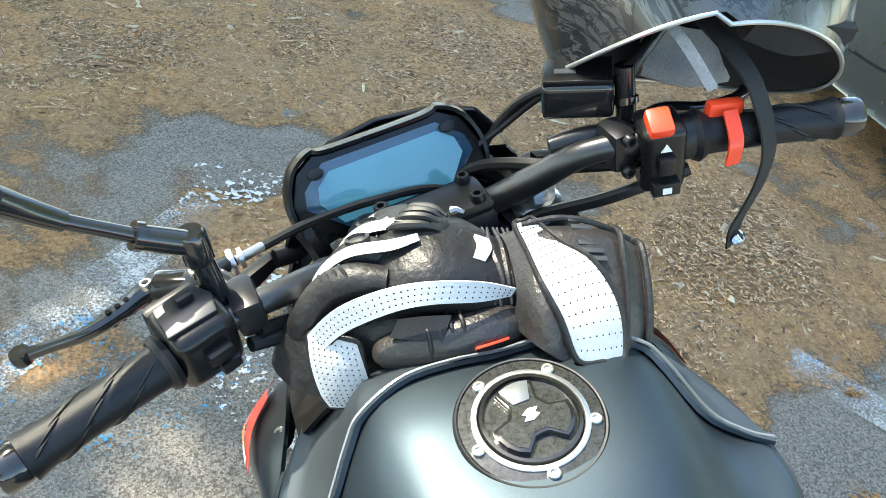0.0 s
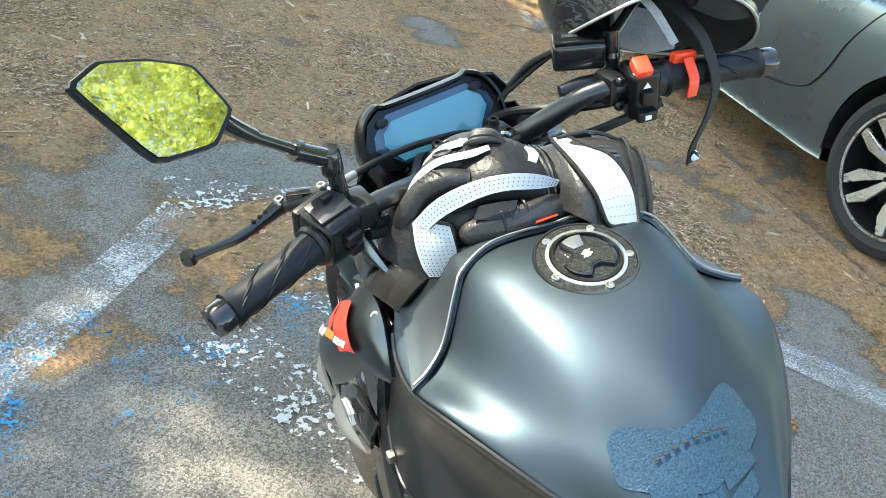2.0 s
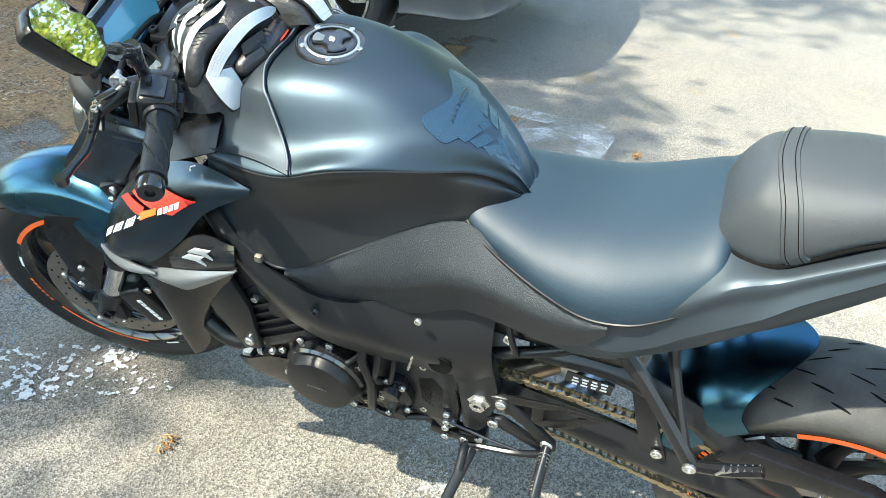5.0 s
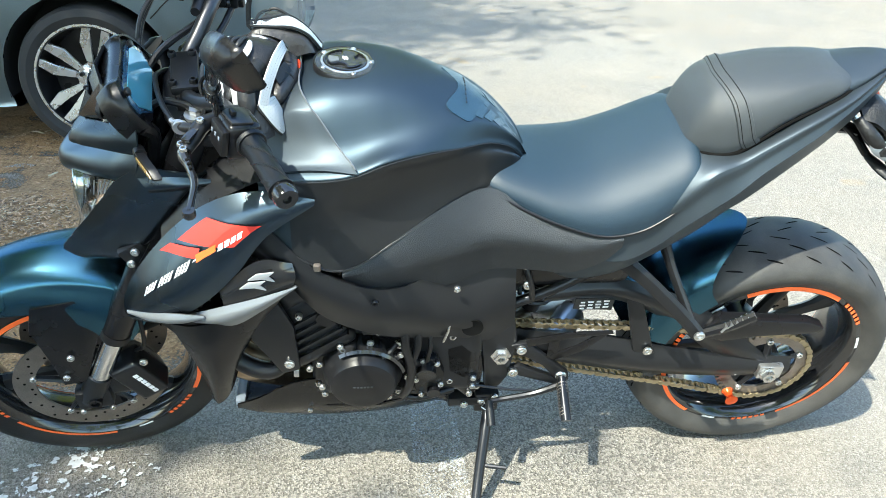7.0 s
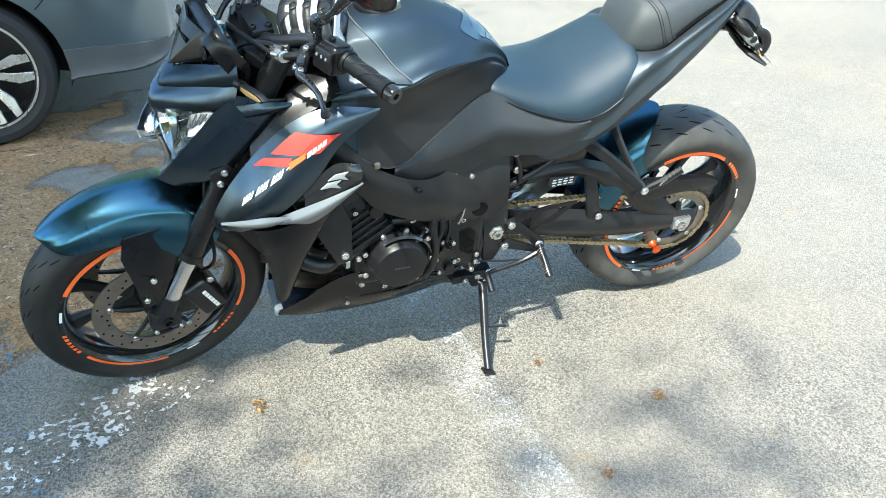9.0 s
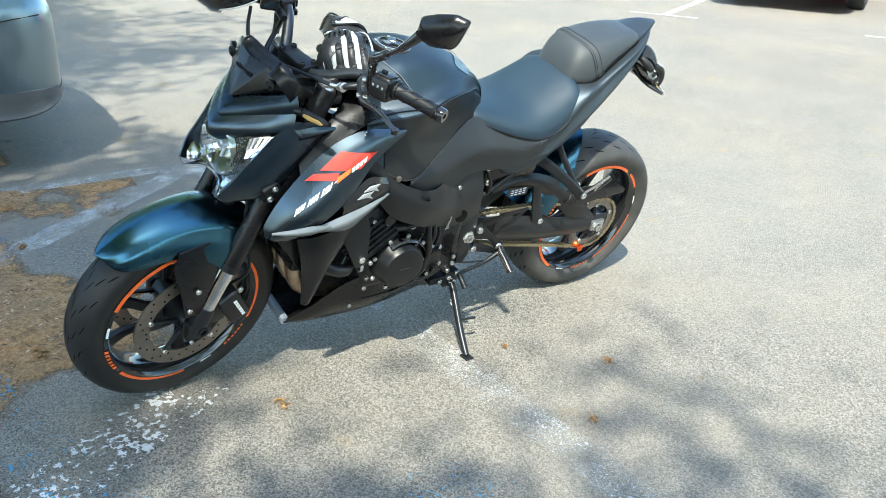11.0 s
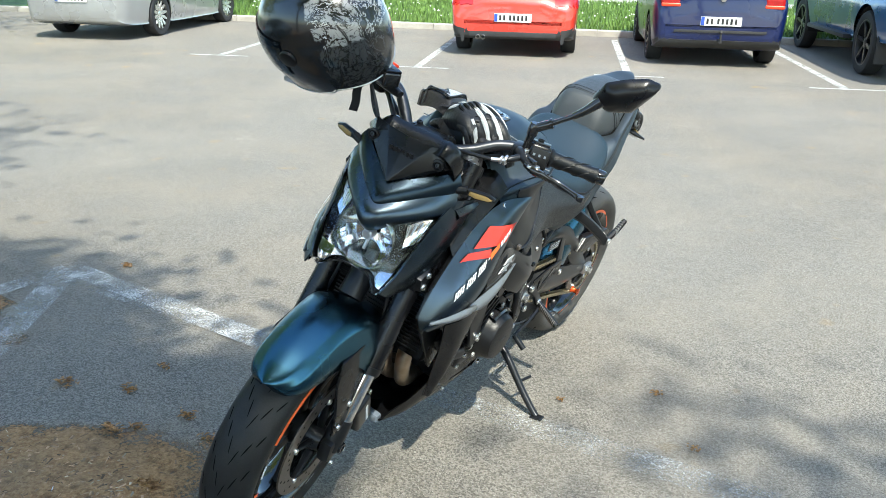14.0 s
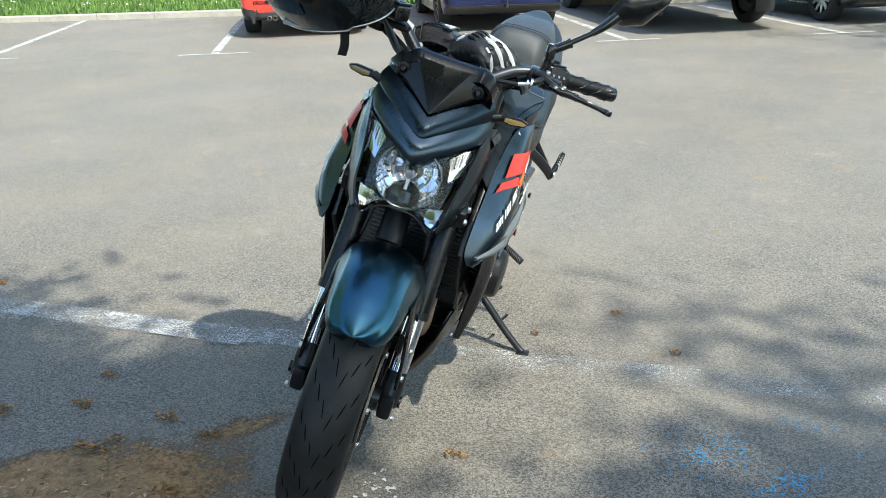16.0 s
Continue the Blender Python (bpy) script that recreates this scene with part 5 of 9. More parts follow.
# ---- tank ----
TANK = []
for y, zc, c1, cr, sd, bt in (
        (0.560, 0.838, (0.012, 0.836), (0.020, 0.832), (0.024, 0.826), (0.026, 0.815)),
        (0.585, 0.890, (0.022, 0.884), (0.038, 0.868), (0.050, 0.850), (0.056, 0.822)),
        (0.635, 0.944, (0.036, 0.938), (0.072, 0.905), (0.084, 0.868), (0.090, 0.822)),
        (0.695, 0.986, (0.050, 0.972), (0.118, 0.925), (0.112, 0.872), (0.122, 0.812)),
        (0.760, 1.010, (0.070, 0.998), (0.158, 0.940), (0.140, 0.868), (0.155, 0.792)),
        (0.825, 1.022, (0.085, 1.012), (0.188, 0.942), (0.165, 0.860), (0.184, 0.762)),
        (0.880, 1.022, (0.095, 1.014), (0.200, 0.925), (0.182, 0.845), (0.204, 0.735)),
        (0.930, 1.018, (0.100, 1.010), (0.198, 0.915), (0.192, 0.835), (0.208, 0.730)),
        (0.985, 1.000, (0.098, 0.992), (0.185, 0.905), (0.190, 0.835), (0.200, 0.760)),
        (1.040, 0.965, (0.090, 0.955), (0.165, 0.890), (0.175, 0.835), (0.180, 0.790))):
    half = [(0, y, zc), (c1[0], y, c1[1]), ((c1[0] + cr[0]) / 2 + 0.004, y, (c1[1] + cr[1]) / 2 + (0.012 - 0.033 * min(1.0, max(0.0, (y - 0.70) / 0.14)))), (cr[0] - 0.006, y, cr[1] + 0.0075), (cr[0], y, cr[1]), (cr[0] - 0.0015, y, cr[1] - 0.010), (cr[0] * 0.35 + sd[0] * 0.65, y, cr[1] * 0.45 + sd[1] * 0.55), (sd[0], y, sd[1] - 0.02), (bt[0], y, bt[1])]
    TANK.append(full(half))
tank = part("fuel_tank", surf(TANK, 70, 103, 0.0), M_TANK, bike, "satin charcoal fuel tank with sculpted sides", sharp=60)


def tank_row(y, push):
    """The tank's section at y, lifted by push."""
    ys = [r[0][1] for r in TANK]
    for i in range(len(ys) - 1):
        if ys[i] <= y <= ys[i + 1]:
            f = (y - ys[i]) / (ys[i + 1] - ys[i])
            n = len(TANK[0])
            row = []
            for j in range(n):
                a = TANK[max(0, i - 1)][j], TANK[i][j], TANK[i + 1][j], TANK[min(len(ys) - 1, i + 2)][j]
                p = [Vector(q) for q in a]
                v = 0.5 * (2 * p[1] + (p[2] - p[0]) * f + (2 * p[0] - 5 * p[1] + 4 * p[2] - p[3]) * f * f + (3 * p[1] - p[0] - 3 * p[2] + p[3]) * f ** 3)
                v.y = y
                row.append(v)
            return row


def on_tank(x, y, push=0.0):
    """The point of the tank's upper skin at x, y."""
    row = spl(tank_row(y, 0), 79)
    half = row[39:] if x >= 0 else list(reversed(row[:40]))
    for a, b in zip(half[:-1], half[1:]):
        if abs(a.x) <= abs(x) <= abs(b.x) + 1e-9:
            f = (abs(x) - abs(a.x)) / max(1e-9, abs(b.x) - abs(a.x))
            p = a.lerp(b, f)
            t = (b - a).normalized()
            n = Vector((-t.z, 0, t.x)) if x >= 0 else Vector((t.z, 0, -t.x))
            if n.z < 0:
                n = -n
            return Vector((x, y, p.z)) + n * push
    return Vector((x, y, half[-1].z)) + Vector((0, 0, push))


# lower panels of the tank: skins coloured with the shade of facing down
for s in (-1, 1):
    rows = []
    for k in range(18):
        y = 0.566 + 0.424 * k / 17
        row = tank_row(y, 0)
        half = [Vector((s * abs(p.x), p.y, p.z)) for p in row[12:]]
        rows.append([(p + Vector((s * 0.0035, 0, 0.001))).to_tuple() for p in half])
    part("tank_side_panel", surf(rows, 36, 20, 0.003), M_SIDEPANEL, tank, "knee panel, its downward-facing darkness put into the colour", sharp=60)

for s in (-1, 1):
    edge = []
    for k in range(14):
        y = 0.566 + 0.424 * k / 13
        p = tank_row(y, 0)[-1]
        edge.append((s * (abs(p.x) + 0.004), p.y, p.z + 0.002))
    part("knee_panel_edge", tube(edge, 0.0022, 6, 50), M_BAR, tank, "thin polished lower edge")

# front tank cover, its rear edge notched beside the filler
cov = []
for f, yy in ((0.0, None), (0.35, None), (0.7, None), (1.0, None)):
    row = []
    for x, y0 in ((0.0, 0.968), (0.035, 0.970), (0.075, 0.966), (0.108, 0.950), (0.122, 0.935), (0.150, 0.905), (0.180, 0.886), (0.199, 0.876)):
        y = y0 + (1.035 - y0) * f
        xx = x * (1 - 0.19 * f)
        row.append(on_tank(xx, y, 0.006).to_tuple())
    cov.append(full(row))
cover = part("tank_front_cover", surf(cov, 14, 47, 0.004), M_COWL, bike, "satin black front tank cover", sharp=60)
seam = [on_tank(s * x, y, 0.0095).to_tuple() for s, x, y in [(-1, 0.196, 0.877), (-1, 0.180, 0.886), (-1, 0.150, 0.905), (-1, 0.122, 0.935), (-1, 0.108, 0.950), (-1, 0.075, 0.966), (-1, 0.035, 0.970), (1, 0.0, 0.968), (1, 0.035, 0.970), (1, 0.075, 0.966), (1, 0.108, 0.950), (1, 0.122, 0.935), (1, 0.150, 0.905), (1, 0.180, 0.886), (1, 0.196, 0.877)]]
part("cover_edge", tube(seam, 0.0016, 6, 70), M_GREYWING, cover, "thin edge of the tank cover")

# filler cap
CT = on_tank(0, 0.893, 0.0)
CM = Matrix.Translation((0, 0.893, CT.z + 0.001)) @ Matrix.Rotation(radians(3), 4, "X") @ Matrix.Scale(0.80, 4)
fcap = part("filler_cap", lathe([(0.066, -0.012), (0.066, 0.001), (0.064, 0.0035), (0.0525, 0.004)], 64, "Z"), M_CARBON, bike, "carbon look filler cap ring with five screws", m=CM)
part("cap_edge", lathe([(0.069, -0.010), (0.069, 0.0015), (0.0672, 0.0042), (0.0655, 0.0040), (0.065, 0.002)], 64, "Z"), M_BAR, fcap, "dark metal outer edge", m=CM)
part("cap_ring", lathe([(0.0530, 0.003), (0.0528, 0.0056), (0.0515, 0.0064), (0.0480, 0.0064), (0.0470, 0.0050), (0.0470, 0.001)], 64, "Z"), M_SILVER, fcap, "satin silver ring", m=CM)
part("cap_lid", lathe([(0.0468, 0.001), (0.0460, 0.0060), (0.0435, 0.0068), (0.0420, 0.0040), (0.0003, 0.0040)], 56, "Z"), M_CARBON, fcap, "dark carbon look filler lid", m=CM)
part("lid_rim", lathe([(0.0462, 0.0055), (0.0455, 0.0082), (0.0425, 0.0085), (0.0415, 0.0045)], 56, "Z"), M_GLOSS, fcap, "gloss black rim", m=CM)


def lobes(big, small, wide, z):
    out = []
    for k in range(3):
        c_ = radians(100 + 120 * k)
        for d_, r_ in ((-wide, big), (-wide * 0.5, big * 1.03), (0, big * 1.04), (wide * 0.5, big * 1.03), (wide, big), (wide + 12, small), (60, small * 0.92), (108 - wide, small)):
            out.append((r_ * math.cos(c_ + radians(d_)), r_ * math.sin(c_ + radians(d_)), z))
    return out


part("lid_star", plate(lobes(0.0375, 0.0215, 30, 0.0035), 0.0065, 0.0012, "z"), M_GLOSS, fcap, "gloss three-lobed key cover", m=CM, sharp=25)
part("lid_star_face", plate(lobes(0.0335, 0.0180, 27, 0.0098), 0.0008, 0.0, "z"), M_CARBON, fcap, "carbon look face", m=CM)
part("key_flap", plate([(0.0360 * math.cos(radians(q)), 0.0360 * math.sin(radians(q)), 0.0100) for q in (76, 88, 100, 112, 124)] + [(-0.012, 0.013, 0.0100), (0.004, 0.015, 0.0100)], 0.0022, 0.0006, "z"), M_GREYWING, fcap, "blue-grey key flap", m=CM)
part("emblem", plate([(-0.008, -0.006, 0.0108), (0.001, -0.006, 0.0108), (0.008, -0.001, 0.0108), (0.004, 0.001, 0.0108), (0.008, 0.006, 0.0108), (-0.001, 0.006, 0.0108), (-0.008, 0.001, 0.0108), (-0.004, -0.001, 0.0108)], 0.0012, 0, "z"), M_WHITE, fcap, "plain silver emblem", m=CM)
for k in range(5):
    a = 2 * math.pi * k / 5 + 0.95
    p = CM @ Vector((0.0565 * math.cos(a), 0.0565 * math.sin(a), 0.0035))
    bolt(fcap, p, 0.0048, (0, 0, 1), h=0.0028)

# tank pad
def pad_piece(outline_rows):
    rows = [[on_tank(x * 1.12 - 0.012, y - 0.008, 0.0025).to_tuple() for x, y in r] for r in outline_rows]
    return surf(rows, 10, 18, 0.003)


pad = part("tank_pad", pad_piece([[(-0.060, 0.722), (-0.046, 0.728), (0.0, 0.704), (0.046, 0.728), (0.060, 0.722)], [(-0.064, 0.692), (-0.030, 0.690), (0.0, 0.688), (0.030, 0.690), (0.064, 0.692)], [(-0.048, 0.676), (-0.024, 0.664), (0.0, 0.655), (0.024, 0.664), (0.048, 0.676)]]), M_PAD, bike, "dark textured gel tank pad")
for s in (-1, 1):
    for y1, w0, w1 in ((0.668, 0.012, 0.046), (0.650, 0.010, 0.040), (0.632, 0.008, 0.033), (0.614, 0.006, 0.026)):
        part("pad_rib", pad_piece([[(s * w0, y1 - 0.006), (s * (w0 + w1) / 2, y1 + 0.002), (s * w1, y1 + 0.010)], [(s * w0, y1 - 0.017), (s * (w0 + w1) / 2, y1 - 0.011), (s * w1, y1 - 0.003)]]), M_PAD, pad)
part("pad_spine", pad_piece([[(-0.009, 0.66), (0, 0.662), (0.009, 0.66)], [(-0.009, 0.62), (0, 0.62), (0.009, 0.62)], [(-0.008, 0.592), (0, 0.590), (0.008, 0.592)]]), M_PAD, pad)
part("pad_lettering", join(*[box((on_tank(-0.045 + 0.009 * k, 0.684, 0.0062)).to_tuple(), (0.006, 0.0022, 0.001)) for k in range(8)]), M_BAR, pad, "faint lettering bars")

# ---- seat, tail ----
def loft_half(rows, nu, nv, thick=0.0):
    return surf([full([(x, y, z) for x, z in r]) for y, r in rows], nu, nv, thick)


def cushion(rows, k=2.5, n=9):
    """Rounded half sections from (y, half width, top, drop)."""
    out = []
    for y, w, zt, d in rows:
        r = []
        for i in range(n):
            q = i / (n - 1) * math.pi / 2
            r.append((w * math.sin(q) ** (2 / k), zt - d * (1 - math.cos(q) ** (2 / k))))
        out.append((y, r))
    return out


seat = part("rider_seat", loft_half(cushion([
    (0.646, 0.080, 0.838, 0.016), (0.630, 0.100, 0.853, 0.040), (0.57, 0.126, 0.845, 0.052), (0.50, 0.152, 0.838, 0.066), (0.43, 0.167, 0.846, 0.086),
    (0.365, 0.168, 0.874, 0.104), (0.315, 0.161, 0.900, 0.100), (0.285, 0.153, 0.914, 0.088), (0.266, 0.144, 0.914, 0.072), (0.256, 0.130, 0.902, 0.054), (0.252, 0.118, 0.884, 0.040), (0.251, 0.100, 0.860, 0.020)]), 52, 61), M_SEAT, bike, "black vinyl rider seat", sharp=60)
part("seat_pan", loft_half(cushion([(0.60, 0.100, 0.800, 0.05), (0.50, 0.142, 0.800, 0.07), (0.43, 0.158, 0.805, 0.08), (0.365, 0.160, 0.825, 0.10), (0.315, 0.153, 0.850, 0.10), (0.275, 0.140, 0.872, 0.10)]), 24, 31), M_PLASTIC, seat, "black seat pan", sharp=60)
part("seat_piping", tube([(-0.091, 0.642, 0.826), (-0.108, 0.619, 0.813), (-0.128, 0.57, 0.793), (-0.152, 0.50, 0.774), (-0.167, 0.43, 0.762), (-0.167, 0.365, 0.772), (-0.160, 0.315, 0.800), (-0.152, 0.285, 0.826), (-0.143, 0.266, 0.846)], 0.003, 8, 44), M_CABLE, seat)
# half sections of the pillion pad: (y, top, half width at the lower edge, lower edge)
PIL = [(0.286, 0.905, 0.062, 0.892), (0.272, 0.960, 0.080, 0.895), (0.246, 0.998, 0.096, 0.897), (0.212, 1.010, 0.108, 0.902), (0.176, 1.017, 0.110, 0.925), (0.120, 1.026, 0.101, 0.964), (0.060, 1.032, 0.086, 0.988), (0.020, 1.032, 0.074, 1.004), (-0.004, 1.028, 0.056, 1.014), (-0.016, 1.022, 0.036, 1.018)]


def pil_at(y, k):
    """Half section of the pad at y, drawn out by k."""
    q = next((i for i in range(len(PIL) - 1) if PIL[i + 1][0] <= y <= PIL[i][0]), 0)
    f = (PIL[q][0] - y) / (PIL[q][0] - PIL[q + 1][0])
    zt, w, zl = [u + (v - u) * f for u, v in zip(PIL[q][1:], PIL[q + 1][1:])]
    zt += k
    w += k
    h = zt - zl
    return [(0, zt), (w * 0.30, zt - h * 0.015), (w * 0.58, zt - h * 0.07), (w * 0.78, zt - h * 0.20), (w * 0.93, zt - h * 0.48), (w * 1.00, zt - h * 0.82), (w * 0.985, zl - k)]


pil = part("pillion_seat", loft_half([(q[0], pil_at(q[0], 0.0)) for q in PIL], 50, 45), M_SEATGREY, bike, "dark grey vinyl pillion seat", sharp=60)
# thin black tube that stands for the shaded gap below the pad
part("pad_gap_shade", tube([(-0.080, 0.270, 0.892), (-0.101, 0.235, 0.895), (-0.108, 0.205, 0.902), (-0.108, 0.176, 0.920), (-0.099, 0.120, 0.959), (-0.084, 0.060, 0.983), (-0.072, 0.020, 0.999), (-0.052, -0.006, 1.011), (0.0, -0.020, 1.014), (0.052, -0.006, 1.011), (0.072, 0.020, 0.999), (0.084, 0.060, 0.983), (0.099, 0.120, 0.959), (0.108, 0.176, 0.920), (0.108, 0.205, 0.902), (0.101, 0.235, 0.895), (0.080, 0.270, 0.892)], 0.0045, 8, 90), M_GROOVE, pil, "black tube for the shaded gap under the pad")


def strap_row(off, k):
    half = []
    for i in range(7):
        y = 0.222 - 0.046 * (i / 6) ** 1.6 + off
        half.append((pil_at(y, k)[i][0], y, pil_at(y, k)[i][1]))
    return full(half)


part("seat_strap", surf([strap_row(0.013, 0.0005), strap_row(0.011, 0.0040), strap_row(-0.011, 0.0040), strap_row(-0.013, 0.0005)], 8, 39), M_SEATGREY, pil, "stitched vinyl grab strap")
for off in (0.008, -0.007):
    part("strap_stitch", tube(strap_row(off, 0.0046), 0.0006, 5, 40), M_GROOVE, pil, "dark stitching")


def loft_open(rows, nu, nv):
    """A cover open along the top: both flanks from the upper edge round underneath."""
    return surf([[(-x, y, z) for x, z in r] + [(x, y, z) for x, z in reversed(r)] for y, r in rows], nu, nv)


# half sections of the tail: upper edge, shoulder, crease and lower edge
TAIL = [(0.61, (0.098, 0.775), (0.124, 0.758), (0.13, 0.728), (0.122, 0.706)),
        (0.55, (0.104, 0.785), (0.126, 0.768), (0.134, 0.715), (0.12, 0.675)),
        (0.47, (0.112, 0.785), (0.144, 0.768), (0.153, 0.705), (0.126, 0.622)),
        (0.39, (0.126, 0.795), (0.162, 0.768), (0.17, 0.702), (0.136, 0.642)),
        (0.33, (0.126, 0.838), (0.158, 0.806), (0.166, 0.73), (0.138, 0.682)),
        (0.285, (0.104, 0.89), (0.155, 0.8565), (0.1685, 0.7795), (0.142, 0.72)),
        (0.245, (0.084, 0.896), (0.148, 0.891), (0.17, 0.819), (0.142, 0.754)),
        (0.197, (0.094, 0.902), (0.136, 0.905), (0.159, 0.851), (0.13, 0.788)),
        (0.157, (0.092, 0.926), (0.13, 0.929), (0.149, 0.887), (0.12, 0.81)),
        (0.1, (0.084, 0.96), (0.122, 0.964), (0.136, 0.928), (0.108, 0.856)),
        (0.053, (0.072, 0.982), (0.11, 0.987), (0.122, 0.959), (0.094, 0.89)),
        (0.004, (0.06, 1.004), (0.0896, 1.0063), (0.0967, 0.9865), (0.0724, 0.919)),
        (-0.045, (0.034, 1.024), (0.0583, 1.0232), (0.0634, 1.0072), (0.0442, 0.9475)),
        (-0.085, (0.014, 1.034), (0.026, 1.032), (0.028, 1.02), (0.018, 0.978))]


def tail_section(e, sh, c, lo):
    up = (c[0] + (sh[0] - c[0]) * 0.10, c[1] + (sh[1] - c[1]) * 0.10)
    dn = (c[0] + (lo[0] - c[0]) * 0.10, c[1] + (lo[1] - c[1]) * 0.10)
    mid = ((sh[0] + c[0]) / 2 - 0.002, (sh[1] + c[1]) / 2)
    return [e, sh, mid, up, c, dn, lo, (lo[0] * 0.5, lo[1] - 0.008)]


tail = part("tail_cowl", loft_open([(r[0], tail_section(*r[1:])) for r in TAIL], 64, 95), M_COWL, bike, "satin black tail cowl", sharp=24)
part("tail_tip", cap_ends(loft_half([(0.05, [(0, 1.026), (0.05, 1.020), (0.076, 0.990), (0.05, 0.95)]), (-0.02, [(0, 1.036), (0.044, 1.030), (0.060, 1.016), (0.035, 0.965)]), (-0.075, [(0, 1.046), (0.022, 1.044), (0.032, 1.036), (0.015, 0.995)]), (-0.112, [(0, 1.046), (0.009, 1.045), (0.013, 1.040), (0.008, 1.020)])], 20, 29)), M_COWL, tail)
for k in (-1, 1):
    part("panel_seam", tube([(k * 0.068, -0.004, 1.007), (k * 0.074, -0.012, 1.001), (k * 0.079, -0.004, 0.990), (k * 0.090, 0.030, 0.965), (k * 0.103, 0.062, 0.940)], 0.0011, 6, 30), M_GROOVE, tail, "fine dark seam of the tail end")
    part("cowl_slot", box((k * 0.124, 0.150, 0.846), (0.004, 0.022, 0.007), 0.0018, 2, Matrix.Rotation(radians(-42), 3, "X")), M_GROOVE, tail)
part("seat_base", box((0, 0.235, 0.865), (0.17, 0.14, 0.05), 0.015), M_PLASTIC, bike, "black tray under the seats")
# rear lamp, indicators, plate bracket
tb = part("plate_bracket", tube([(0, 0.00, 0.90), (0, -0.04, 0.895), (0, -0.09, 0.88), (0, -0.15, 0.835)], [0.03, 0.024, 0.018, 0.012], 8, 12, flat=0.5), M_PLASTIC, bike, "black number plate bracket")
part("tail_lamp", surf([full([(0, -0.085, 0.985), (0.02, -0.080, 0.980), (0.032, -0.062, 0.975)]), full([(0, -0.105, 0.955), (0.020, -0.098, 0.952), (0.030, -0.075, 0.948)]), full([(0, -0.090, 0.925), (0.016, -0.085, 0.925), (0.026, -0.068, 0.928)])], 10, 17, 0.004), M_REDLENS, tb, "small red tail lamp")

for s in (-1, 1):
    rs = part("rear_indicator", join(rod((s * 0.02, -0.080, 0.880), (s * 0.06, -0.094, 0.858), 0.007, 12), tube([(s * 0.055, -0.092, 0.860), (s * 0.085, -0.112, 0.848), (s * 0.126, -0.136, 0.834)], [0.010, 0.014, 0.006], 10, 10, flat=0.6)), M_CABLE, tb, "black rear indicator")
    part("amber_strip", box((s * 0.096, -0.132, 0.846), (0.04, 0.004, 0.008), 0.001, 2, Matrix.Rotation(radians(s * 33), 3, "Y")), M_AMBER, rs)
part("wiring", tube([(-0.03, 0.00, 0.93), (-0.045, -0.045, 0.905), (-0.055, -0.085, 0.862)], 0.004, 8, 16), M_CABLE, tb)
part("plate_holder", box((0, -0.118, 0.870), (0.16, 0.008, 0.12), 0.004, 2, Matrix.Rotation(radians(-51), 3, "X")), M_PLASTIC, tb, "black plate holder")
part("number_plate", box((0, -0.127, 0.868), (0.18, 0.003, 0.18), 0.001, 2, Matrix.Rotation(radians(-51), 3, "X")), M_WHITE, tb, "white number plate seen from its edge")

# textured side covers
for s in (-1, 1):
    rows = []
    for y, t, m_, b in ((0.905, (0.212, 0.726), (0.211, 0.712), (0.204, 0.700)), (0.85, (0.196, 0.752), (0.207, 0.710), (0.202, 0.668)), (0.78, (0.168, 0.790), (0.190, 0.722), (0.178, 0.648)), (0.70, (0.128, 0.822), (0.168, 0.735), (0.155, 0.640)), (0.63, (0.104, 0.828), (0.154, 0.750), (0.140, 0.662)), (0.55, (0.132, 0.786), (0.160, 0.738), (0.146, 0.664)), (0.48, (0.148, 0.772), (0.170, 0.730), (0.160, 0.668)), (0.425, (0.158, 0.766), (0.174, 0.742), (0.170, 0.700)), (0.392, (0.164, 0.763), (0.173, 0.754), (0.172, 0.740))):
        rows.append([(s * t[0], y, t[1]), (s * (t[0] + m_[0]) / 2 + s * 0.004, y, (t[1] + m_[1]) / 2), (s * m_[0], y, m_[1]), (s * (m_[0] * 0.5 + b[0] * 0.5), y, (m_[1] + b[1]) / 2), (s * b[0], y, b[1])])
    part("side_cover", surf(rows, 32, 16, 0.005), M_TEXT, bike, "grained black side cover under the seat", sharp=60)

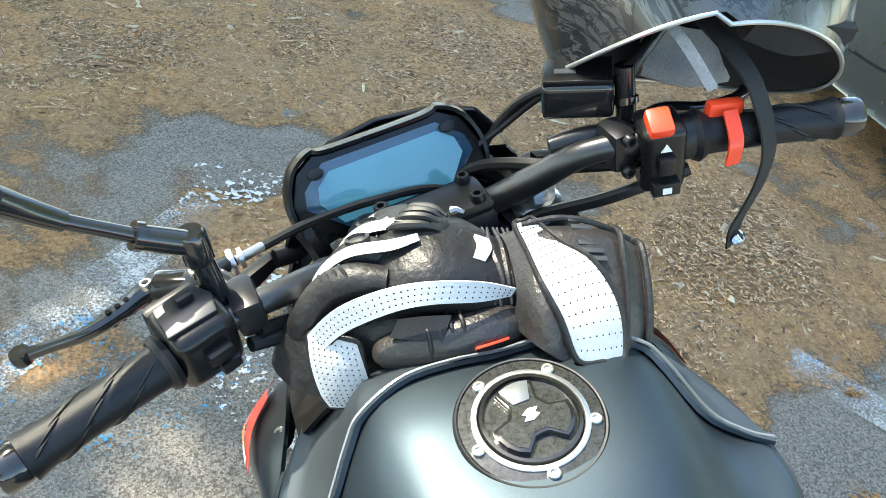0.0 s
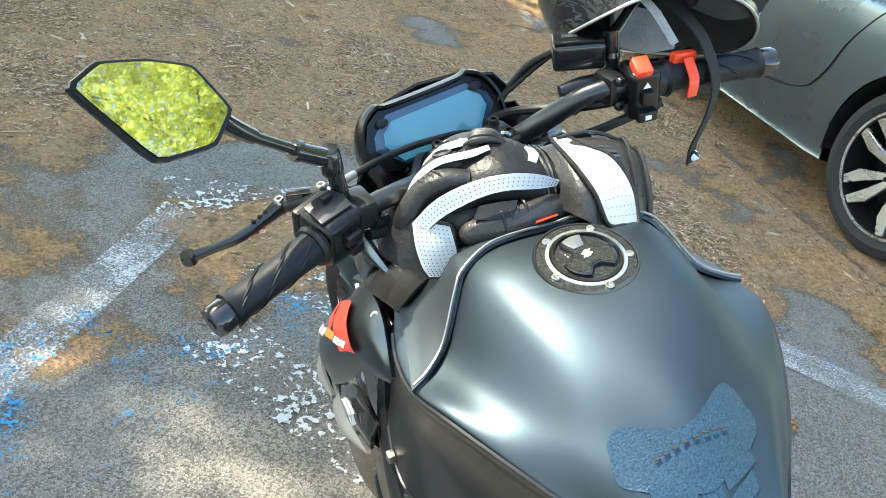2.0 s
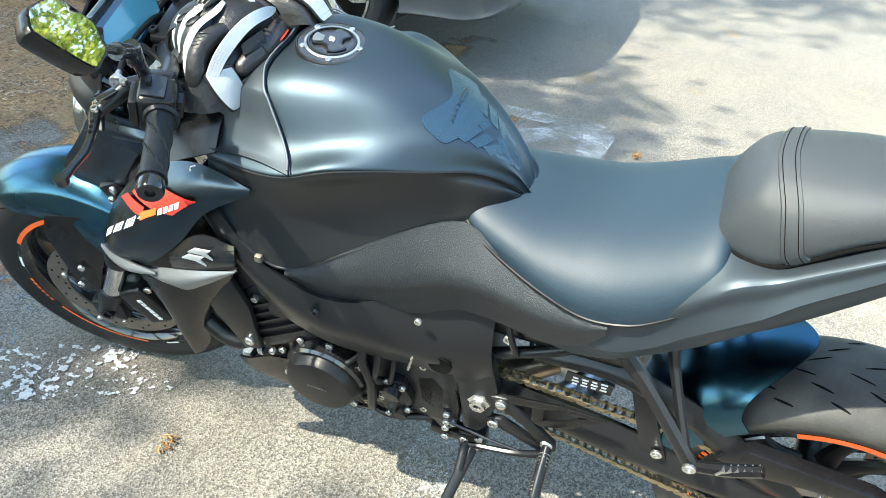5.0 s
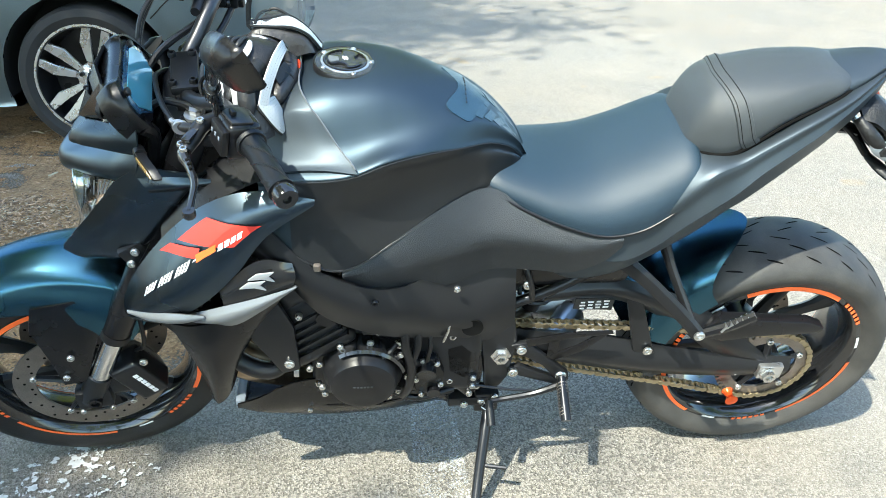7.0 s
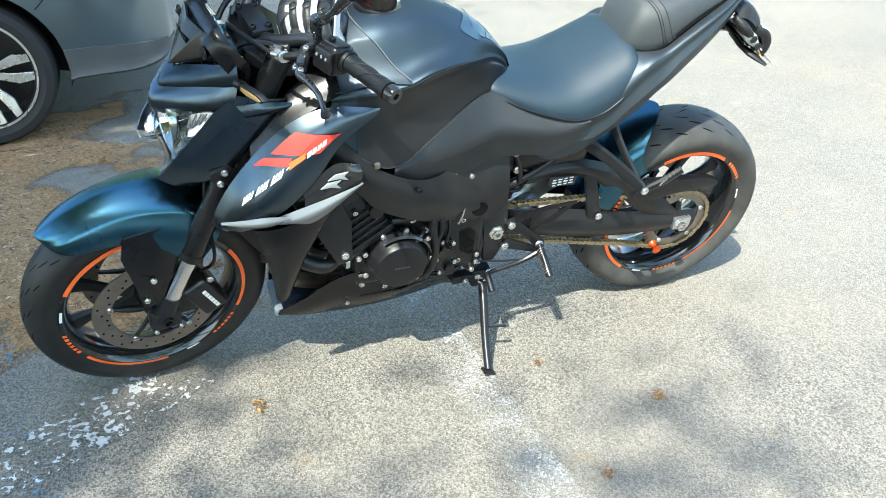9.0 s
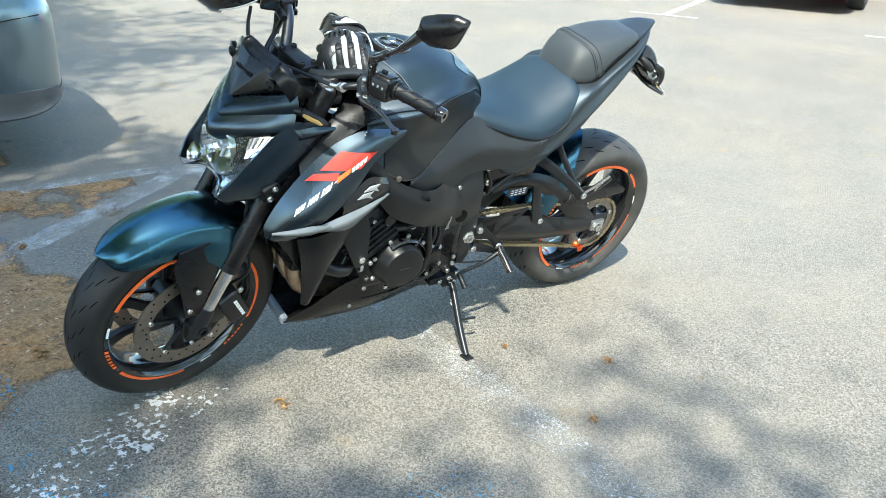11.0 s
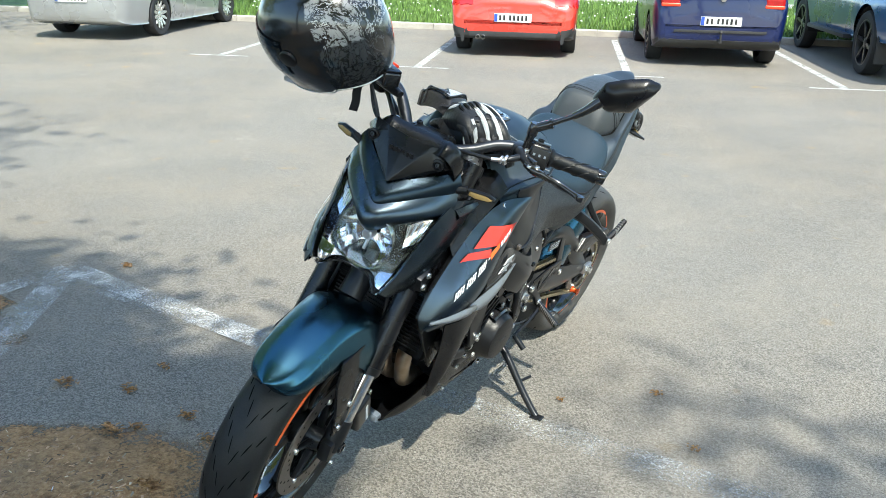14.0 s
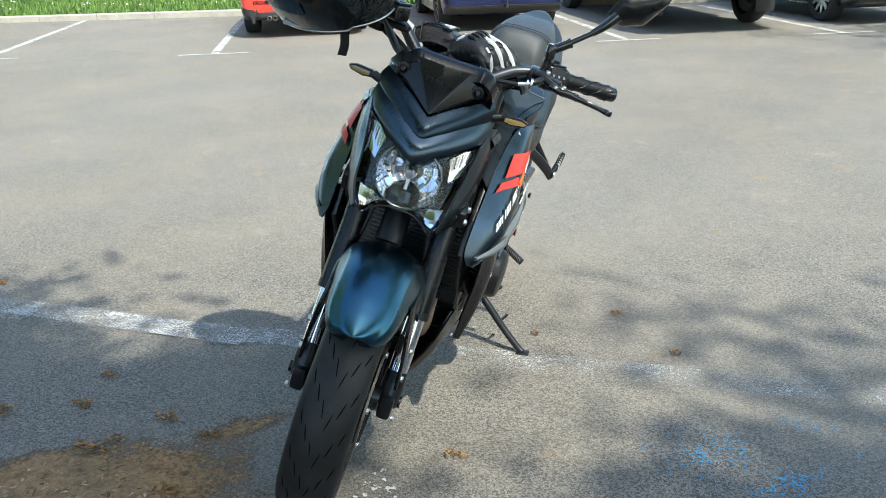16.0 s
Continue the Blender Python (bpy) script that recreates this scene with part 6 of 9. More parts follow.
# ---- frame ----
for s in (-1, 1):
    rows = [[(s * x, y, z) for x, y, z in r] for r in (
        ((0.150, 1.10, 0.86), (0.165, 1.10, 0.82), (0.150, 1.10, 0.76)),
        ((0.192, 1.02, 0.80), (0.206, 1.02, 0.75), (0.192, 1.01, 0.69)),
        ((0.212, 0.95, 0.735), (0.224, 0.95, 0.69), (0.208, 0.945, 0.615)),
        ((0.216, 0.86, 0.690), (0.230, 0.86, 0.64), (0.212, 0.86, 0.570)),
        ((0.188, 0.78, 0.672), (0.210, 0.78, 0.61), (0.190, 0.78, 0.530)),
        ((0.132, 0.705, 0.690), (0.178, 0.705, 0.575), (0.164, 0.70, 0.502)),
        ((0.104, 0.64, 0.705), (0.160, 0.64, 0.570), (0.150, 0.635, 0.475)),
        ((0.090, 0.575, 0.712), (0.142, 0.570, 0.590), (0.134, 0.560, 0.455)))]
    sp = part("frame_spar", surf(rows, 34, 14, 0.02), M_FRAME, bike, "black twin spar frame beam", sharp=60)
    pv = part("pivot_plate", plate([(s * 0.120, 0.640, 0.52), (s * 0.114, 0.566, 0.54), (s * 0.112, 0.550, 0.45), (s * 0.116, 0.562, 0.345), (s * 0.118, 0.580, 0.312), (s * 0.120, 0.612, 0.318), (s * 0.121, 0.620, 0.40), (s * 0.121, 0.630, 0.47)], s * 0.026, 0.008), M_FRAME, sp, "black frame pivot plate", sharp=30)
    # dark disc instead of an opening, coloured like the shade inside
    part("frame_hole", lathe([(0.0215, 0), (0.0215, s * 0.004), (0.017, s * 0.003), (0.0003, s * 0.001)], 24, "X", (s * 0.163, 0.654, 0.527)), M_GROOVE, pv)
    part("pivot_nut", lathe([(0.022, 0), (0.022, s * 0.005), (0.0155, s * 0.006), (0.0155, s * 0.016), (0.008, s * 0.016), (0.007, s * 0.006), (0.0003, s * 0.006)], 6, "X", (s * 0.141, 0.584, 0.417)), M_STEEL, pv, "steel pivot nut")
    for q in ((0.168, 0.692, 0.640), (0.229, 0.848, 0.668), (0.132, 0.600, 0.69)):
        bolt(sp, (s * q[0], q[1], q[2]), 0.007, (s, 0, 0), material=M_FRAME if q[1] == 0.848 else None)
    part("spar_tab", box((s * 0.214, 0.948, 0.742), (0.010, 0.013, 0.014), 0.003), M_DISC, sp)
    # subframe
    part("subframe_tube", tube([(s * 0.11, 0.60, 0.68), (s * 0.105, 0.45, 0.665), (s * 0.10, 0.30, 0.74), (s * 0.07, 0.10, 0.90)], 0.014, 10, 16), M_FRAME, bike)
    part("lower_subframe_tube", tube([(s * 0.112, 0.575, 0.535), (s * 0.108, 0.47, 0.585), (s * 0.10, 0.36, 0.66)], 0.011, 10, 10), M_FRAME, bike)
    # passenger footrest bracket
    br = part("pillion_footrest_bracket", join(tube([(s * 0.118, 0.372, 0.668), (s * 0.160, 0.310, 0.632), (s * 0.204, 0.245, 0.582), (s * 0.224, 0.212, 0.550)], [0.013, 0.011, 0.011, 0.010], 8, 12, flat=1.6), tube([(s * 0.112, 0.300, 0.735), (s * 0.150, 0.275, 0.668), (s * 0.216, 0.228, 0.570)], [0.011, 0.008, 0.008], 8, 10, flat=1.4)), M_FRAME, bike, "black pillion footrest bracket")
    part("pillion_footrest", tube([(s * 0.224, 0.212, 0.556), (s * 0.232, 0.165, 0.585), (s * 0.236, 0.122, 0.616)], [0.010, 0.011, 0.010], 8, 8), M_PLASTIC, br, "folded pillion footrest")
    part("footrest_teeth", join(*[box((s * 0.235, 0.176 - 0.009 * k, 0.584 + 0.0058 * k), (0.012, 0.004, 0.018), 0, rot=Matrix.Rotation(radians(30), 3, "X")) for k in range(6)]), M_SILVER, br)
    bolt(br, (s * 0.232, 0.218, 0.560), 0.011, (s, 0, 0))
    # rider footrest
    fr = part("rider_footrest_bracket", join(plate([(s * 0.130, 0.565, 0.445), (s * 0.130, 0.530, 0.452), (s * 0.134, 0.475, 0.400), (s * 0.138, 0.432, 0.362), (s * 0.138, 0.428, 0.338), (s * 0.138, 0.452, 0.334), (s * 0.134, 0.492, 0.384), (s * 0.130, 0.536, 0.412)], s * 0.013, 0.004), plate([(s * 0.130, 0.570, 0.374), (s * 0.130, 0.538, 0.380), (s * 0.136, 0.470, 0.350), (s * 0.138, 0.440, 0.330), (s * 0.138, 0.462, 0.326), (s * 0.130, 0.545, 0.350)], s * 0.013, 0.004)), M_FRAME, bike, "black footrest bracket")
    part("footrest", tube([(s * 0.145, 0.445, 0.350), (s * 0.19, 0.445, 0.327), (s * 0.233, 0.444, 0.303)], [0.010, 0.0115, 0.0115], 10), M_FRAME, fr, "knurled black footrest")
    part("footrest_knurl", join(*[lathe([(0.0125, 0.0), (0.0134, 0.0015), (0.0125, 0.003)], 12, "X", (s * (0.166 + 0.0060 * k), 0.4448, 0.3385 - 0.0032 * k)) for k in range(11)]), M_DISC, fr)
    part("footrest_pivot", lathe([(0.0003, 0.0), (0.013, 0.0), (0.014, s * 0.008), (0.010, s * 0.014), (0.0003, s * 0.014)], 18, "X", (s * 0.140, 0.447, 0.352)), M_STEEL, fr, "steel footrest pivot")
    part("heel_guard", join(plate([(s * 0.138, 0.536, 0.462), (s * 0.140, 0.440, 0.482), (s * 0.142, 0.356, 0.486), (s * 0.142, 0.352, 0.478), (s * 0.140, 0.440, 0.466), (s * 0.138, 0.528, 0.440)], s * 0.006, 0.002), plate([(s * 0.142, 0.356, 0.484), (s * 0.141, 0.414, 0.424), (s * 0.138, 0.476, 0.394), (s * 0.138, 0.486, 0.410), (s * 0.140, 0.426, 0.440), (s * 0.141, 0.386, 0.474)], s * 0.006, 0.002), plate([(s * 0.139, 0.486, 0.466), (s * 0.139, 0.462, 0.470), (s * 0.139, 0.462, 0.404), (s * 0.139, 0.484, 0.396)], s * 0.005, 0.002)), M_PLASTIC, fr, "slotted heel guard")
    bolt(fr, (s * 0.143, 0.542, 0.434), 0.011, (s, 0, 0), h=0.008)
    bolt(fr, (s * 0.143, 0.553, 0.364), 0.011, (s, 0, 0), h=0.008)

# ---- swingarm, chain, hugger ----
for s in (-1, 1):
    sa = part("swingarm", surf([[(s * 0.105, 0.59, 0.465), (s * 0.112, 0.59, 0.43), (s * 0.105, 0.59, 0.385)], [(s * 0.108, 0.50, 0.450), (s * 0.124, 0.50, 0.405), (s * 0.108, 0.50, 0.365)], [(s * 0.106, 0.35, 0.425), (s * 0.126, 0.35, 0.370), (s * 0.106, 0.35, 0.325)], [(s * 0.104, 0.20, 0.385), (s * 0.122, 0.20, 0.335), (s * 0.104, 0.20, 0.295)], [(s * 0.104, 0.08, 0.36), (s * 0.118, 0.08, 0.32), (s * 0.104, 0.08, 0.282)], [(s * 0.108, -0.095, 0.345), (s * 0.118, -0.095, 0.312), (s * 0.108, -0.095, 0.280)]], 24, 10, 0.014), M_FRAME, bike, "black swingarm", sharp=60)
    part("swingarm_brace", surf([[(s * 0.10, 0.50, 0.575), (s * 0.114, 0.50, 0.555), (s * 0.10, 0.50, 0.530)], [(s * 0.10, 0.36, 0.592), (s * 0.118, 0.36, 0.568), (s * 0.10, 0.36, 0.535)], [(s * 0.102, 0.22, 0.545), (s * 0.120, 0.22, 0.510), (s * 0.102, 0.22, 0.465)], [(s * 0.104, 0.10, 0.465), (s * 0.120, 0.10, 0.420), (s * 0.104, 0.10, 0.365)], [(s * 0.104, -0.03, 0.350), (s * 0.112, -0.03, 0.335), (s * 0.104, -0.03, 0.31)]], 18, 8, 0.014), M_FRAME, sa, sharp=60)
    part("brace_web", plate([(s * 0.104, 0.330, 0.55), (s * 0.104, 0.290, 0.53), (s * 0.106, 0.235, 0.375), (s * 0.106, 0.285, 0.385)], s * 0.010, 0.003), M_FRAME, sa)
    ax = part("axle_block", box((s * 0.116, RY - 0.008, 0.311), (0.022, 0.058, 0.040), 0.005), M_SILVER, sa, "silver chain adjuster block")
    part("axle_nut", lathe([(0.020, 0), (0.020, s * 0.004), (0.016, s * 0.005), (0.016, s * 0.016), (0.009, s * 0.016), (0.008, s * 0.008), (0.0003, s * 0.008)], 6, "X", (s * 0.127, RY, 0.311)), M_STEEL, ax)
    part("stand_bobbin", lathe([(0.014, 0), (0.010, s * 0.006), (0.008, s * 0.016), (0.012, s * 0.024), (0.015, s * 0.028), (0.0003, s * 0.030)], 20, "X", (s * 0.118, 0.030, 0.240)), M_ORANGE_AN, sa, "orange anodised paddock stand bobbin")
    bolt(sa, (s * 0.119, 0.255, 0.392), 0.011, (s, 0, 0))
lab = part("warning_label", box((-0.1195, 0.400, 0.540), (0.002, 0.082, 0.030), 0, rot=Matrix.Rotation(radians(4), 3, "X")), M_LABEL, bike, "black warning label with pale bars")
for i in range(4):
    for j in range(3):
        part("label_bar", box((-0.1208, 0.400 - 0.026 + 0.0165 * i, 0.532 + 0.0085 * j - 0.001 * i), (0.001, 0.012 - 0.003 * ((i + j) % 2), 0.004)), M_WHITE, lab)
part("chain_guard", plate([(-0.128, 0.165, 0.446), (-0.128, 0.120, 0.492), (-0.132, -0.085, 0.478), (-0.134, -0.118, 0.464), (-0.134, -0.118, 0.448), (-0.132, 0.02, 0.440), (-0.128, 0.10, 0.424)], 0.028, 0.004), M_PLASTIC, bike, "black plastic chain guard", sharp=30)
def hugger_row(a):
    row = []
    for x, r, q in ((0, 0.372, 0.0), (0.055, 0.366, 0.25), (0.095, 0.345, 0.7), (0.112, 0.315, 0.95), (0.112, 0.27, 1.0)):
        t = radians(a - q * (a - 22) * 0.42)
        row.append((x, RY + r * math.cos(t), 0.311 + r * math.sin(t)))
    return full(row)


part("rear_hugger", surf([hugger_row(a) for a in (18, 32, 46, 58, 68, 73)], 24, 33, 0.004), M_GUARD, bike, "satin black rear wheel hugger", sharp=40)
part("undertail", loft_half([(0.32, [(0, 0.70), (0.07, 0.695), (0.10, 0.68)]), (0.22, [(0, 0.74), (0.07, 0.735), (0.095, 0.745)]), (0.12, [(0, 0.80), (0.055, 0.80), (0.075, 0.83)]), (0.0, [(0, 0.90), (0.03, 0.90), (0.045, 0.92)])], 12, 15, 0.004), M_PLASTIC, bike)

# sprocket and chain
SR = 0.106
teeth = []
for k in range(44):
    a = 2 * math.pi * k / 44
    for r, da in ((SR - 0.006, -0.045), (SR + 0.004, -0.02), (SR + 0.004, 0.02), (SR - 0.006, 0.045)):
        teeth.append((r, a + da))
bm = bmesh.new()
for x in (-0.103, -0.097):
    pass
outer = [bm.verts.new((-0.103, RY + r * math.cos(a), 0.311 + r * math.sin(a))) for r, a in teeth]
inner = [bm.verts.new((-0.103, RY + 0.075 * math.cos(a), 0.311 + 0.075 * math.sin(a))) for r, a in teeth]
for i in range(len(outer)):
    j = (i + 1) % len(outer)
    bm.faces.new((outer[i], outer[j], inner[j], inner[i]))
bmesh.ops.recalc_face_normals(bm, faces=bm.faces)
bmesh.ops.solidify(bm, geom=bm.faces[:], thickness=0.006)
spk = part("rear_sprocket", bm, M_DISC, bike, "steel rear sprocket", sharp=30)
for k in range(5):
    a = 2 * math.pi * k / 5 + 0.2
    u = Vector((0, math.cos(a), math.sin(a)))
    part("sprocket_arm", tube([Vector((-0.098, RY, 0.311)) + u * 0.03, Vector((-0.098, RY, 0.311)) + u * 0.08], [0.012, 0.009], 6), M_FRAME, spk)
    bolt(spk, Vector((-0.104, RY, 0.311)) + u * 0.082, 0.008)
path = [Vector((-0.100, 0.60, 0.475)), Vector((-0.100, 0.30, 0.452)), Vector((-0.100, RY + 0.02, 0.311 + SR))]
for k in range(9):
    a = radians(82 + k * (196 / 8))
    path.append(Vector((-0.100, RY + SR * math.cos(a), 0.311 + SR * math.sin(a))))
path += [Vector((-0.100, 0.20, 0.268)), Vector((-0.100, 0.44, 0.328)), Vector((-0.100, 0.60, 0.372))]
fine = [path[0]]
dense = []
for a, b in zip(path[:-1], path[1:]):
    n = max(2, int((b - a).length / 0.002))
    dense += [a.lerp(b, i / n) for i in range(n)]
pts, last = [dense[0]], dense[0]
for q in dense:
    if (q - last).length >= 0.0159:
        pts.append(q)
        last = q


def link_mesh(name, wd):
    outl = []
    for c, s0 in ((0.00795, -90), (-0.00795, 90)):
        for i in range(6):
            a = radians(s0 + 180 * i / 5)
            outl.append((0, c + 0.0068 * math.cos(a), 0.0068 * math.sin(a)))
    neck = outl[:6] + [(0, 0, 0.0045)] + outl[6:] + [(0, 0, -0.0045)]
    b1 = plate([(-wd, y, z) for _, y, z in neck], 0.0018, 0)
    b2 = plate([(wd - 0.0018, y, z) for _, y, z in neck], 0.0018, 0)
    rl = rod((-wd, 0.00795, 0), (wd, 0.00795, 0), 0.0035, 8)
    bm_ = join(b1, b2, rl)
    bmesh.ops.recalc_face_normals(bm_, faces=bm_.faces)
    me_ = bpy.data.meshes.new(name)
    bm_.to_mesh(me_)
    bm_.free()
    me_.materials.append(M_GOLD)
    return me_


chain = new("chain")
chain.parent = bike
tagged(chain, "brass coloured drive chain")
lm = (link_mesh("chain_link", 0.0095), link_mesh("chain_link", 0.0075))
for k, (a, b) in enumerate(zip(pts[:-1], pts[1:])):
    o = new("chain_link", lm[k % 2])
    o.parent = chain
    d = b - a
    o.matrix_basis = Matrix.Translation((a + b) / 2) @ Matrix.Rotation(math.atan2(d.z, d.y), 4, "X")

# ---- shrouds ----
SHROUD = [[(-0.2035, 0.945, 0.884), (-0.2045, 0.945, 0.880), (-0.205, 0.946, 0.876), (-0.205, 0.947, 0.872)],
          [(-0.181, 1.045, 0.885), (-0.205, 1.038, 0.868), (-0.216, 1.032, 0.842), (-0.217, 1.028, 0.816)],
          [(-0.174, 1.125, 0.856), (-0.212, 1.110, 0.825), (-0.228, 1.096, 0.785), (-0.226, 1.082, 0.745)],
          [(-0.172, 1.195, 0.798), (-0.218, 1.175, 0.766), (-0.238, 1.160, 0.728), (-0.233, 1.140, 0.685)],
          [(-0.170, 1.262, 0.715), (-0.214, 1.238, 0.702), (-0.234, 1.222, 0.676), (-0.226, 1.200, 0.637)],
          [(-0.170, 1.302, 0.642), (-0.200, 1.284, 0.636), (-0.210, 1.268, 0.622), (-0.203, 1.245, 0.602)],
          [(-0.182, 1.306, 0.610), (-0.190, 1.298, 0.608), (-0.194, 1.288, 0.603), (-0.193, 1.275, 0.597)]]
SR_ROWS = [spl(r, 13) for r in SHROUD]
SR_COLS = [spl([r[j] for r in SR_ROWS], 49) for j in range(13)]


def on_shroud(u, v, push):
    """u along from the rear tip (0) to the front (1), v from the upper edge to the lower."""
    a, b = u * 48, v * 12
    i, j = min(int(a), 47), min(int(b), 11)
    f, g_ = a - i, b - j
    P = lambda q, w: SR_COLS[w][q]
    p = P(i, j).lerp(P(i + 1, j), f).lerp(P(i, j + 1).lerp(P(i + 1, j + 1), f), g_)
    n = (P(i + 1, j) - P(i, j)).cross(P(i, j + 1) - P(i, j)).normalized()
    if n.x > 0:
        n = -n
    return p + n * push


def decal(quads, push=0.0065):
    """Thin film pieces on the shroud, each given by four corners in u, v."""
    out = []
    for q in quads:
        rows = []
        for i in range(5):
            a = Vector(q[0]).lerp(Vector(q[3]), i / 4)
            b = Vector(q[1]).lerp(Vector(q[2]), i / 4)
            rows.append([on_shroud(*a.lerp(b, j / 6), push) for j in range(7)])
        out.append(grid(rows))
    return join(*out)


def shroud_side(side):
    mx = (lambda b: mirrored(b)) if side > 0 else (lambda b: b)
    bm = grid([[SR_COLS[j][i] for j in range(13)] for i in range(49)])
    bmesh.ops.recalc_face_normals(bm, faces=bm.faces)
    bmesh.ops.solidify(bm, geom=bm.faces[:], thickness=0.005)
    root = part("radiator_shroud", mx(bm), M_MATTE, bike, "satin black shroud with red and white decals", sharp=60)
    part("red_decal", mx(decal([((0.475, 0.15), (0.344, 0.15), (0.256, 0.40), (0.375, 0.42)), ((0.375, 0.42), (0.256, 0.40), (0.169, 0.65), (0.290, 0.63))])), M_RED, root, "red decal panel")
    part("red_stripe", mx(decal([((0.556, 0.10), (0.506, 0.125), (0.406, 0.375), (0.43, 0.45))])), M_RED, root, "red decal stripe")
    part("white_lettering", mx(decal([((0.700 - 0.078 * k - 0.016 * j, 0.392 + 0.03 * k + 0.006 * j), (0.668 - 0.078 * k - 0.016 * j, 0.318 + 0.03 * k + 0.006 * j), (0.657 - 0.078 * k - 0.016 * j, 0.322 + 0.03 * k + 0.006 * j), (0.689 - 0.078 * k - 0.016 * j, 0.396 + 0.03 * k + 0.006 * j)) for k in range(3) for j in range(4)] + [((0.452, 0.440), (0.446, 0.425), (0.430, 0.432), (0.436, 0.447))])), M_WHITE, root, "white lettering bars")
    part("orange_lettering", mx(decal([((0.438, 0.475), (0.428, 0.40), (0.344, 0.45), (0.356, 0.51))], 0.008)), M_ORANGE, root, "orange lettering bar")
    part("small_lettering", mx(decal([((0.350 - 0.027 * k, 0.530 + 0.018 * k), (0.337 - 0.027 * k, 0.475 + 0.014 * k), (0.316 - 0.027 * k, 0.486 + 0.014 * k), (0.329 - 0.027 * k, 0.543 + 0.018 * k)) for k in range(4)], 0.008)), M_WHITE, root, "small white lettering bars")
    bolt(root, Vector((side * 0.184, 1.052, 0.873)), 0.008, (side * 0.7, 0, 0.7))
    wing = surf([[(-0.234, 0.984, 0.716), (-0.235, 0.985, 0.714), (-0.234, 0.986, 0.711)], [(-0.236, 1.06, 0.690), (-0.246, 1.055, 0.678), (-0.238, 1.05, 0.660)], [(-0.232, 1.12, 0.668), (-0.246, 1.11, 0.650), (-0.236, 1.10, 0.625)], [(-0.222, 1.17, 0.645), (-0.236, 1.16, 0.634), (-0.226, 1.145, 0.622)], [(-0.212, 1.205, 0.628), (-0.216, 1.205, 0.625), (-0.213, 1.20, 0.620)]], 22, 9, 0.006)
    part("grey_wing", mx(wing), M_GREYWING, root, "satin grey winglet", sharp=60)
    wing2 = surf([[(-0.238, 1.150, 0.652), (-0.240, 1.150, 0.648), (-0.236, 1.150, 0.644)], [(-0.238, 1.20, 0.660), (-0.246, 1.20, 0.645), (-0.232, 1.195, 0.628)], [(-0.222, 1.25, 0.648), (-0.230, 1.248, 0.636), (-0.218, 1.245, 0.622)], [(-0.198, 1.295, 0.632), (-0.202, 1.294, 0.628), (-0.196, 1.292, 0.622)]], 14, 8, 0.006)
    part("grey_wing_tip", mx(wing2), M_GREYWING, root, sharp=60)
    badge = surf([[(-0.216, 0.99, 0.755), (-0.228, 0.985, 0.735), (-0.228, 0.99, 0.712)], [(-0.222, 1.05, 0.765), (-0.235, 1.05, 0.728), (-0.234, 1.06, 0.690)], [(-0.226, 1.12, 0.705), (-0.232, 1.115, 0.690), (-0.230, 1.115, 0.668)]], 14, 10, 0.005)
    bd = part("badge_panel", mx(badge), M_GLOSS, root, "gloss black badge panel")
    em = []
    for y0, z0 in ((1.036, 0.742), (1.052, 0.722)):
        em.append(plate([(-0.2385, y0 + 0.030, z0 - 0.006), (-0.2385, y0 + 0.014, z0 + 0.008), (-0.2385, y0 - 0.016, z0 + 0.012), (-0.2385, y0 - 0.006, z0 + 0.002), (-0.2385, y0 - 0.016, z0 - 0.010), (-0.2385, y0 + 0.004, z0 - 0.004)], 0.003, 0.0005))
    part("emblem", mx(join(*em)), M_EMBLEM, bd, "plain silver emblem")
    low = surf([[(-0.205, 1.225, 0.600), (-0.222, 1.17, 0.610), (-0.222, 1.08, 0.640), (-0.214, 0.995, 0.70)], [(-0.200, 1.205, 0.52), (-0.224, 1.16, 0.53), (-0.216, 1.10, 0.55), (-0.198, 1.05, 0.60)], [(-0.190, 1.190, 0.44), (-0.214, 1.16, 0.44), (-0.204, 1.125, 0.46), (-0.185, 1.10, 0.50)], [(-0.182, 1.180, 0.352), (-0.194, 1.168, 0.350), (-0.188, 1.150, 0.362), (-0.178, 1.135, 0.385)]], 16, 14, 0.005)
    part("lower_shroud", mx(low), M_PLASTIC, root, "black plastic radiator side cover", sharp=60)
    part("inner_panel", mx(plate([(-0.165, 1.13, 0.86), (-0.165, 1.26, 0.70), (-0.165, 1.29, 0.62), (-0.165, 1.16, 0.42), (-0.165, 1.05, 0.60), (-0.165, 1.03, 0.84)], 0.012, 0.003)), M_PLASTIC, root)


shroud_side(-1)
shroud_side(1)

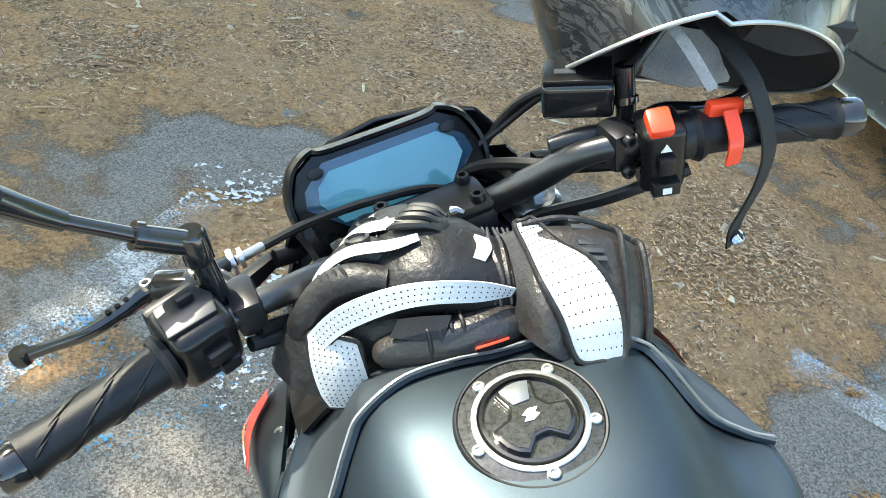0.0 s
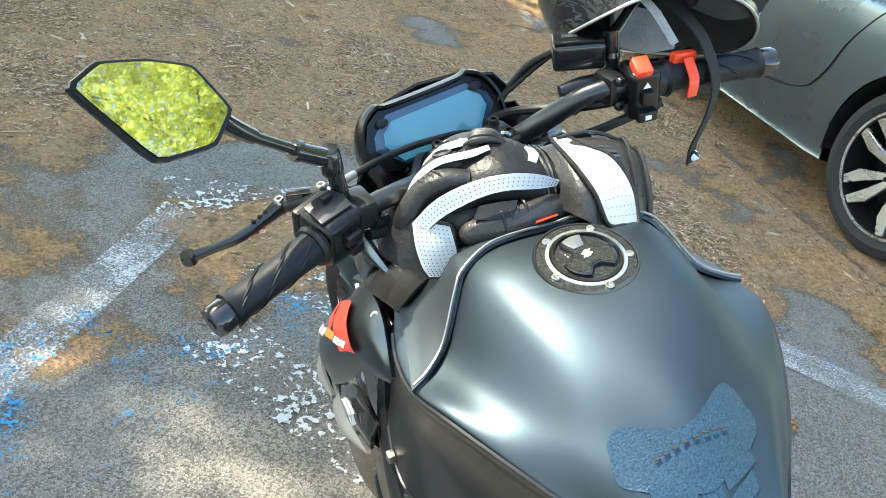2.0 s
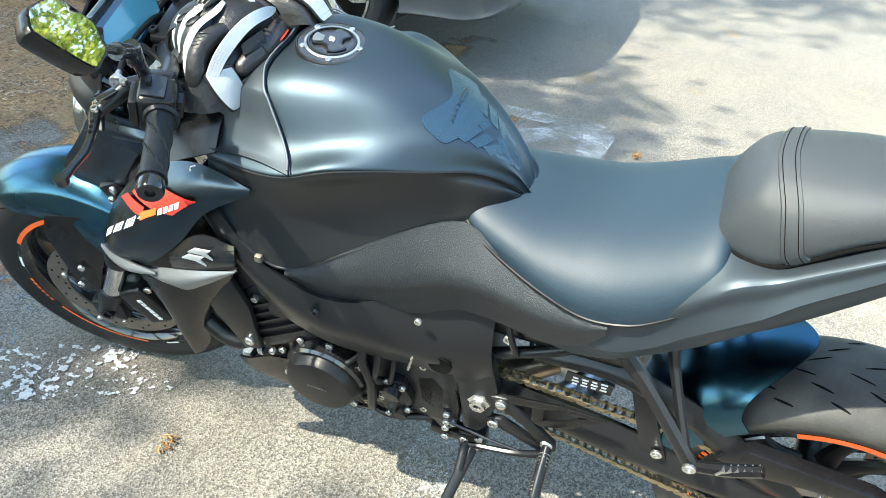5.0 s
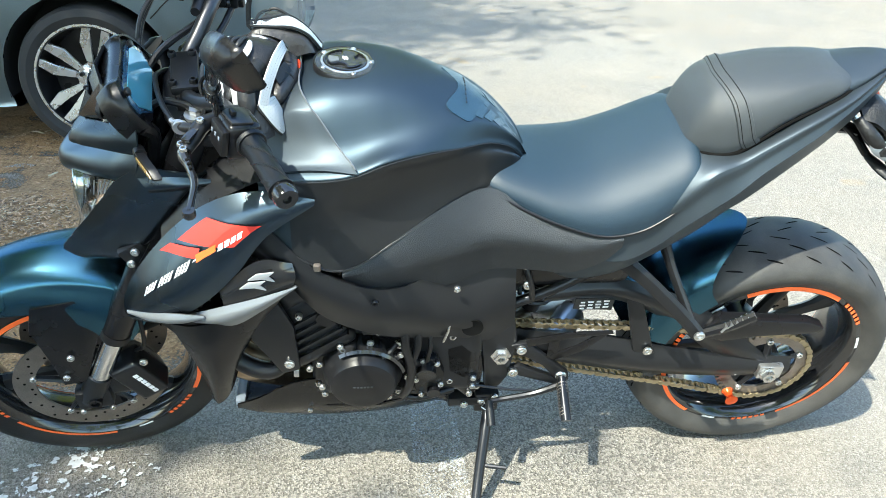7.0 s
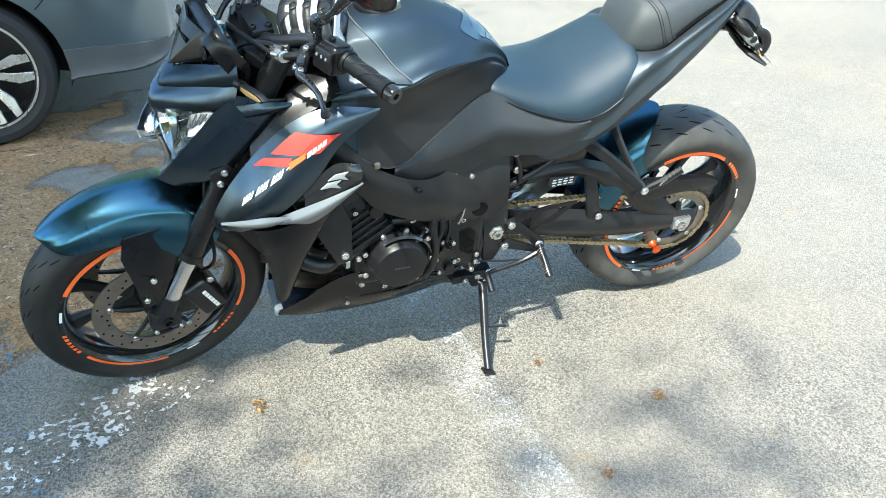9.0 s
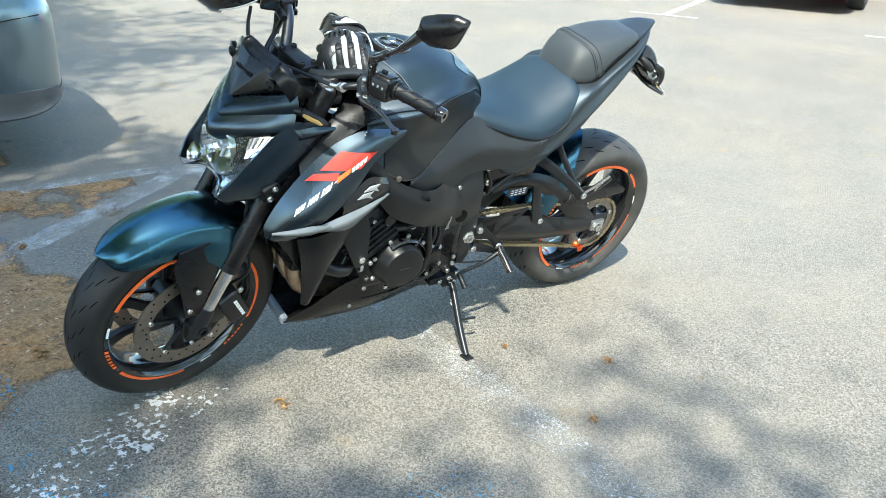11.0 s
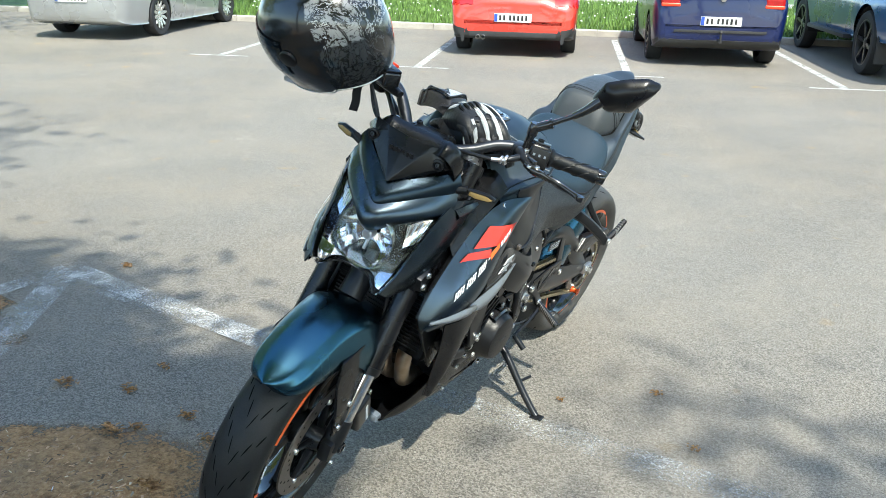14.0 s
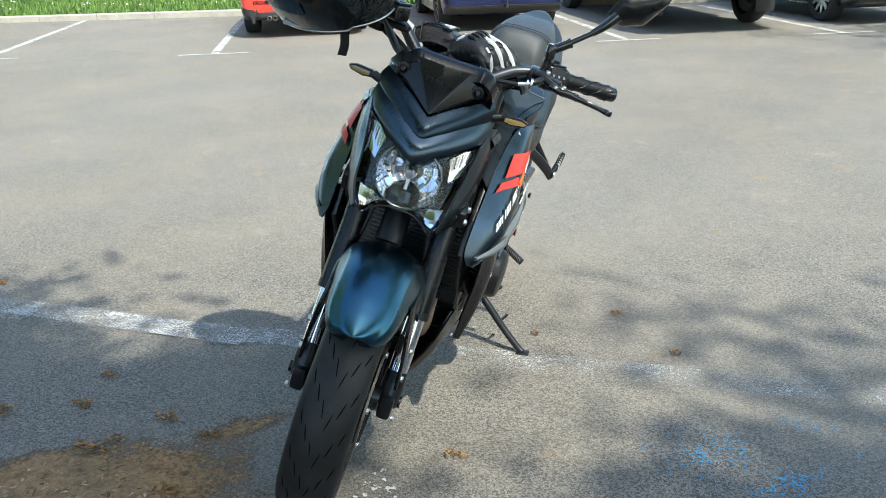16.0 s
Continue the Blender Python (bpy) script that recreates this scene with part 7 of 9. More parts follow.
for s in (-1, 1):
    part("duct_cover", surf([[(s * 0.168, 1.02, 0.905), (s * 0.13, 1.025, 0.935), (s * 0.06, 1.035, 0.958)], [(s * 0.172, 1.085, 0.874), (s * 0.140, 1.085, 0.902), (s * 0.10, 1.08, 0.925)], [(s * 0.172, 1.150, 0.836), (s * 0.148, 1.150, 0.862), (s * 0.128, 1.145, 0.876)], [(s * 0.170, 1.215, 0.770), (s * 0.155, 1.215, 0.790), (s * 0.146, 1.21, 0.800)]], 18, 12, 0.004), M_PLASTIC, bike, "black plastic duct cover beside the tank", sharp=60)
    part("duct_wall", surf([[(s * 0.128, 1.145, 0.876), (s * 0.146, 1.21, 0.800), (s * 0.150, 1.27, 0.70)], [(s * 0.135, 1.12, 0.78), (s * 0.148, 1.18, 0.70), (s * 0.150, 1.24, 0.63)], [(s * 0.14, 1.10, 0.66), (s * 0.148, 1.14, 0.60), (s * 0.150, 1.18, 0.55)]], 12, 12, 0.004), M_PLASTIC, bike)

# radiator, headers
rad = part("radiator", box((0, 1.165, 0.60), (0.32, 0.03, 0.30), 0.008, 2, Matrix.Rotation(radians(12), 3, "X")), M_PLASTIC, bike, "black radiator behind the fork")
for k in range(26):
    part("radiator_fin", box((0, 1.182, 0.60 - 0.13 + 0.0104 * k), (0.29, 0.004, 0.003), 0), M_FRAME, rad, m=Matrix.Translation((0, 1.165, 0.6)) @ Matrix.Rotation(radians(12), 4, "X") @ Matrix.Translation((0, -1.165, -0.6)))
for k in range(4):
    x = -0.093 + 0.062 * k
    part("exhaust_header", tube([(x, 1.09, 0.56), (x * 1.02, 1.15, 0.52), (x * 1.0, 1.170, 0.43), (x * 0.95, 1.150, 0.35), (x * 0.7, 1.08, 0.285), (x * 0.35, 0.95, 0.235), (x * 0.2, 0.80, 0.235)], 0.021, 14, 34), M_EXH, bike, "heat-stained exhaust header pipe")
part("exhaust_collector", tube([(0, 0.86, 0.235), (0.0, 0.72, 0.24), (0.02, 0.60, 0.27), (0.08, 0.48, 0.31)], [0.05, 0.045, 0.035, 0.03], 16, 16), M_EXH, bike)
part("silencer", tube([(0.085, 0.50, 0.30), (0.105, 0.46, 0.31), (0.15, 0.30, 0.36), (0.175, 0.16, 0.41), (0.178, 0.14, 0.417)], [0.035, 0.055, 0.062, 0.056, 0.045], 20, 16), M_SILVER, bike, "short silver exhaust silencer")
part("collector_shield", tube([(-0.05, 0.50, 0.325), (-0.02, 0.44, 0.325), (0.06, 0.38, 0.33)], [0.030, 0.034, 0.034], 14, 8), M_SILVER, bike, "silver exhaust link pipe")

# ---- engine ----
eng = part("crankcase", join(box((0, 0.80, 0.42), (0.31, 0.36, 0.22), 0.03, 3), box((0, 0.66, 0.46), (0.27, 0.16, 0.24), 0.03, 3), box((0, 0.82, 0.29), (0.22, 0.30, 0.10), 0.03, 3)), M_FRAME, bike, "black engine crankcase")
part("cylinder_block", box((0, 0.985, 0.54), (0.37, 0.15, 0.16), 0.02, 3, Matrix.Rotation(radians(-35), 3, "X")), M_FRAME, eng)
part("cylinder_head", box((0, 1.04, 0.64), (0.37, 0.17, 0.12), 0.03, 3, Matrix.Rotation(radians(-35), 3, "X")), M_FRAME, eng)
part("cooling_ribs", join(*[box((0, 0.965 + 0.011 * k, 0.50 + 0.016 * k), (0.385, 0.16, 0.005), 0, rot=Matrix.Rotation(radians(-35), 3, "X")) for k in range(5)]), M_FRAME, eng)
ec = part("generator_cover", lathe([(0.0003, -0.226), (0.052, -0.226), (0.064, -0.222), (0.070, -0.212), (0.072, -0.198), (0.080, -0.188), (0.083, -0.15)], 48, "X", (0, 0.873, 0.425)), M_CASE, eng, "round black generator cover")
part("cover_lettering", join(*[box((-0.2266, 0.856 + 0.0068 * k, 0.427), (0.001, 0.0045, 0.004)) for k in range(6)]), M_SEATGREY, ec, "engraved lettering bars")
part("cover_rib", lathe([(0.082, -0.208), (0.087, -0.203), (0.088, -0.16)], 20, "X", (0, 0.873, 0.425), part_angle=1.9, start=1.0), M_GLOSS, ec)
for a in (20, 62, 100, 145, 190, 235, 290, 335):
    t = radians(a)
    bolt(ec, (-0.186, 0.873 + 0.092 * math.cos(t), 0.425 + 0.092 * math.sin(t)), 0.0072)
for s in (-1, 1):
    if s > 0:
        part("clutch_cover", lathe([(0.0003, s * 0.19), (0.055, s * 0.19), (0.068, s * 0.182), (0.072, s * 0.15)], 36, "X", (0, 0.70, 0.44)), M_FRAME, eng)
    spc = part("sprocket_cover", plate([(s * 0.128, 0.722, 0.484), (s * 0.128, 0.690, 0.500), (s * 0.128, 0.655, 0.480), (s * 0.128, 0.628, 0.446), (s * 0.128, 0.618, 0.380), (s * 0.128, 0.622, 0.312), (s * 0.128, 0.650, 0.290), (s * 0.128, 0.690, 0.335), (s * 0.128, 0.715, 0.400)], s * 0.022, 0.008), M_PLASTIC, eng, "black sprocket cover", sharp=30)
    for y, z in ((0.690, 0.488), (0.630, 0.330), (0.645, 0.305), (0.690, 0.350)):
        bolt(spc, (s * 0.150, y, z), 0.0075, (s, 0, 0))
    part("cover_step", plate([(s * 0.148, 0.702, 0.455), (s * 0.148, 0.670, 0.468), (s * 0.148, 0.640, 0.436), (s * 0.148, 0.634, 0.385), (s * 0.148, 0.660, 0.360), (s * 0.148, 0.694, 0.385)], s * 0.007, 0.003), M_PLASTIC, spc, sharp=30)
wp = part("water_pump", join(plate([(-0.150, 0.758, 0.452), (-0.150, 0.722, 0.446), (-0.150, 0.704, 0.400), (-0.150, 0.708, 0.352), (-0.150, 0.732, 0.322), (-0.150, 0.764, 0.345), (-0.150, 0.772, 0.400)], -0.026, 0.008), rod((-0.160, 0.742, 0.425), (-0.192, 0.744, 0.418), 0.020, 16), rod((-0.165, 0.726, 0.352), (-0.186, 0.726, 0.350), 0.014, 14)), M_PLASTIC, eng, "black water pump housing", sharp=30)
for q in ((-0.177, 0.752, 0.446), (-0.177, 0.722, 0.438), (-0.177, 0.712, 0.372), (-0.177, 0.752, 0.342), (-0.177, 0.764, 0.390)):
    bolt(wp, q, 0.0065)
part("cover_clip", box((-0.205, 0.846, 0.466), (0.012, 0.020, 0.022), 0.004), M_BAR, ec, "grey metal clip")
part("breather_pipe", tube([(-0.175, 0.800, 0.505), (-0.196, 0.822, 0.492), (-0.200, 0.842, 0.474)], 0.0055, 8, 14), M_CABLE, eng)
part("clutch_cable", tube([(-0.172, 0.700, 0.560), (-0.176, 0.704, 0.530), (-0.172, 0.712, 0.495)], 0.0028, 8, 10), M_STEEL, eng, "bare steel cable end")
rnd = random.Random(12)
for y, z, x in ((0.978, 0.452, 0.19), (1.012, 0.52, 0.19), (0.94, 0.585, 0.19), (0.905, 0.595, 0.19), (0.965, 0.375, 0.165), (0.80, 0.345, 0.165), (0.84, 0.54, 0.175), (0.80, 0.50, 0.175), (0.795, 0.565, 0.18), (0.75, 0.60, 0.17), (1.045, 0.50, 0.19), (0.99, 0.60, 0.19)):
    for s in (-1, 1):
        bolt(eng, (s * x, y, z), 0.0095 if rnd.random() < 0.4 else 0.007, (s, 0, 0), h=0.009)
for pth, r in ((((-0.17, 0.785, 0.58), (-0.195, 0.790, 0.52), (-0.196, 0.776, 0.45), (-0.190, 0.780, 0.38), (-0.17, 0.790, 0.33)), 0.009), (((-0.16, 0.82, 0.62), (-0.20, 0.835, 0.57), (-0.19, 0.87, 0.55)), 0.006), (((-0.16, 0.770, 0.58), (-0.188, 0.764, 0.51), (-0.188, 0.772, 0.46), (-0.17, 0.752, 0.43)), 0.008), (((-0.15, 0.745, 0.56), (-0.178, 0.738, 0.50), (-0.182, 0.744, 0.45)), 0.005), (((-0.16, 1.02, 0.45), (-0.185, 1.06, 0.44), (-0.18, 1.12, 0.47), (-0.16, 1.16, 0.52)), 0.019), (((-0.15, 0.83, 0.33), (-0.17, 0.76, 0.32), (-0.15, 0.68, 0.32)), 0.007)):
    part("hose", tube(pth, r, 12, 22), M_CABLE, eng, "black rubber hose")
for y, z in ((1.005, 0.44), (1.125, 0.475)):
    part("hose_clamp", lathe([(0.0205, -0.005), (0.0215, 0), (0.0205, 0.005)], 18, "Y", (-0.178, y, z)), M_SILVER, eng)
for s in (-1, 1):
    part("engine_mount", plate([(s * 0.192, 1.03, 0.66), (s * 0.192, 1.00, 0.58), (s * 0.192, 0.995, 0.46), (s * 0.192, 1.03, 0.45), (s * 0.194, 1.08, 0.55), (s * 0.196, 1.10, 0.68)], s * 0.012, 0.004), M_FRAME, bike, "black engine mount plate")
    bolt(bike, (s * 0.204, 1.015, 0.48), 0.010, (s, 0, 0))
    # crash protector pad
    part("crash_bobbin", tube([(s * 0.17, 0.94, 0.60), (s * 0.205, 0.94, 0.60)], [0.016, 0.018], 14), M_PLASTIC, bike)
part("airbox_side", box((0, 0.80, 0.70), (0.28, 0.30, 0.14), 0.03, 3), M_PLASTIC, bike)
# added black block that stands for the dark recess behind the side covers
part("recess_filler", box((0, 0.51, 0.665), (0.225, 0.36, 0.17), 0.03, 2), M_PLASTIC, bike)
shock = part("rear_shock", rod((0.0, 0.50, 0.42), (0.0, 0.45, 0.66), 0.022, 12), M_FRAME, bike, "rear shock absorber")
part("spring", tube([(0.036 * math.cos(q * 0.5), 0.492 - 0.00056 * q + 0.036 * math.sin(q * 0.5), 0.45 + 0.00155 * q) for q in range(100)], 0.005, 6), M_FRAME, shock)
part("linkage_wiring", tube([(-0.11, 0.56, 0.66), (-0.13, 0.54, 0.61), (-0.12, 0.53, 0.56)], 0.006, 8, 12), M_CABLE, bike)
bolt(bike, (-0.125, 0.545, 0.605), 0.011)
bolt(bike, (-0.122, 0.555, 0.655), 0.009)

# belly pan
bp = part("belly_pan", loft_half([(1.160, [(0, 0.166), (0.044, 0.168), (0.072, 0.180), (0.080, 0.200)]), (1.10, [(0, 0.164), (0.070, 0.170), (0.110, 0.212), (0.120, 0.272)]), (1.02, [(0, 0.166), (0.085, 0.174), (0.132, 0.250), (0.142, 0.345)]), (0.94, [(0, 0.170), (0.090, 0.178), (0.140, 0.253), (0.150, 0.363)]), (0.84, [(0, 0.176), (0.090, 0.184), (0.140, 0.257), (0.148, 0.313)]), (0.74, [(0, 0.184), (0.082, 0.192), (0.128, 0.270), (0.134, 0.300)]), (0.68, [(0, 0.192), (0.07, 0.200), (0.108, 0.222), (0.116, 0.262)])], 30, 29, 0.005), M_PLASTIC, bike, "black belly pan", sharp=60)
for s in (-1, 1):
    part("belly_fin", plate([(s * 0.118, 1.06, 0.260), (s * 0.145, 0.95, 0.267), (s * 0.150, 0.84, 0.271), (s * 0.128, 0.70, 0.287), (s * 0.120, 0.70, 0.281), (s * 0.140, 0.84, 0.263), (s * 0.135, 0.95, 0.259)], 0.006, 0.001, "z"), M_PLASTIC, bp)
bolt(bp, (-0.150, 0.955, 0.320), 0.0075)
bolt(bp, (-0.142, 0.99, 0.255), 0.006)
part("pan_nose_guard", box((0, 1.156, 0.178), (0.125, 0.024, 0.026), 0.008), M_GREYPL, bp, "worn grey edge")

# side stand and gear lever
sd = part("side_stand", tube([(-0.105, 0.590, 0.232), (-0.158, 0.600, 0.207), (-0.252, 0.622, 0.138), (-0.312, 0.634, 0.098), (-0.332, 0.638, 0.088)], [0.013, 0.0125, 0.0115, 0.011, 0.010], 14, 20), M_FRAME, bike, "black side stand")
part("stand_foot", box((-0.336, 0.640, 0.0870), (0.040, 0.030, 0.008), 0.0038, 3, Matrix.Rotation(radians(14), 3, "Y")), M_FRAME, sd)
part("stand_peg", rod((-0.232, 0.619, 0.152), (-0.246, 0.560, 0.156), 0.005, 8), M_FRAME, sd)
part("stand_bracket", join(box((-0.108, 0.598, 0.238), (0.04, 0.055, 0.060), 0.006), box((-0.115, 0.640, 0.246), (0.03, 0.09, 0.026), 0.004), rod((-0.110, 0.68, 0.256), (-0.125, 0.80, 0.285), 0.007, 8)), M_FRAME, sd)
part("stand_spring", tube([(-0.125 - 0.0035 * k * 0.5 + 0.007 * math.cos(k * 1.6) * 0.6, 0.602 + 0.008 * math.sin(k * 1.6), 0.250 - 0.0034 * k) for k in range(28)], 0.0016, 5), M_STEEL, sd, "steel return spring")
for q in ((-0.130, 0.588, 0.228), (-0.130, 0.612, 0.250), (-0.134, 0.650, 0.246), (-0.128, 0.582, 0.262)):
    bolt(sd, q, 0.0085)
gl = part("gear_lever", tube([(-0.156, 0.446, 0.330), (-0.158, 0.50, 0.306), (-0.160, 0.56, 0.294), (-0.162, 0.602, 0.286)], [0.009, 0.007, 0.0065, 0.006], 8, 14), M_FRAME, bike, "black gear lever with rubber toe piece")
part("toe_rubber", tube([(-0.160, 0.600, 0.288), (-0.205, 0.598, 0.258)], 0.0095, 12), M_GRIP, gl, "ribbed rubber toe piece")
part("shift_rod", tube([(-0.154, 0.460, 0.306), (-0.156, 0.55, 0.318), (-0.156, 0.640, 0.338)], 0.0030, 8), M_BAR, gl, "dark steel shift rod")
part("shift_arm", plate([(-0.150, 0.650, 0.375), (-0.150, 0.632, 0.372), (-0.150, 0.632, 0.330), (-0.150, 0.650, 0.330)], -0.008, 0.003), M_FRAME, gl)
bolt(gl, (-0.158, 0.641, 0.340), 0.007)
bolt(gl, (-0.158, 0.641, 0.366), 0.007)
bolt(gl, (-0.156, 0.446, 0.330), 0.009)




# ---- helmet hung over the other mirror ----


def helmet_shell_mat():
    p = Nodes("helmet_artwork")
    def swirl(scale, twist):
        n = p.t.nodes.new("ShaderNodeTexNoise")
        for k, q in (("Scale", scale), ("Detail", 5.0), ("Roughness", 0.6), ("Distortion", twist)):
            n.inputs[k].default_value = q
        p.link(p.pos, n.inputs["Vector"])
        return n.outputs["Fac"]
    w, w2, w3 = swirl(5.0, 2.4), swirl(9.0, 2.6), swirl(18.0, 1.8)
    c = p.mix(p.span(w, 0.46, 0.48), (0.010, 0.010, 0.012), (0.30, 0.30, 0.295))
    c = p.mix(p.span(p.math("ABSOLUTE", p.math("SUBTRACT", w2, 0.5)), 0.016, 0.026, 1.0, 0.0), c, (0.010, 0.010, 0.011))
    c = p.mix(p.span(p.math("ABSOLUTE", p.math("SUBTRACT", w3, 0.5)), 0.010, 0.020, 0.9, 0.0), c, (0.015, 0.015, 0.016))
    c = p.mix(p.span(p.math("ABSOLUTE", p.math("SUBTRACT", w, 0.43)), 0.006, 0.010, 1.0, 0.0), c, (0.42, 0.42, 0.41))
    ax = p.t.nodes.new("ShaderNodeSeparateXYZ")
    p.link(p.pos, ax.inputs[0])
    front = p.math("ADD", p.math("SUBTRACT", ax.outputs[1], p.math("MULTIPLY", ax.outputs[0], 0.55)), p.math("MULTIPLY", p.math("SUBTRACT", p.noise(14.0, 3.0), 0.5), 0.16))
    c = p.mix(p.span(front, -0.010, -0.004), c, (0.010, 0.011, 0.013))
    low = p.math("ADD", p.math("SUBTRACT", ax.outputs[2], p.math("MULTIPLY", ax.outputs[1], 0.30)), p.math("MULTIPLY", p.math("SUBTRACT", p.noise(20.0, 3.0), 0.5), 0.05))
    c = p.mix(p.span(low, 0.060, 0.064, 0.86, 0.0), c, (0.010, 0.011, 0.013))
    p.link(c, p.b.inputs["Base Color"])
    p.b.inputs["Roughness"].default_value = 0.22
    p.b.inputs["Coat Weight"].default_value = 0.5
    p.b.inputs["Coat Roughness"].default_value = 0.05
    return p.m


M_SHELL = helmet_shell_mat()
M_VISOR = mat("smoked_mirror_visor", (0.10, 0.16, 0.22), 0.06, 0.9, 0.02, coat=1.0)
for link in list(M_VISOR.node_tree.nodes["Principled BSDF"].inputs["Roughness"].links):
    M_VISOR.node_tree.links.remove(link)
M_VISOR.node_tree.nodes["Principled BSDF"].inputs["Roughness"].default_value = 0.03
M_LINER_GREY = mat("grey_helmet_lining", (0.30, 0.31, 0.33), 0.9, 0.0, 0.15, 30.0, 0.15, 400.0, bump=0.4, bscale=500.0)
M_LINER_BLACK = mat("black_helmet_lining", (0.018, 0.018, 0.019), 0.9, 0.0, 0.15, 30.0, 0.15, 400.0, bump=0.4, bscale=500.0)
M_STRAP = mat("black_webbing", (0.014, 0.014, 0.015), 0.75, 0.0, 0.1, 50.0, 0.2, 900.0, bump=0.5, bscale=900.0)
hr = Vector((0.074, -0.770, 0.633)).normalized()
hf = Vector((0.995, 0.098, 0.002))
hf = (hf - hr * hf.dot(hr)).normalized()
hu = hr.cross(hf).normalized()
HM = Matrix.Translation((-0.034, 1.273, 1.215)) @ Matrix((hr, hf, hu)).transposed().to_4x4()
helmet = thing("helmet", "black and white full-face helmet hung over a handlebar mirror", "helmet", HM)


def shell_pt(a, e, k=1.0):
    """Skin of the helmet at azimuth a (0 ahead) and elevation e."""
    if e >= 0:
        h, z = math.cos(e), 0.140 * math.sin(e)
    else:
        q = -e / radians(56)
        h, z = 1 - 0.20 * q * q, -0.122 * q
    c = math.cos(a)
    chin = 0.022 * max(0.0, c) ** 2 * max(0.0, -e) / radians(56)
    return Vector((0.132 * math.sin(a) * h, (0.172 if c > 0 else 0.155) * c * h + chin, z)) * k


def rim_e(a):
    """Elevation of the lower rim round the helmet."""
    return radians(-56 + 13 * (0.5 - 0.5 * math.cos(2 * a)) + (8 if math.cos(a) < -0.3 else 0) * 0.6)


N1 = 56
rows = []
for i in range(19):
    f = i / 18
    rows.append([shell_pt(2 * math.pi * k / N1, radians(88) + (rim_e(2 * math.pi * k / N1) - radians(88)) * f) for k in range(N1)])
bm = grid(rows, wrap=True)
cap_ends(bm)
bmesh.ops.delete(bm, geom=[f for f in bm.faces if len(f.verts) > 10 and f.calc_center_median().z < 0], context="FACES")
part("shell", bm, M_SHELL, helmet, "gloss shell with black and white artwork", sharp=60)
rim = [shell_pt(2 * math.pi * k / 64, rim_e(2 * math.pi * k / 64)) for k in range(65)]
part("rim_trim", tube(rim, 0.0022, 8), M_SILVER, helmet, "thin silver rim trim")
inner = [[shell_pt(2 * math.pi * k / N1, rim_e(2 * math.pi * k / N1), q) + Vector((0, 0, dz)) for k in range(N1)] for q, dz in ((0.985, 0.0), (0.86, 0.008), (0.76, 0.03), (0.74, 0.09), (0.5, 0.15), (0.05, 0.17))]
part("lining", grid(inner, wrap=True), M_LINER_BLACK, helmet, "black padded lining")
for s in (-1, 1):
    part("cheek_pad", surf([[(s * 0.098, 0.115, -0.088), (s * 0.108, 0.055, -0.090), (s * 0.104, 0.0, -0.085)], [(s * 0.070, 0.115, -0.100), (s * 0.072, 0.055, -0.108), (s * 0.074, 0.0, -0.096)], [(s * 0.062, 0.105, -0.05), (s * 0.060, 0.05, -0.05), (s * 0.064, 0.0, -0.04)]], 10, 14, 0.01), M_LINER_BLACK if s > 0 else M_LINER_GREY, helmet, "padded cheek lining")
vis = [[shell_pt(a, e, 1.022) for a in [radians(-78 + 156 * k / 30) for k in range(31)]] for e in [radians(24 - 40 * j / 9) for j in range(10)]]
vb = grid(vis)
bmesh.ops.solidify(vb, geom=vb.faces[:], thickness=0.003)
part("visor", vb, M_VISOR, helmet, "glossy dark visor", sharp=60)
part("chin_vent", surf([[shell_pt(radians(a), radians(-27), 1.012) for a in (-24, 0, 24)], [shell_pt(radians(a), radians(-33), 1.05) for a in (-20, 0, 20)], [shell_pt(radians(a), radians(-40), 1.015) for a in (-16, 0, 16)]], 8, 12, 0.004), M_CABLE, helmet, "black chin vent")
for s in (-1, 1):
    part("visor_pivot", lathe([(0.022, 0), (0.021, s * 0.006), (0.012, s * 0.009), (0.0003, s * 0.009)], 24, "X", (s * 0.128, 0.02, 0.02)), M_CABLE, helmet)
part("top_vent", surf([[(-0.03, 0.075, 0.130), (0, 0.085, 0.130), (0.03, 0.075, 0.130)], [(-0.028, 0.035, 0.150), (0, 0.035, 0.156), (0.028, 0.035, 0.150)], [(-0.02, -0.01, 0.150), (0, -0.01, 0.152), (0.02, -0.01, 0.150)]], 10, 12, 0.004), M_CABLE, helmet)
# strap hanging down from the rim, in the world's upright
HI = HM.inverted()


def ribbon(path, width, wdir, thick=0.0022, n=30):
    f = spl(path, n)
    w = Vector(wdir).normalized() * width / 2
    bm_ = grid([[p - w, p + w] for p in f])
    bmesh.ops.recalc_face_normals(bm_, faces=bm_.faces)
    bmesh.ops.solidify(bm_, geom=bm_.faces[:], thickness=thick)
    return bm_


st_path = [(-0.050, 1.200, 1.195), (-0.020, 1.135, 1.172), (-0.004, 1.106, 1.146), (0.010, 1.092, 1.115), (0.020, 1.094, 1.080), (0.027, 1.102, 1.045), (0.028, 1.105, 1.020), (0.037, 1.107, 0.995)]
part("strap", ribbon(st_path, 0.022, (0.8, 0.5, 0.2)), M_STRAP, helmet, "black chin strap hanging down", m=HI)
part("strap_stud", lathe([(0.007, -0.003), (0.007, 0.003), (0.0003, 0.003)], 14, "Y", (0.033, 1.102, 1.008)), M_CHROME, helmet, "chrome snap stud", m=HI)
part("buckle", box((-0.030, 1.124, 1.134), (0.034, 0.012, 0.017), 0.004, 2, Matrix.Rotation(radians(-12), 3, "Y")), M_REDSW, helmet, "red quick release buckle", m=HI)
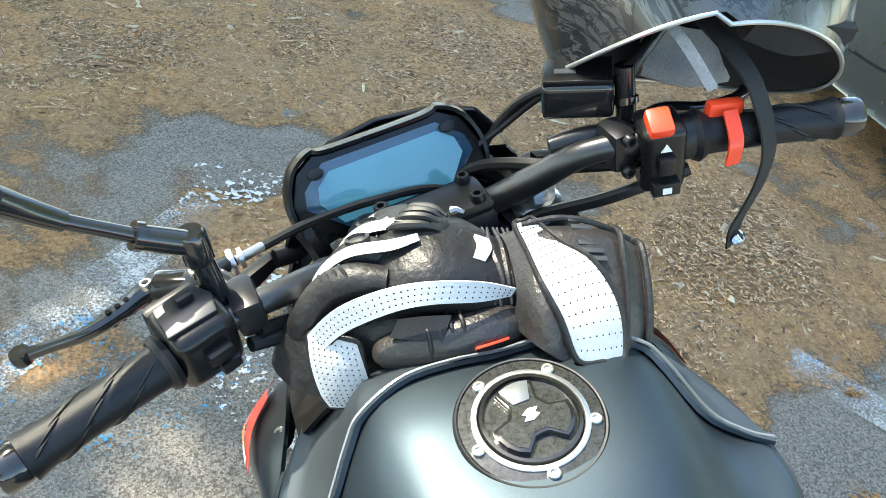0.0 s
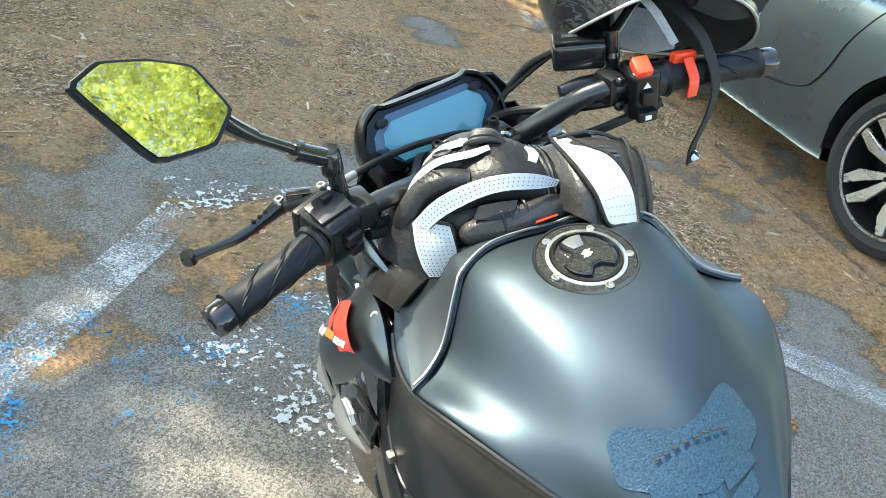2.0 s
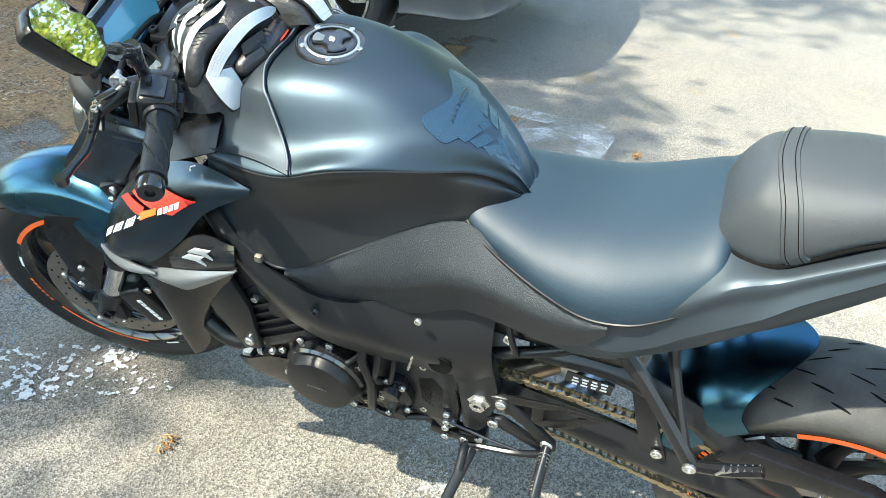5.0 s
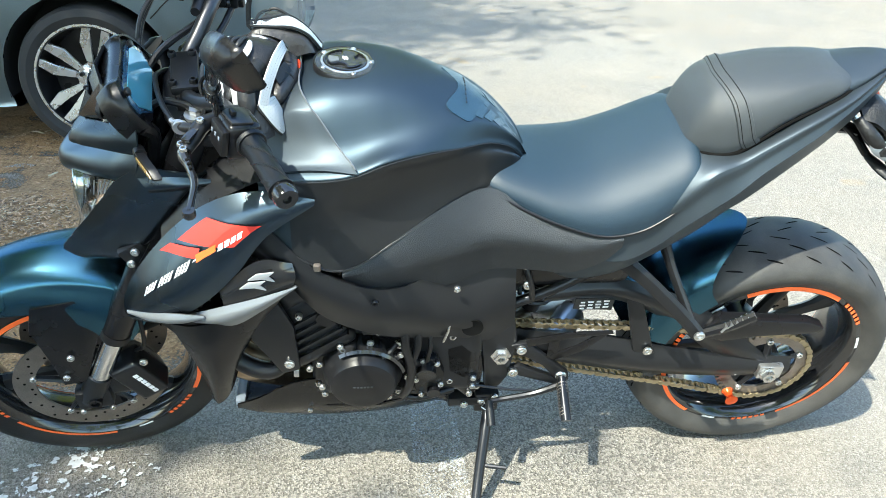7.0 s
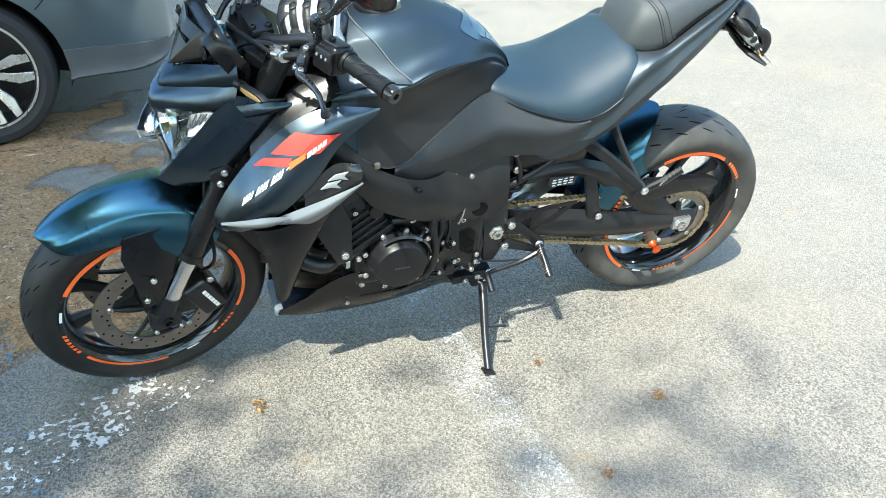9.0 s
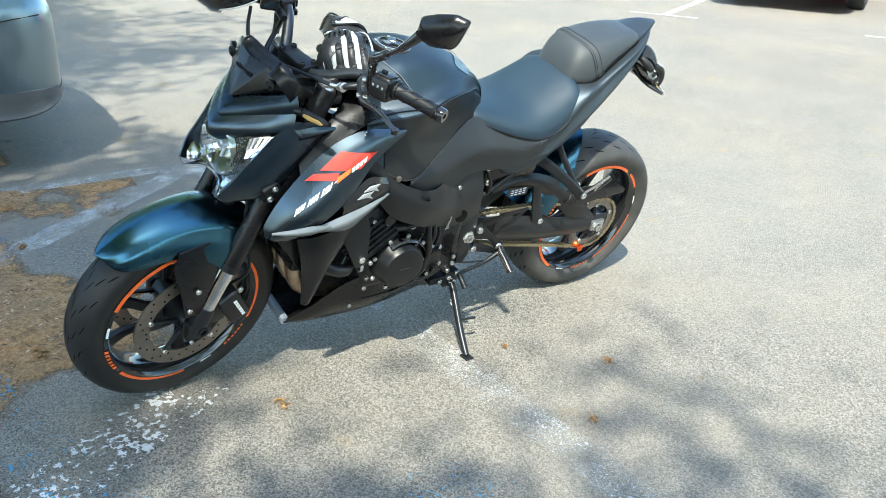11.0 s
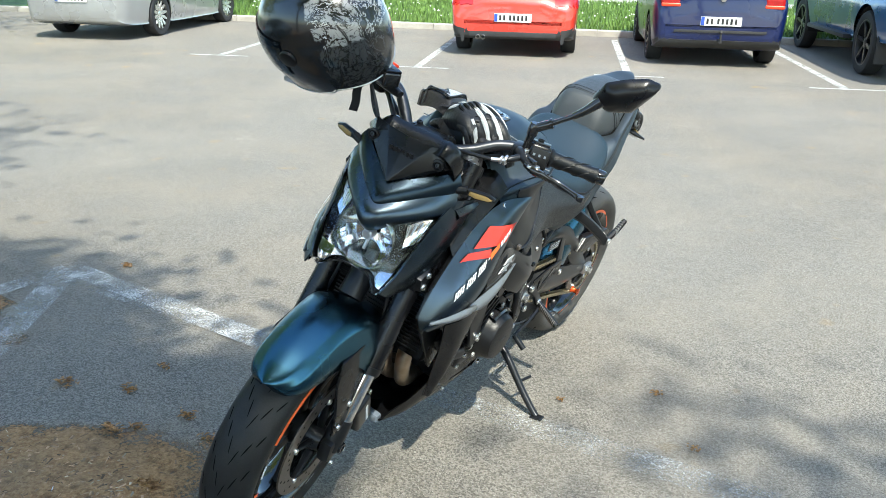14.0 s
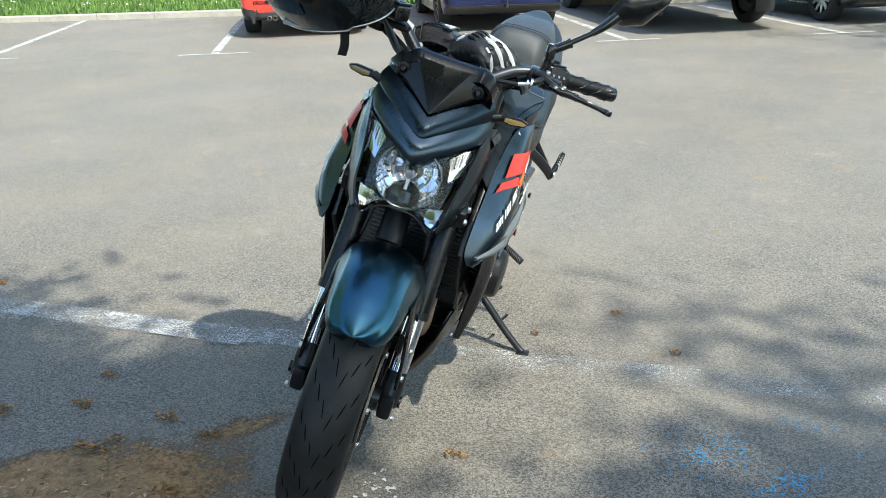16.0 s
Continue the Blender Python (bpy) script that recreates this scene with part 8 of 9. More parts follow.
part("buckle_tab", ribbon([(-0.030, 1.114, 1.138), (-0.027, 1.092, 1.120), (-0.023, 1.088, 1.098)], 0.014, (0.95, 0.1, 0.25)), M_REDSW, helmet, "red pull tab", m=HI)
part("strap_loop", ribbon([(-0.105, 1.20, 1.200), (-0.080, 1.150, 1.182), (-0.044, 1.130, 1.148)], 0.010, (0.6, -0.2, 0.6)), M_LINER_GREY, helmet, "grey strap cover", m=HI)

# ---- pair of gloves on the tank ----
M_LEATHER = mat("black_leather", (0.015, 0.015, 0.016), 0.44, 0.0, 0.15, 40.0, 0.15, 500.0, bump=0.8, bscale=110.0, spec=0.36)
M_LEATHERB = mat("worn_black_leather", (0.030, 0.027, 0.026), 0.38, 0.0, 0.2, 30.0, 0.2, 400.0, bump=0.8, bscale=120.0)
M_WLEATHER = mat("white_perforated_leather", (0.46, 0.475, 0.485), 0.5, 0.0, 0.05, 30.0, 0.05, 400.0, bump=0.25, bscale=260.0)
M_HARD = mat("knuckle_plastic", (0.014, 0.014, 0.015), 0.48, 0.0, 0.1)


def strip_on(path, width, up, lift, n=24):
    """A narrow leather strip along a path, lifted towards up."""
    f = spl(path, n)
    rows = []
    for i, p in enumerate(f):
        d = (f[min(i + 1, n - 1)] - f[max(i - 1, 0)]).normalized()
        u = Vector(up).normalized()
        s = d.cross(u).normalized()
        t = i / (n - 1)
        wd = width * (0.45 + 0.55 * min(1, 6 * t, 6 * (1 - t))) / 2
        rows.append([p - s * wd - u * lift * 0.5, p - s * wd * 0.55 + u * lift, p + s * wd * 0.55 + u * lift, p + s * wd - u * lift * 0.5])
    return grid(rows)


def dots_on(net, nu, nv, lift, r=0.0009, inset=0.08):
    """Small punched holes spread over a net of control rows."""
    rows = [spl(q, nv + 2) for q in net]
    cols = [spl([q[j] for q in rows], nu + 2) for j in range(nv + 2)]
    vs, fs = [], []
    for i in range(1, nu + 1):
        for j in range(1, nv + 1):
            p, du, dv = cols[j][i], cols[j][i + 1] - cols[j][i - 1], cols[j + 1][i] - cols[j - 1][i]
            n = du.cross(dv).normalized()
            if n.z < 0:
                n = -n
            du.normalize()
            w = n.cross(du)
            k = len(vs)
            vs += [p + n * lift + r * (math.cos(t) * du + math.sin(t) * w) for t in [q * math.pi / 3 for q in range(6)]]
            fs.append(tuple(range(k, k + 6)))
    bm_ = bmesh.new()
    vv = [bm_.verts.new(q) for q in vs]
    for f in fs:
        bm_.faces.new([vv[i] for i in f])
    return bm_


def cover_panel(parent, net, label, holes):
    """A white leather panel with punched holes and a dark piped edge."""
    pn_ = part("white_panel", surf(net, 16, 12, 0.003), M_WLEATHER, parent, label, sharp=60)
    part("perforation", dots_on(net, holes[0], holes[1], 0.0036, 0.0007), M_GROOVE, pn_)
    rim_ = [Vector(p) for p in net[0]] + [Vector(r[-1]) for r in net[1:-1]] + [Vector(p) for p in reversed(net[-1])] + [Vector(r[0]) for r in reversed(net[1:-1])]
    part("panel_piping", tube(spl(rim_, 60, True) + [rim_[0]], 0.0024, 6), M_LEATHER, pn_)
    return pn_


g1 = thing("glove", "black leather racing glove with white panels lying across the tank", "glove", None, "pair of gloves")
BACK = []
for x, ya, yb, zt in ((-0.228, 0.998, 1.080, 1.026), (-0.245, 0.998, 1.090, 1.033), (-0.270, 0.996, 1.104, 1.039), (-0.300, 0.998, 1.116, 1.040), (-0.326, 1.006, 1.122, 1.028), (-0.345, 1.014, 1.122, 1.006)):
    h = yb - ya
    BACK.append([(x, ya + 0.008, zt - 0.052), (x, ya, zt - 0.026), (x, ya + 0.10 * h, zt - 0.008), (x, ya + 0.32 * h, zt), (x, ya + 0.62 * h, zt + 0.001), (x, ya + 0.88 * h, zt - 0.010), (x, yb, zt - 0.030), (x, yb - 0.006, zt - 0.056)])
part("hand_back", surf(BACK, 24, 30, 0.004), M_LEATHER, g1, "black leather back", sharp=60)
# gathered leather where the wrist narrows
rnd = random.Random(31)
for k in range(9):
    x = -0.252 + 0.0045 * k + rnd.uniform(-0.001, 0.001)
    dz = rnd.uniform(-0.002, 0.002)
    part("wrist_fold", tube([(x + 0.004, 0.999 + rnd.uniform(-0.004, 0.004), 1.010), (x, 1.012, 1.026 + dz), (x - 0.003 + rnd.uniform(-0.003, 0.003), 1.040, 1.035 + dz), (x + 0.002, 1.072, 1.030)], [0.0015, 0.0032, 0.0030, 0.0012], 7, 16), M_LEATHERB, g1)
TOPS = ((-0.330, 1.026, 1.006), (-0.322, 1.052, 1.012), (-0.312, 1.080, 1.010), (-0.302, 1.102, 0.998))
LOWS = ((-0.388, 1.037, 0.957), (-0.366, 1.061, 0.967), (-0.346, 1.083, 0.962), (-0.328, 1.105, 0.952))
LEAN = [Vector(q).normalized() for q in ((-0.15, 0.15, 1), (-0.40, 0.28, 0.82), (-0.65, 0.42, 0.55), (-0.75, 0.50, 0.34), (-0.80, 0.50, 0.05), (-0.8, 0.5, -0.3))]
PATHS, FINGERS = [], []
for p, q in zip(TOPS, LOWS):
    p, q = Vector(p), Vector(q)
    PATHS.append([p, p.lerp(q, 0.32) + Vector((-0.010, 0.006, 0.009)), p.lerp(q, 0.66) + Vector((-0.009, 0.006, 0.007)), q, q + Vector((-0.002, 0.001, -0.016)), q + Vector((0.006, -0.004, -0.027))])
for k, pth in enumerate(PATHS):
    fg = part("finger", tube(pth, [0.0140, 0.0148, 0.0146, 0.0142, 0.0120, 0.006], 16, 26), M_LEATHER, g1, "black leather finger", sharp=60)
    FINGERS.append(fg)
    if k in (1, 2):
        for q in (1, 3):
            c_ = pth[q] + LEAN[q] * 0.0125
            m_ = Matrix.Translation(c_) @ LEAN[q].to_track_quat("Z", "Y").to_matrix().to_4x4() @ Matrix.Diagonal((0.85, 1.15, 1, 1))
            part("finger_armour", lathe([(0.0108, -0.002), (0.0104, 0.0030), (0.0074, 0.0042), (0.0066, 0.0018), (0.0035, 0.0026), (0.0003, 0.0030)], 8, "Z", (0, 0, 0)), M_HARD, fg, "moulded black finger armour", m=m_)
    else:
        for q in range(4):
            c_ = pth[1].lerp(pth[2], q / 4)
            part("knuckle_pleat", tube([c_ + Vector((0.002, -0.0125, 0.006)), c_ + Vector((-0.008, -0.003, 0.0128)), c_ + Vector((-0.010, 0.006, 0.0108)), c_ + Vector((-0.004, 0.0130, 0.004))], 0.0015, 6, 10), M_LEATHER, fg)
for k in range(3):
    mid_ = [(u + v) / 2 + n * h for u, v, n, h in zip(PATHS[k], PATHS[k + 1], LEAN, (0.0235, 0.0150, 0.0125, 0.0115, 0.0095))]
    mid_.insert(0, mid_[0] + Vector((0.020, -0.002, 0.010 - 0.004 * k)))
    part("white_strip", strip_on([r.to_tuple() for r in mid_], 0.0140, (-0.55, 0.30, 0.78), 0.0030, 34), M_WLEATHER, FINGERS[k], "white leather strip")
part("white_strip", strip_on([(PATHS[3][i] + Vector((0.004, 0.0135, 0.001))).to_tuple() for i in (2, 3, 4)], 0.007, (-0.1, 0.95, 0.25), 0.0025, 16), M_WLEATHER, FINGERS[3], "white leather strip")
# moulded guard over the knuckles
KC = Vector((-0.302, 1.068, 1.0325))
KR = Matrix.Rotation(radians(-25), 3, "Z") @ Matrix.Rotation(radians(-16), 3, "Y") @ Matrix.Rotation(radians(-10), 3, "X")
gd = [[KC + KR @ Vector((-0.026 * math.cos(t) * q, 0.030 * math.sin(t) * q, h - 0.010 * (q * math.sin(t)) ** 2)) for t in [2 * math.pi * i / 24 for i in range(24)]] for q, h in ((1.08, -0.006), (1.0, 0.002), (0.82, 0.0062), (0.45, 0.0088), (0.05, 0.0095))]
kn = part("knuckle_guard", cap_ends(grid(gd, wrap=True)), M_HARD, g1, "moulded black knuckle guard", sharp=50)
for k in range(4):
    y = -0.020 + 0.0135 * k
    part("knuckle_ridge", tube([KC + KR @ Vector((-0.022, y * 0.9, 0.003)), KC + KR @ Vector((-0.010, y, 0.0105 - abs(y) * 0.12)), KC + KR @ Vector((0.008, y * 0.92, 0.0112 - abs(y) * 0.12)), KC + KR @ Vector((0.020, y * 0.7, 0.004))], [0.0015, 0.0040, 0.0036, 0.0015], 8, 16), M_HARD, kn)
    part("knuckle_slot", tube([KC + KR @ Vector((-0.017, y + 0.0065, 0.0082)), KC + KR @ Vector((0.004, y + 0.0062, 0.0104 - abs(y) * 0.1)), KC + KR @ Vector((0.013, y * 0.8 + 0.005, 0.0085))], [0.0008, 0.0020, 0.0008], 6, 10), M_GROOVE, kn)
for t0, t1, q in ((0.0, 2 * math.pi, 1.16), (0.0, 2 * math.pi, 1.34)):
    part("seam", tube([KC + KR @ Vector((-0.026 * math.cos(t) * q, 0.030 * math.sin(t) * q, -0.002 - 0.012 * (q * math.sin(t)) ** 2)) for t in [t0 + (t1 - t0) * i / 28 for i in range(29)]], 0.0011, 5), M_LEATHERB, g1)
for net, lab in (([[(-0.268, 1.022, 1.038), (-0.262, 1.034, 1.042), (-0.262, 1.046, 1.043)], [(-0.258, 1.020, 1.036), (-0.250, 1.032, 1.0395), (-0.250, 1.044, 1.0405)]], "white leather oval patch"),
                 ([[(-0.276, 1.078, 1.043), (-0.268, 1.084, 1.041), (-0.260, 1.086, 1.037)], [(-0.272, 1.090, 1.038), (-0.264, 1.094, 1.035), (-0.256, 1.094, 1.031)]], "white leather oval patch"),
                 ([[(-0.332, 1.066, 1.030), (-0.325, 1.070, 1.034)], [(-0.334, 1.076, 1.029), (-0.327, 1.080, 1.032)]], "small white leather patch")):
    part("white_patch", surf(net, 6, 7, 0.003), M_WLEATHER, g1, lab)
EDGE = [[(-0.236, 1.001, 1.026), (-0.240, 0.999, 1.020)], [(-0.265, 0.998, 1.034), (-0.268, 0.991, 1.020)], [(-0.300, 0.998, 1.034), (-0.302, 0.990, 1.018)], [(-0.330, 1.003, 1.024), (-0.326, 0.994, 1.008)], [(-0.358, 1.010, 1.004), (-0.348, 1.000, 0.990)], [(-0.376, 1.016, 0.982), (-0.364, 1.005, 0.972)], [(-0.388, 1.021, 0.955), (-0.376, 1.009, 0.950)]]
ed = part("white_edge", surf(EDGE, 30, 8, 0.003), M_WLEATHER, g1, "white perforated side strip", sharp=60)
part("perforation", dots_on(EDGE, 34, 3, 0.0036, 0.0007), M_GROOVE, ed)
part("edge_stitch", tube([Vector(r[1]) + Vector((0, -0.001, 0.001)) for r in EDGE], 0.0012, 5, 40), M_LEATHER, ed)
CUFF = [[(-0.236, 0.990, 0.998), (-0.236, 0.992, 1.022), (-0.236, 1.020, 1.036), (-0.236, 1.056, 1.035), (-0.236, 1.082, 1.006)],
        [(-0.222, 0.952, 1.006), (-0.223, 0.968, 1.034), (-0.222, 1.010, 1.050), (-0.222, 1.045, 1.050), (-0.222, 1.074, 1.014)],
        [(-0.190, 0.942, 0.996), (-0.190, 0.964, 1.032), (-0.190, 1.000, 1.056), (-0.190, 1.036, 1.062), (-0.190, 1.066, 1.024)],
        [(-0.156, 0.942, 0.992), (-0.156, 0.964, 1.024), (-0.156, 1.000, 1.054), (-0.156, 1.032, 1.062), (-0.156, 1.056, 1.024)],
        [(-0.130, 0.955, 0.988), (-0.129, 0.972, 1.016), (-0.130, 1.000, 1.042), (-0.131, 1.027, 1.053), (-0.132, 1.046, 1.020)]]
cuff = part("cuff", surf(CUFF, 24, 26, 0.004), M_LEATHERB, g1, "worn dark leather cuff", sharp=60)
cover_panel(cuff, [[(-0.229, 1.050, 1.051), (-0.221, 1.052, 1.054), (-0.213, 1.052, 1.056)], [(-0.228, 1.018, 1.050), (-0.216, 1.020, 1.056), (-0.202, 1.020, 1.060)], [(-0.227, 0.983, 1.049), (-0.205, 0.988, 1.057), (-0.182, 0.994, 1.061)], [(-0.214, 0.957, 1.034), (-0.190, 0.961, 1.040), (-0.162, 0.967, 1.039)], [(-0.198, 0.939, 1.008), (-0.178, 0.937, 1.008), (-0.158, 0.941, 1.008)]], "white perforated cuff panel", (15, 8))
part("cuff_piping", tube([Vector(p) + Vector((0.003, 0, 0.002)) for p in CUFF[-1]], 0.0034, 8, 26), M_LEATHER, cuff)
part("cuff_piping", tube([(-0.150, 0.950, 1.000), (-0.151, 0.972, 1.032), (-0.152, 1.002, 1.058), (-0.150, 1.030, 1.066), (-0.150, 1.054, 1.030)], 0.0026, 8, 26), M_LEATHER, cuff)
part("cuff_piping", tube([(-0.224, 1.047, 1.053), (-0.195, 1.044, 1.064), (-0.168, 1.036, 1.066), (-0.134, 1.030, 1.055)], 0.0026, 8, 26), M_LEATHER, cuff)
for k in range(6):
    part("lettering_bar", box((-0.178 - 0.0004 * k, 0.998 + 0.0085 * k, 1.0595 + 0.0012 * k), (0.019, 0.0052, 0.002), 0.0006, rot=Matrix.Rotation(radians(8), 3, "X")), M_SEATGREY, cuff, "raised lettering bars")

g2 = thing("glove", "black leather racing glove lying under its pair, white cuff hanging down", "glove", None, "pair of gloves")
part("hand_back", surf([[(x, ya, zt - 0.050), (x, ya - 0.002, zt - 0.020), (x, ya + 0.020, zt), (x, ya + 0.055, zt + 0.004), (x, ya + 0.085, zt - 0.004), (x, ya + 0.100, zt - 0.050)] for x, ya, zt in ((-0.225, 1.004, 0.998), (-0.265, 1.002, 1.000), (-0.310, 1.004, 0.994), (-0.345, 1.012, 0.980), (-0.372, 1.022, 0.958))], 18, 20, 0.005), M_LEATHER, g2, "black leather back", sharp=60)
part("thumb", tube([(-0.212, 1.000, 0.990), (-0.240, 0.992, 0.994), (-0.272, 0.988, 0.984), (-0.302, 0.992, 0.970), (-0.326, 1.000, 0.956), (-0.334, 1.004, 0.950)], [0.012, 0.017, 0.019, 0.0175, 0.0145, 0.008], 16, 28), M_LEATHERB, g2, "black leather thumb", sharp=60)
for k in range(4):
    c_ = Vector((-0.296 + 0.0085 * k, 0.9915, 0.973 + 0.004 * k))
    part("thumb_fold", tube([c_ + Vector((0, -0.0165, -0.007)), c_ + Vector((-0.004, -0.0155, 0.009)), c_ + Vector((-0.007, -0.004, 0.0185)), c_ + Vector((-0.008, 0.008, 0.018))], 0.0020, 7, 12), M_LEATHER, g2)
    part("finger", tube([(-0.236, 1.030 + 0.020 * k, 0.992), (-0.215, 1.030 + 0.018 * k, 0.990), (-0.196, 1.030 + 0.016 * k, 0.986)], [0.012, 0.012, 0.007], 10, 10), M_LEATHER, g2, "black leather finger")
part("palm_patch", surf([[(-0.330, 0.994, 0.978), (-0.312, 0.984, 0.984), (-0.292, 0.978, 0.992)], [(-0.324, 1.002, 0.990), (-0.306, 0.996, 0.999), (-0.286, 0.990, 1.006)]], 8, 12, 0.003), M_GRIP, g2, "grained grip patch")
part("red_tag", ribbon([(-0.268, 0.9705, 0.990), (-0.255, 0.9715, 0.9945), (-0.242, 0.975, 0.9965)], 0.006, (0.1, -0.5, 0.85), 0.002), M_REDSW, g2, "red stitched tag")
for k in range(5):
    part("lettering_bar", box((-0.266 + 0.0052 * k, 0.9690, 0.9800 + 0.0014 * k), (0.0036, 0.0015, 0.0042), 0, rot=Matrix.Rotation(radians(-30), 3, "X")), M_GREYPL, g2, "small lettering bars")
cf2 = part("cuff", surf([[(-0.368, 1.010, 0.950), (-0.388, 1.024, 0.958), (-0.398, 1.045, 0.952), (-0.396, 1.070, 0.945)], [(-0.372, 1.002, 0.928), (-0.394, 1.016, 0.930), (-0.408, 1.040, 0.928), (-0.404, 1.066, 0.922)], [(-0.376, 0.998, 0.905), (-0.398, 1.010, 0.905), (-0.412, 1.034, 0.905), (-0.408, 1.060, 0.902)]], 16, 18, 0.005), M_LEATHER, g2, "black leather cuff", sharp=60)
cover_panel(cf2, [[(-0.388, 1.020, 0.956), (-0.370, 1.010, 0.962), (-0.352, 1.002, 0.964)], [(-0.384, 1.008, 0.935), (-0.366, 0.998, 0.940), (-0.344, 0.994, 0.944)], [(-0.376, 0.996, 0.915), (-0.358, 0.990, 0.920), (-0.337, 0.990, 0.924)], [(-0.368, 0.989, 0.905), (-0.352, 0.987, 0.908), (-0.336, 0.989, 0.913)]], "white perforated cuff panel", (14, 8))

# a glove tucked in behind the number plate
g3 = thing("glove", "black and white leather glove tucked behind the number plate", "glove", BIKE @ Matrix.Translation((-0.075, -0.098, 0.915)) @ Matrix.Scale(0.80, 4) @ Matrix.Translation((0.075, 0.128, -0.918)))
part("hand_back", surf([[(-0.075, -0.055, 0.965), (-0.045, -0.050, 0.985), (0.02, -0.050, 0.985)], [(-0.088, -0.085, 0.960), (-0.050, -0.105, 0.992), (0.02, -0.110, 0.990)], [(-0.090, -0.125, 0.930), (-0.055, -0.150, 0.955), (0.02, -0.155, 0.955)], [(-0.088, -0.150, 0.895), (-0.055, -0.178, 0.905), (0.02, -0.18, 0.905)]], 14, 16, 0.012), M_LEATHER, g3, "black leather back", sharp=60)
for k in range(4):
    x = -0.080 + 0.032 * k
    fg = part("finger", tube([(x, -0.130, 0.920), (x - 0.004, -0.172, 0.905), (x - 0.006, -0.192, 0.872), (x - 0.004, -0.190, 0.840), (x, -0.176, 0.828)], [0.016, 0.0165, 0.0155, 0.0145, 0.009], 12, 16), M_LEATHER, g3, "curled black leather finger", sharp=60)
    part("white_strip", strip_on([(x - 0.006, -0.150, 0.932), (x - 0.010, -0.184, 0.912), (x - 0.012, -0.206, 0.876)], 0.012, (-0.4, -0.8, 0.4), 0.002), M_WLEATHER, fg, "white leather strip")
pn = part("white_panel", surf([[(-0.094, -0.075, 0.935), (-0.094, -0.105, 0.925), (-0.094, -0.135, 0.905)], [(-0.100, -0.082, 0.905), (-0.104, -0.115, 0.895), (-0.102, -0.150, 0.875)], [(-0.094, -0.105, 0.880), (-0.098, -0.135, 0.865), (-0.096, -0.168, 0.845)]], 12, 12, 0.008), M_WLEATHER, g3, "white leather side panel")
for y, z in ((-0.120, 0.895), (-0.146, 0.868)):
    part("armour_cell", lathe([(0.014, 0), (0.013, -0.004), (0.009, -0.005), (0.008, -0.003), (0.0003, -0.003)], 6, "X", (-0.103, y, z)), M_HARD, pn, "black armour cell")
part("thumb", tube([(-0.060, -0.050, 0.960), (-0.088, -0.070, 0.940), (-0.096, -0.095, 0.918), (-0.090, -0.118, 0.905)], [0.012, 0.016, 0.015, 0.008], 12, 14), M_LEATHER, g3, "black leather thumb")



# ---- cars ----
M_CARGLASS = mat("tinted_car_glass", (0.012, 0.014, 0.016), 0.05, 0.0, 0.05, coat=1.0)
M_CARTRIM = mat("car_black_plastic", (0.025, 0.025, 0.026), 0.6, 0.0, 0.15, 10.0, bump=0.1)
M_TYRE = mat("car_tyre", (0.018, 0.018, 0.019), 0.75, 0.0, 0.15, 20.0, 0.1, 300.0, bump=0.2, bscale=200.0)
M_LINER = mat("wheel_arch_liner", (0.008, 0.008, 0.008), 0.9)
M_ALLOY = mat("machined_alloy", (0.62, 0.62, 0.61), 0.28, 0.85, 0.06, 20.0)
M_ALLOYDARK = mat("black_alloy", (0.02, 0.02, 0.022), 0.3, 0.4, 0.1)
M_PLATEWHITE = mat("number_plate_white", (0.75, 0.75, 0.73), 0.4, 0.0, 0.04)
M_PLATEBLUE = mat("number_plate_blue", (0.03, 0.08, 0.4), 0.4, 0.0, 0.04)
M_INK = mat("plate_ink", (0.02, 0.02, 0.02), 0.5)


def car_paint(name, c, metal=0.3, coat=0.9):
    return mat(name, c, 0.28, metal, 0.05, 2.0, 0.05, 1500.0, coat=coat)


def car_body(st, wheels, arch, nu=96, nv=25):
    """A body shell through stations (y, top z, top half width, belt z, belt half width, widest, floor z)."""
    ctrl = []
    for y, zt, wt, zb, wb, wm, zl in st:
        zs = 0.5 * (zb + zl)
        half = [(0, y, zt), (wt * 0.7, y, zt - 0.015), (wt, y, zt - 0.07), (wb, y, zb), (wm * 0.995, y, zb - 0.10), (wm, y, zs + 0.05), (wm * 0.985, y, zs - 0.12), (wm * 0.955, y, zl + 0.06), (wm * 0.86, y, zl), (0, y, zl)]
        ctrl.append(half)
    rows = [spl(r, nv) for r in ctrl]
    cols = [spl([r[j] for r in rows], nu) for j in range(nv)]
    bm = grid([[cols[j][i] for j in range(nv)] for i in range(nu)])
    for yc, zc in wheels:
        dead = [f for f in bm.faces if (Vector((f.calc_center_median().y - yc, f.calc_center_median().z - zc))).length < arch and f.calc_center_median().x > 0.35]
        bmesh.ops.delete(bm, geom=dead, context="FACES")
        for v in bm.verts:
            if v.is_boundary and v.co.x > 0.35:
                d = Vector((v.co.y - yc, v.co.z - zc))
                if 0.6 * arch < d.length < arch * 1.35 and v.co.z > 0.16:
                    d = d.normalized() * arch
                    v.co.y, v.co.z = yc + d.x, zc + d.y
    other = bm.copy()
    bmesh.ops.scale(other, vec=(-1, 1, 1), verts=other.verts)
    bmesh.ops.reverse_faces(other, faces=other.faces)
    both_ = join(bm, other)
    bmesh.ops.remove_doubles(both_, verts=both_.verts, dist=0.0005)
    cap_side(both_)
    return both_


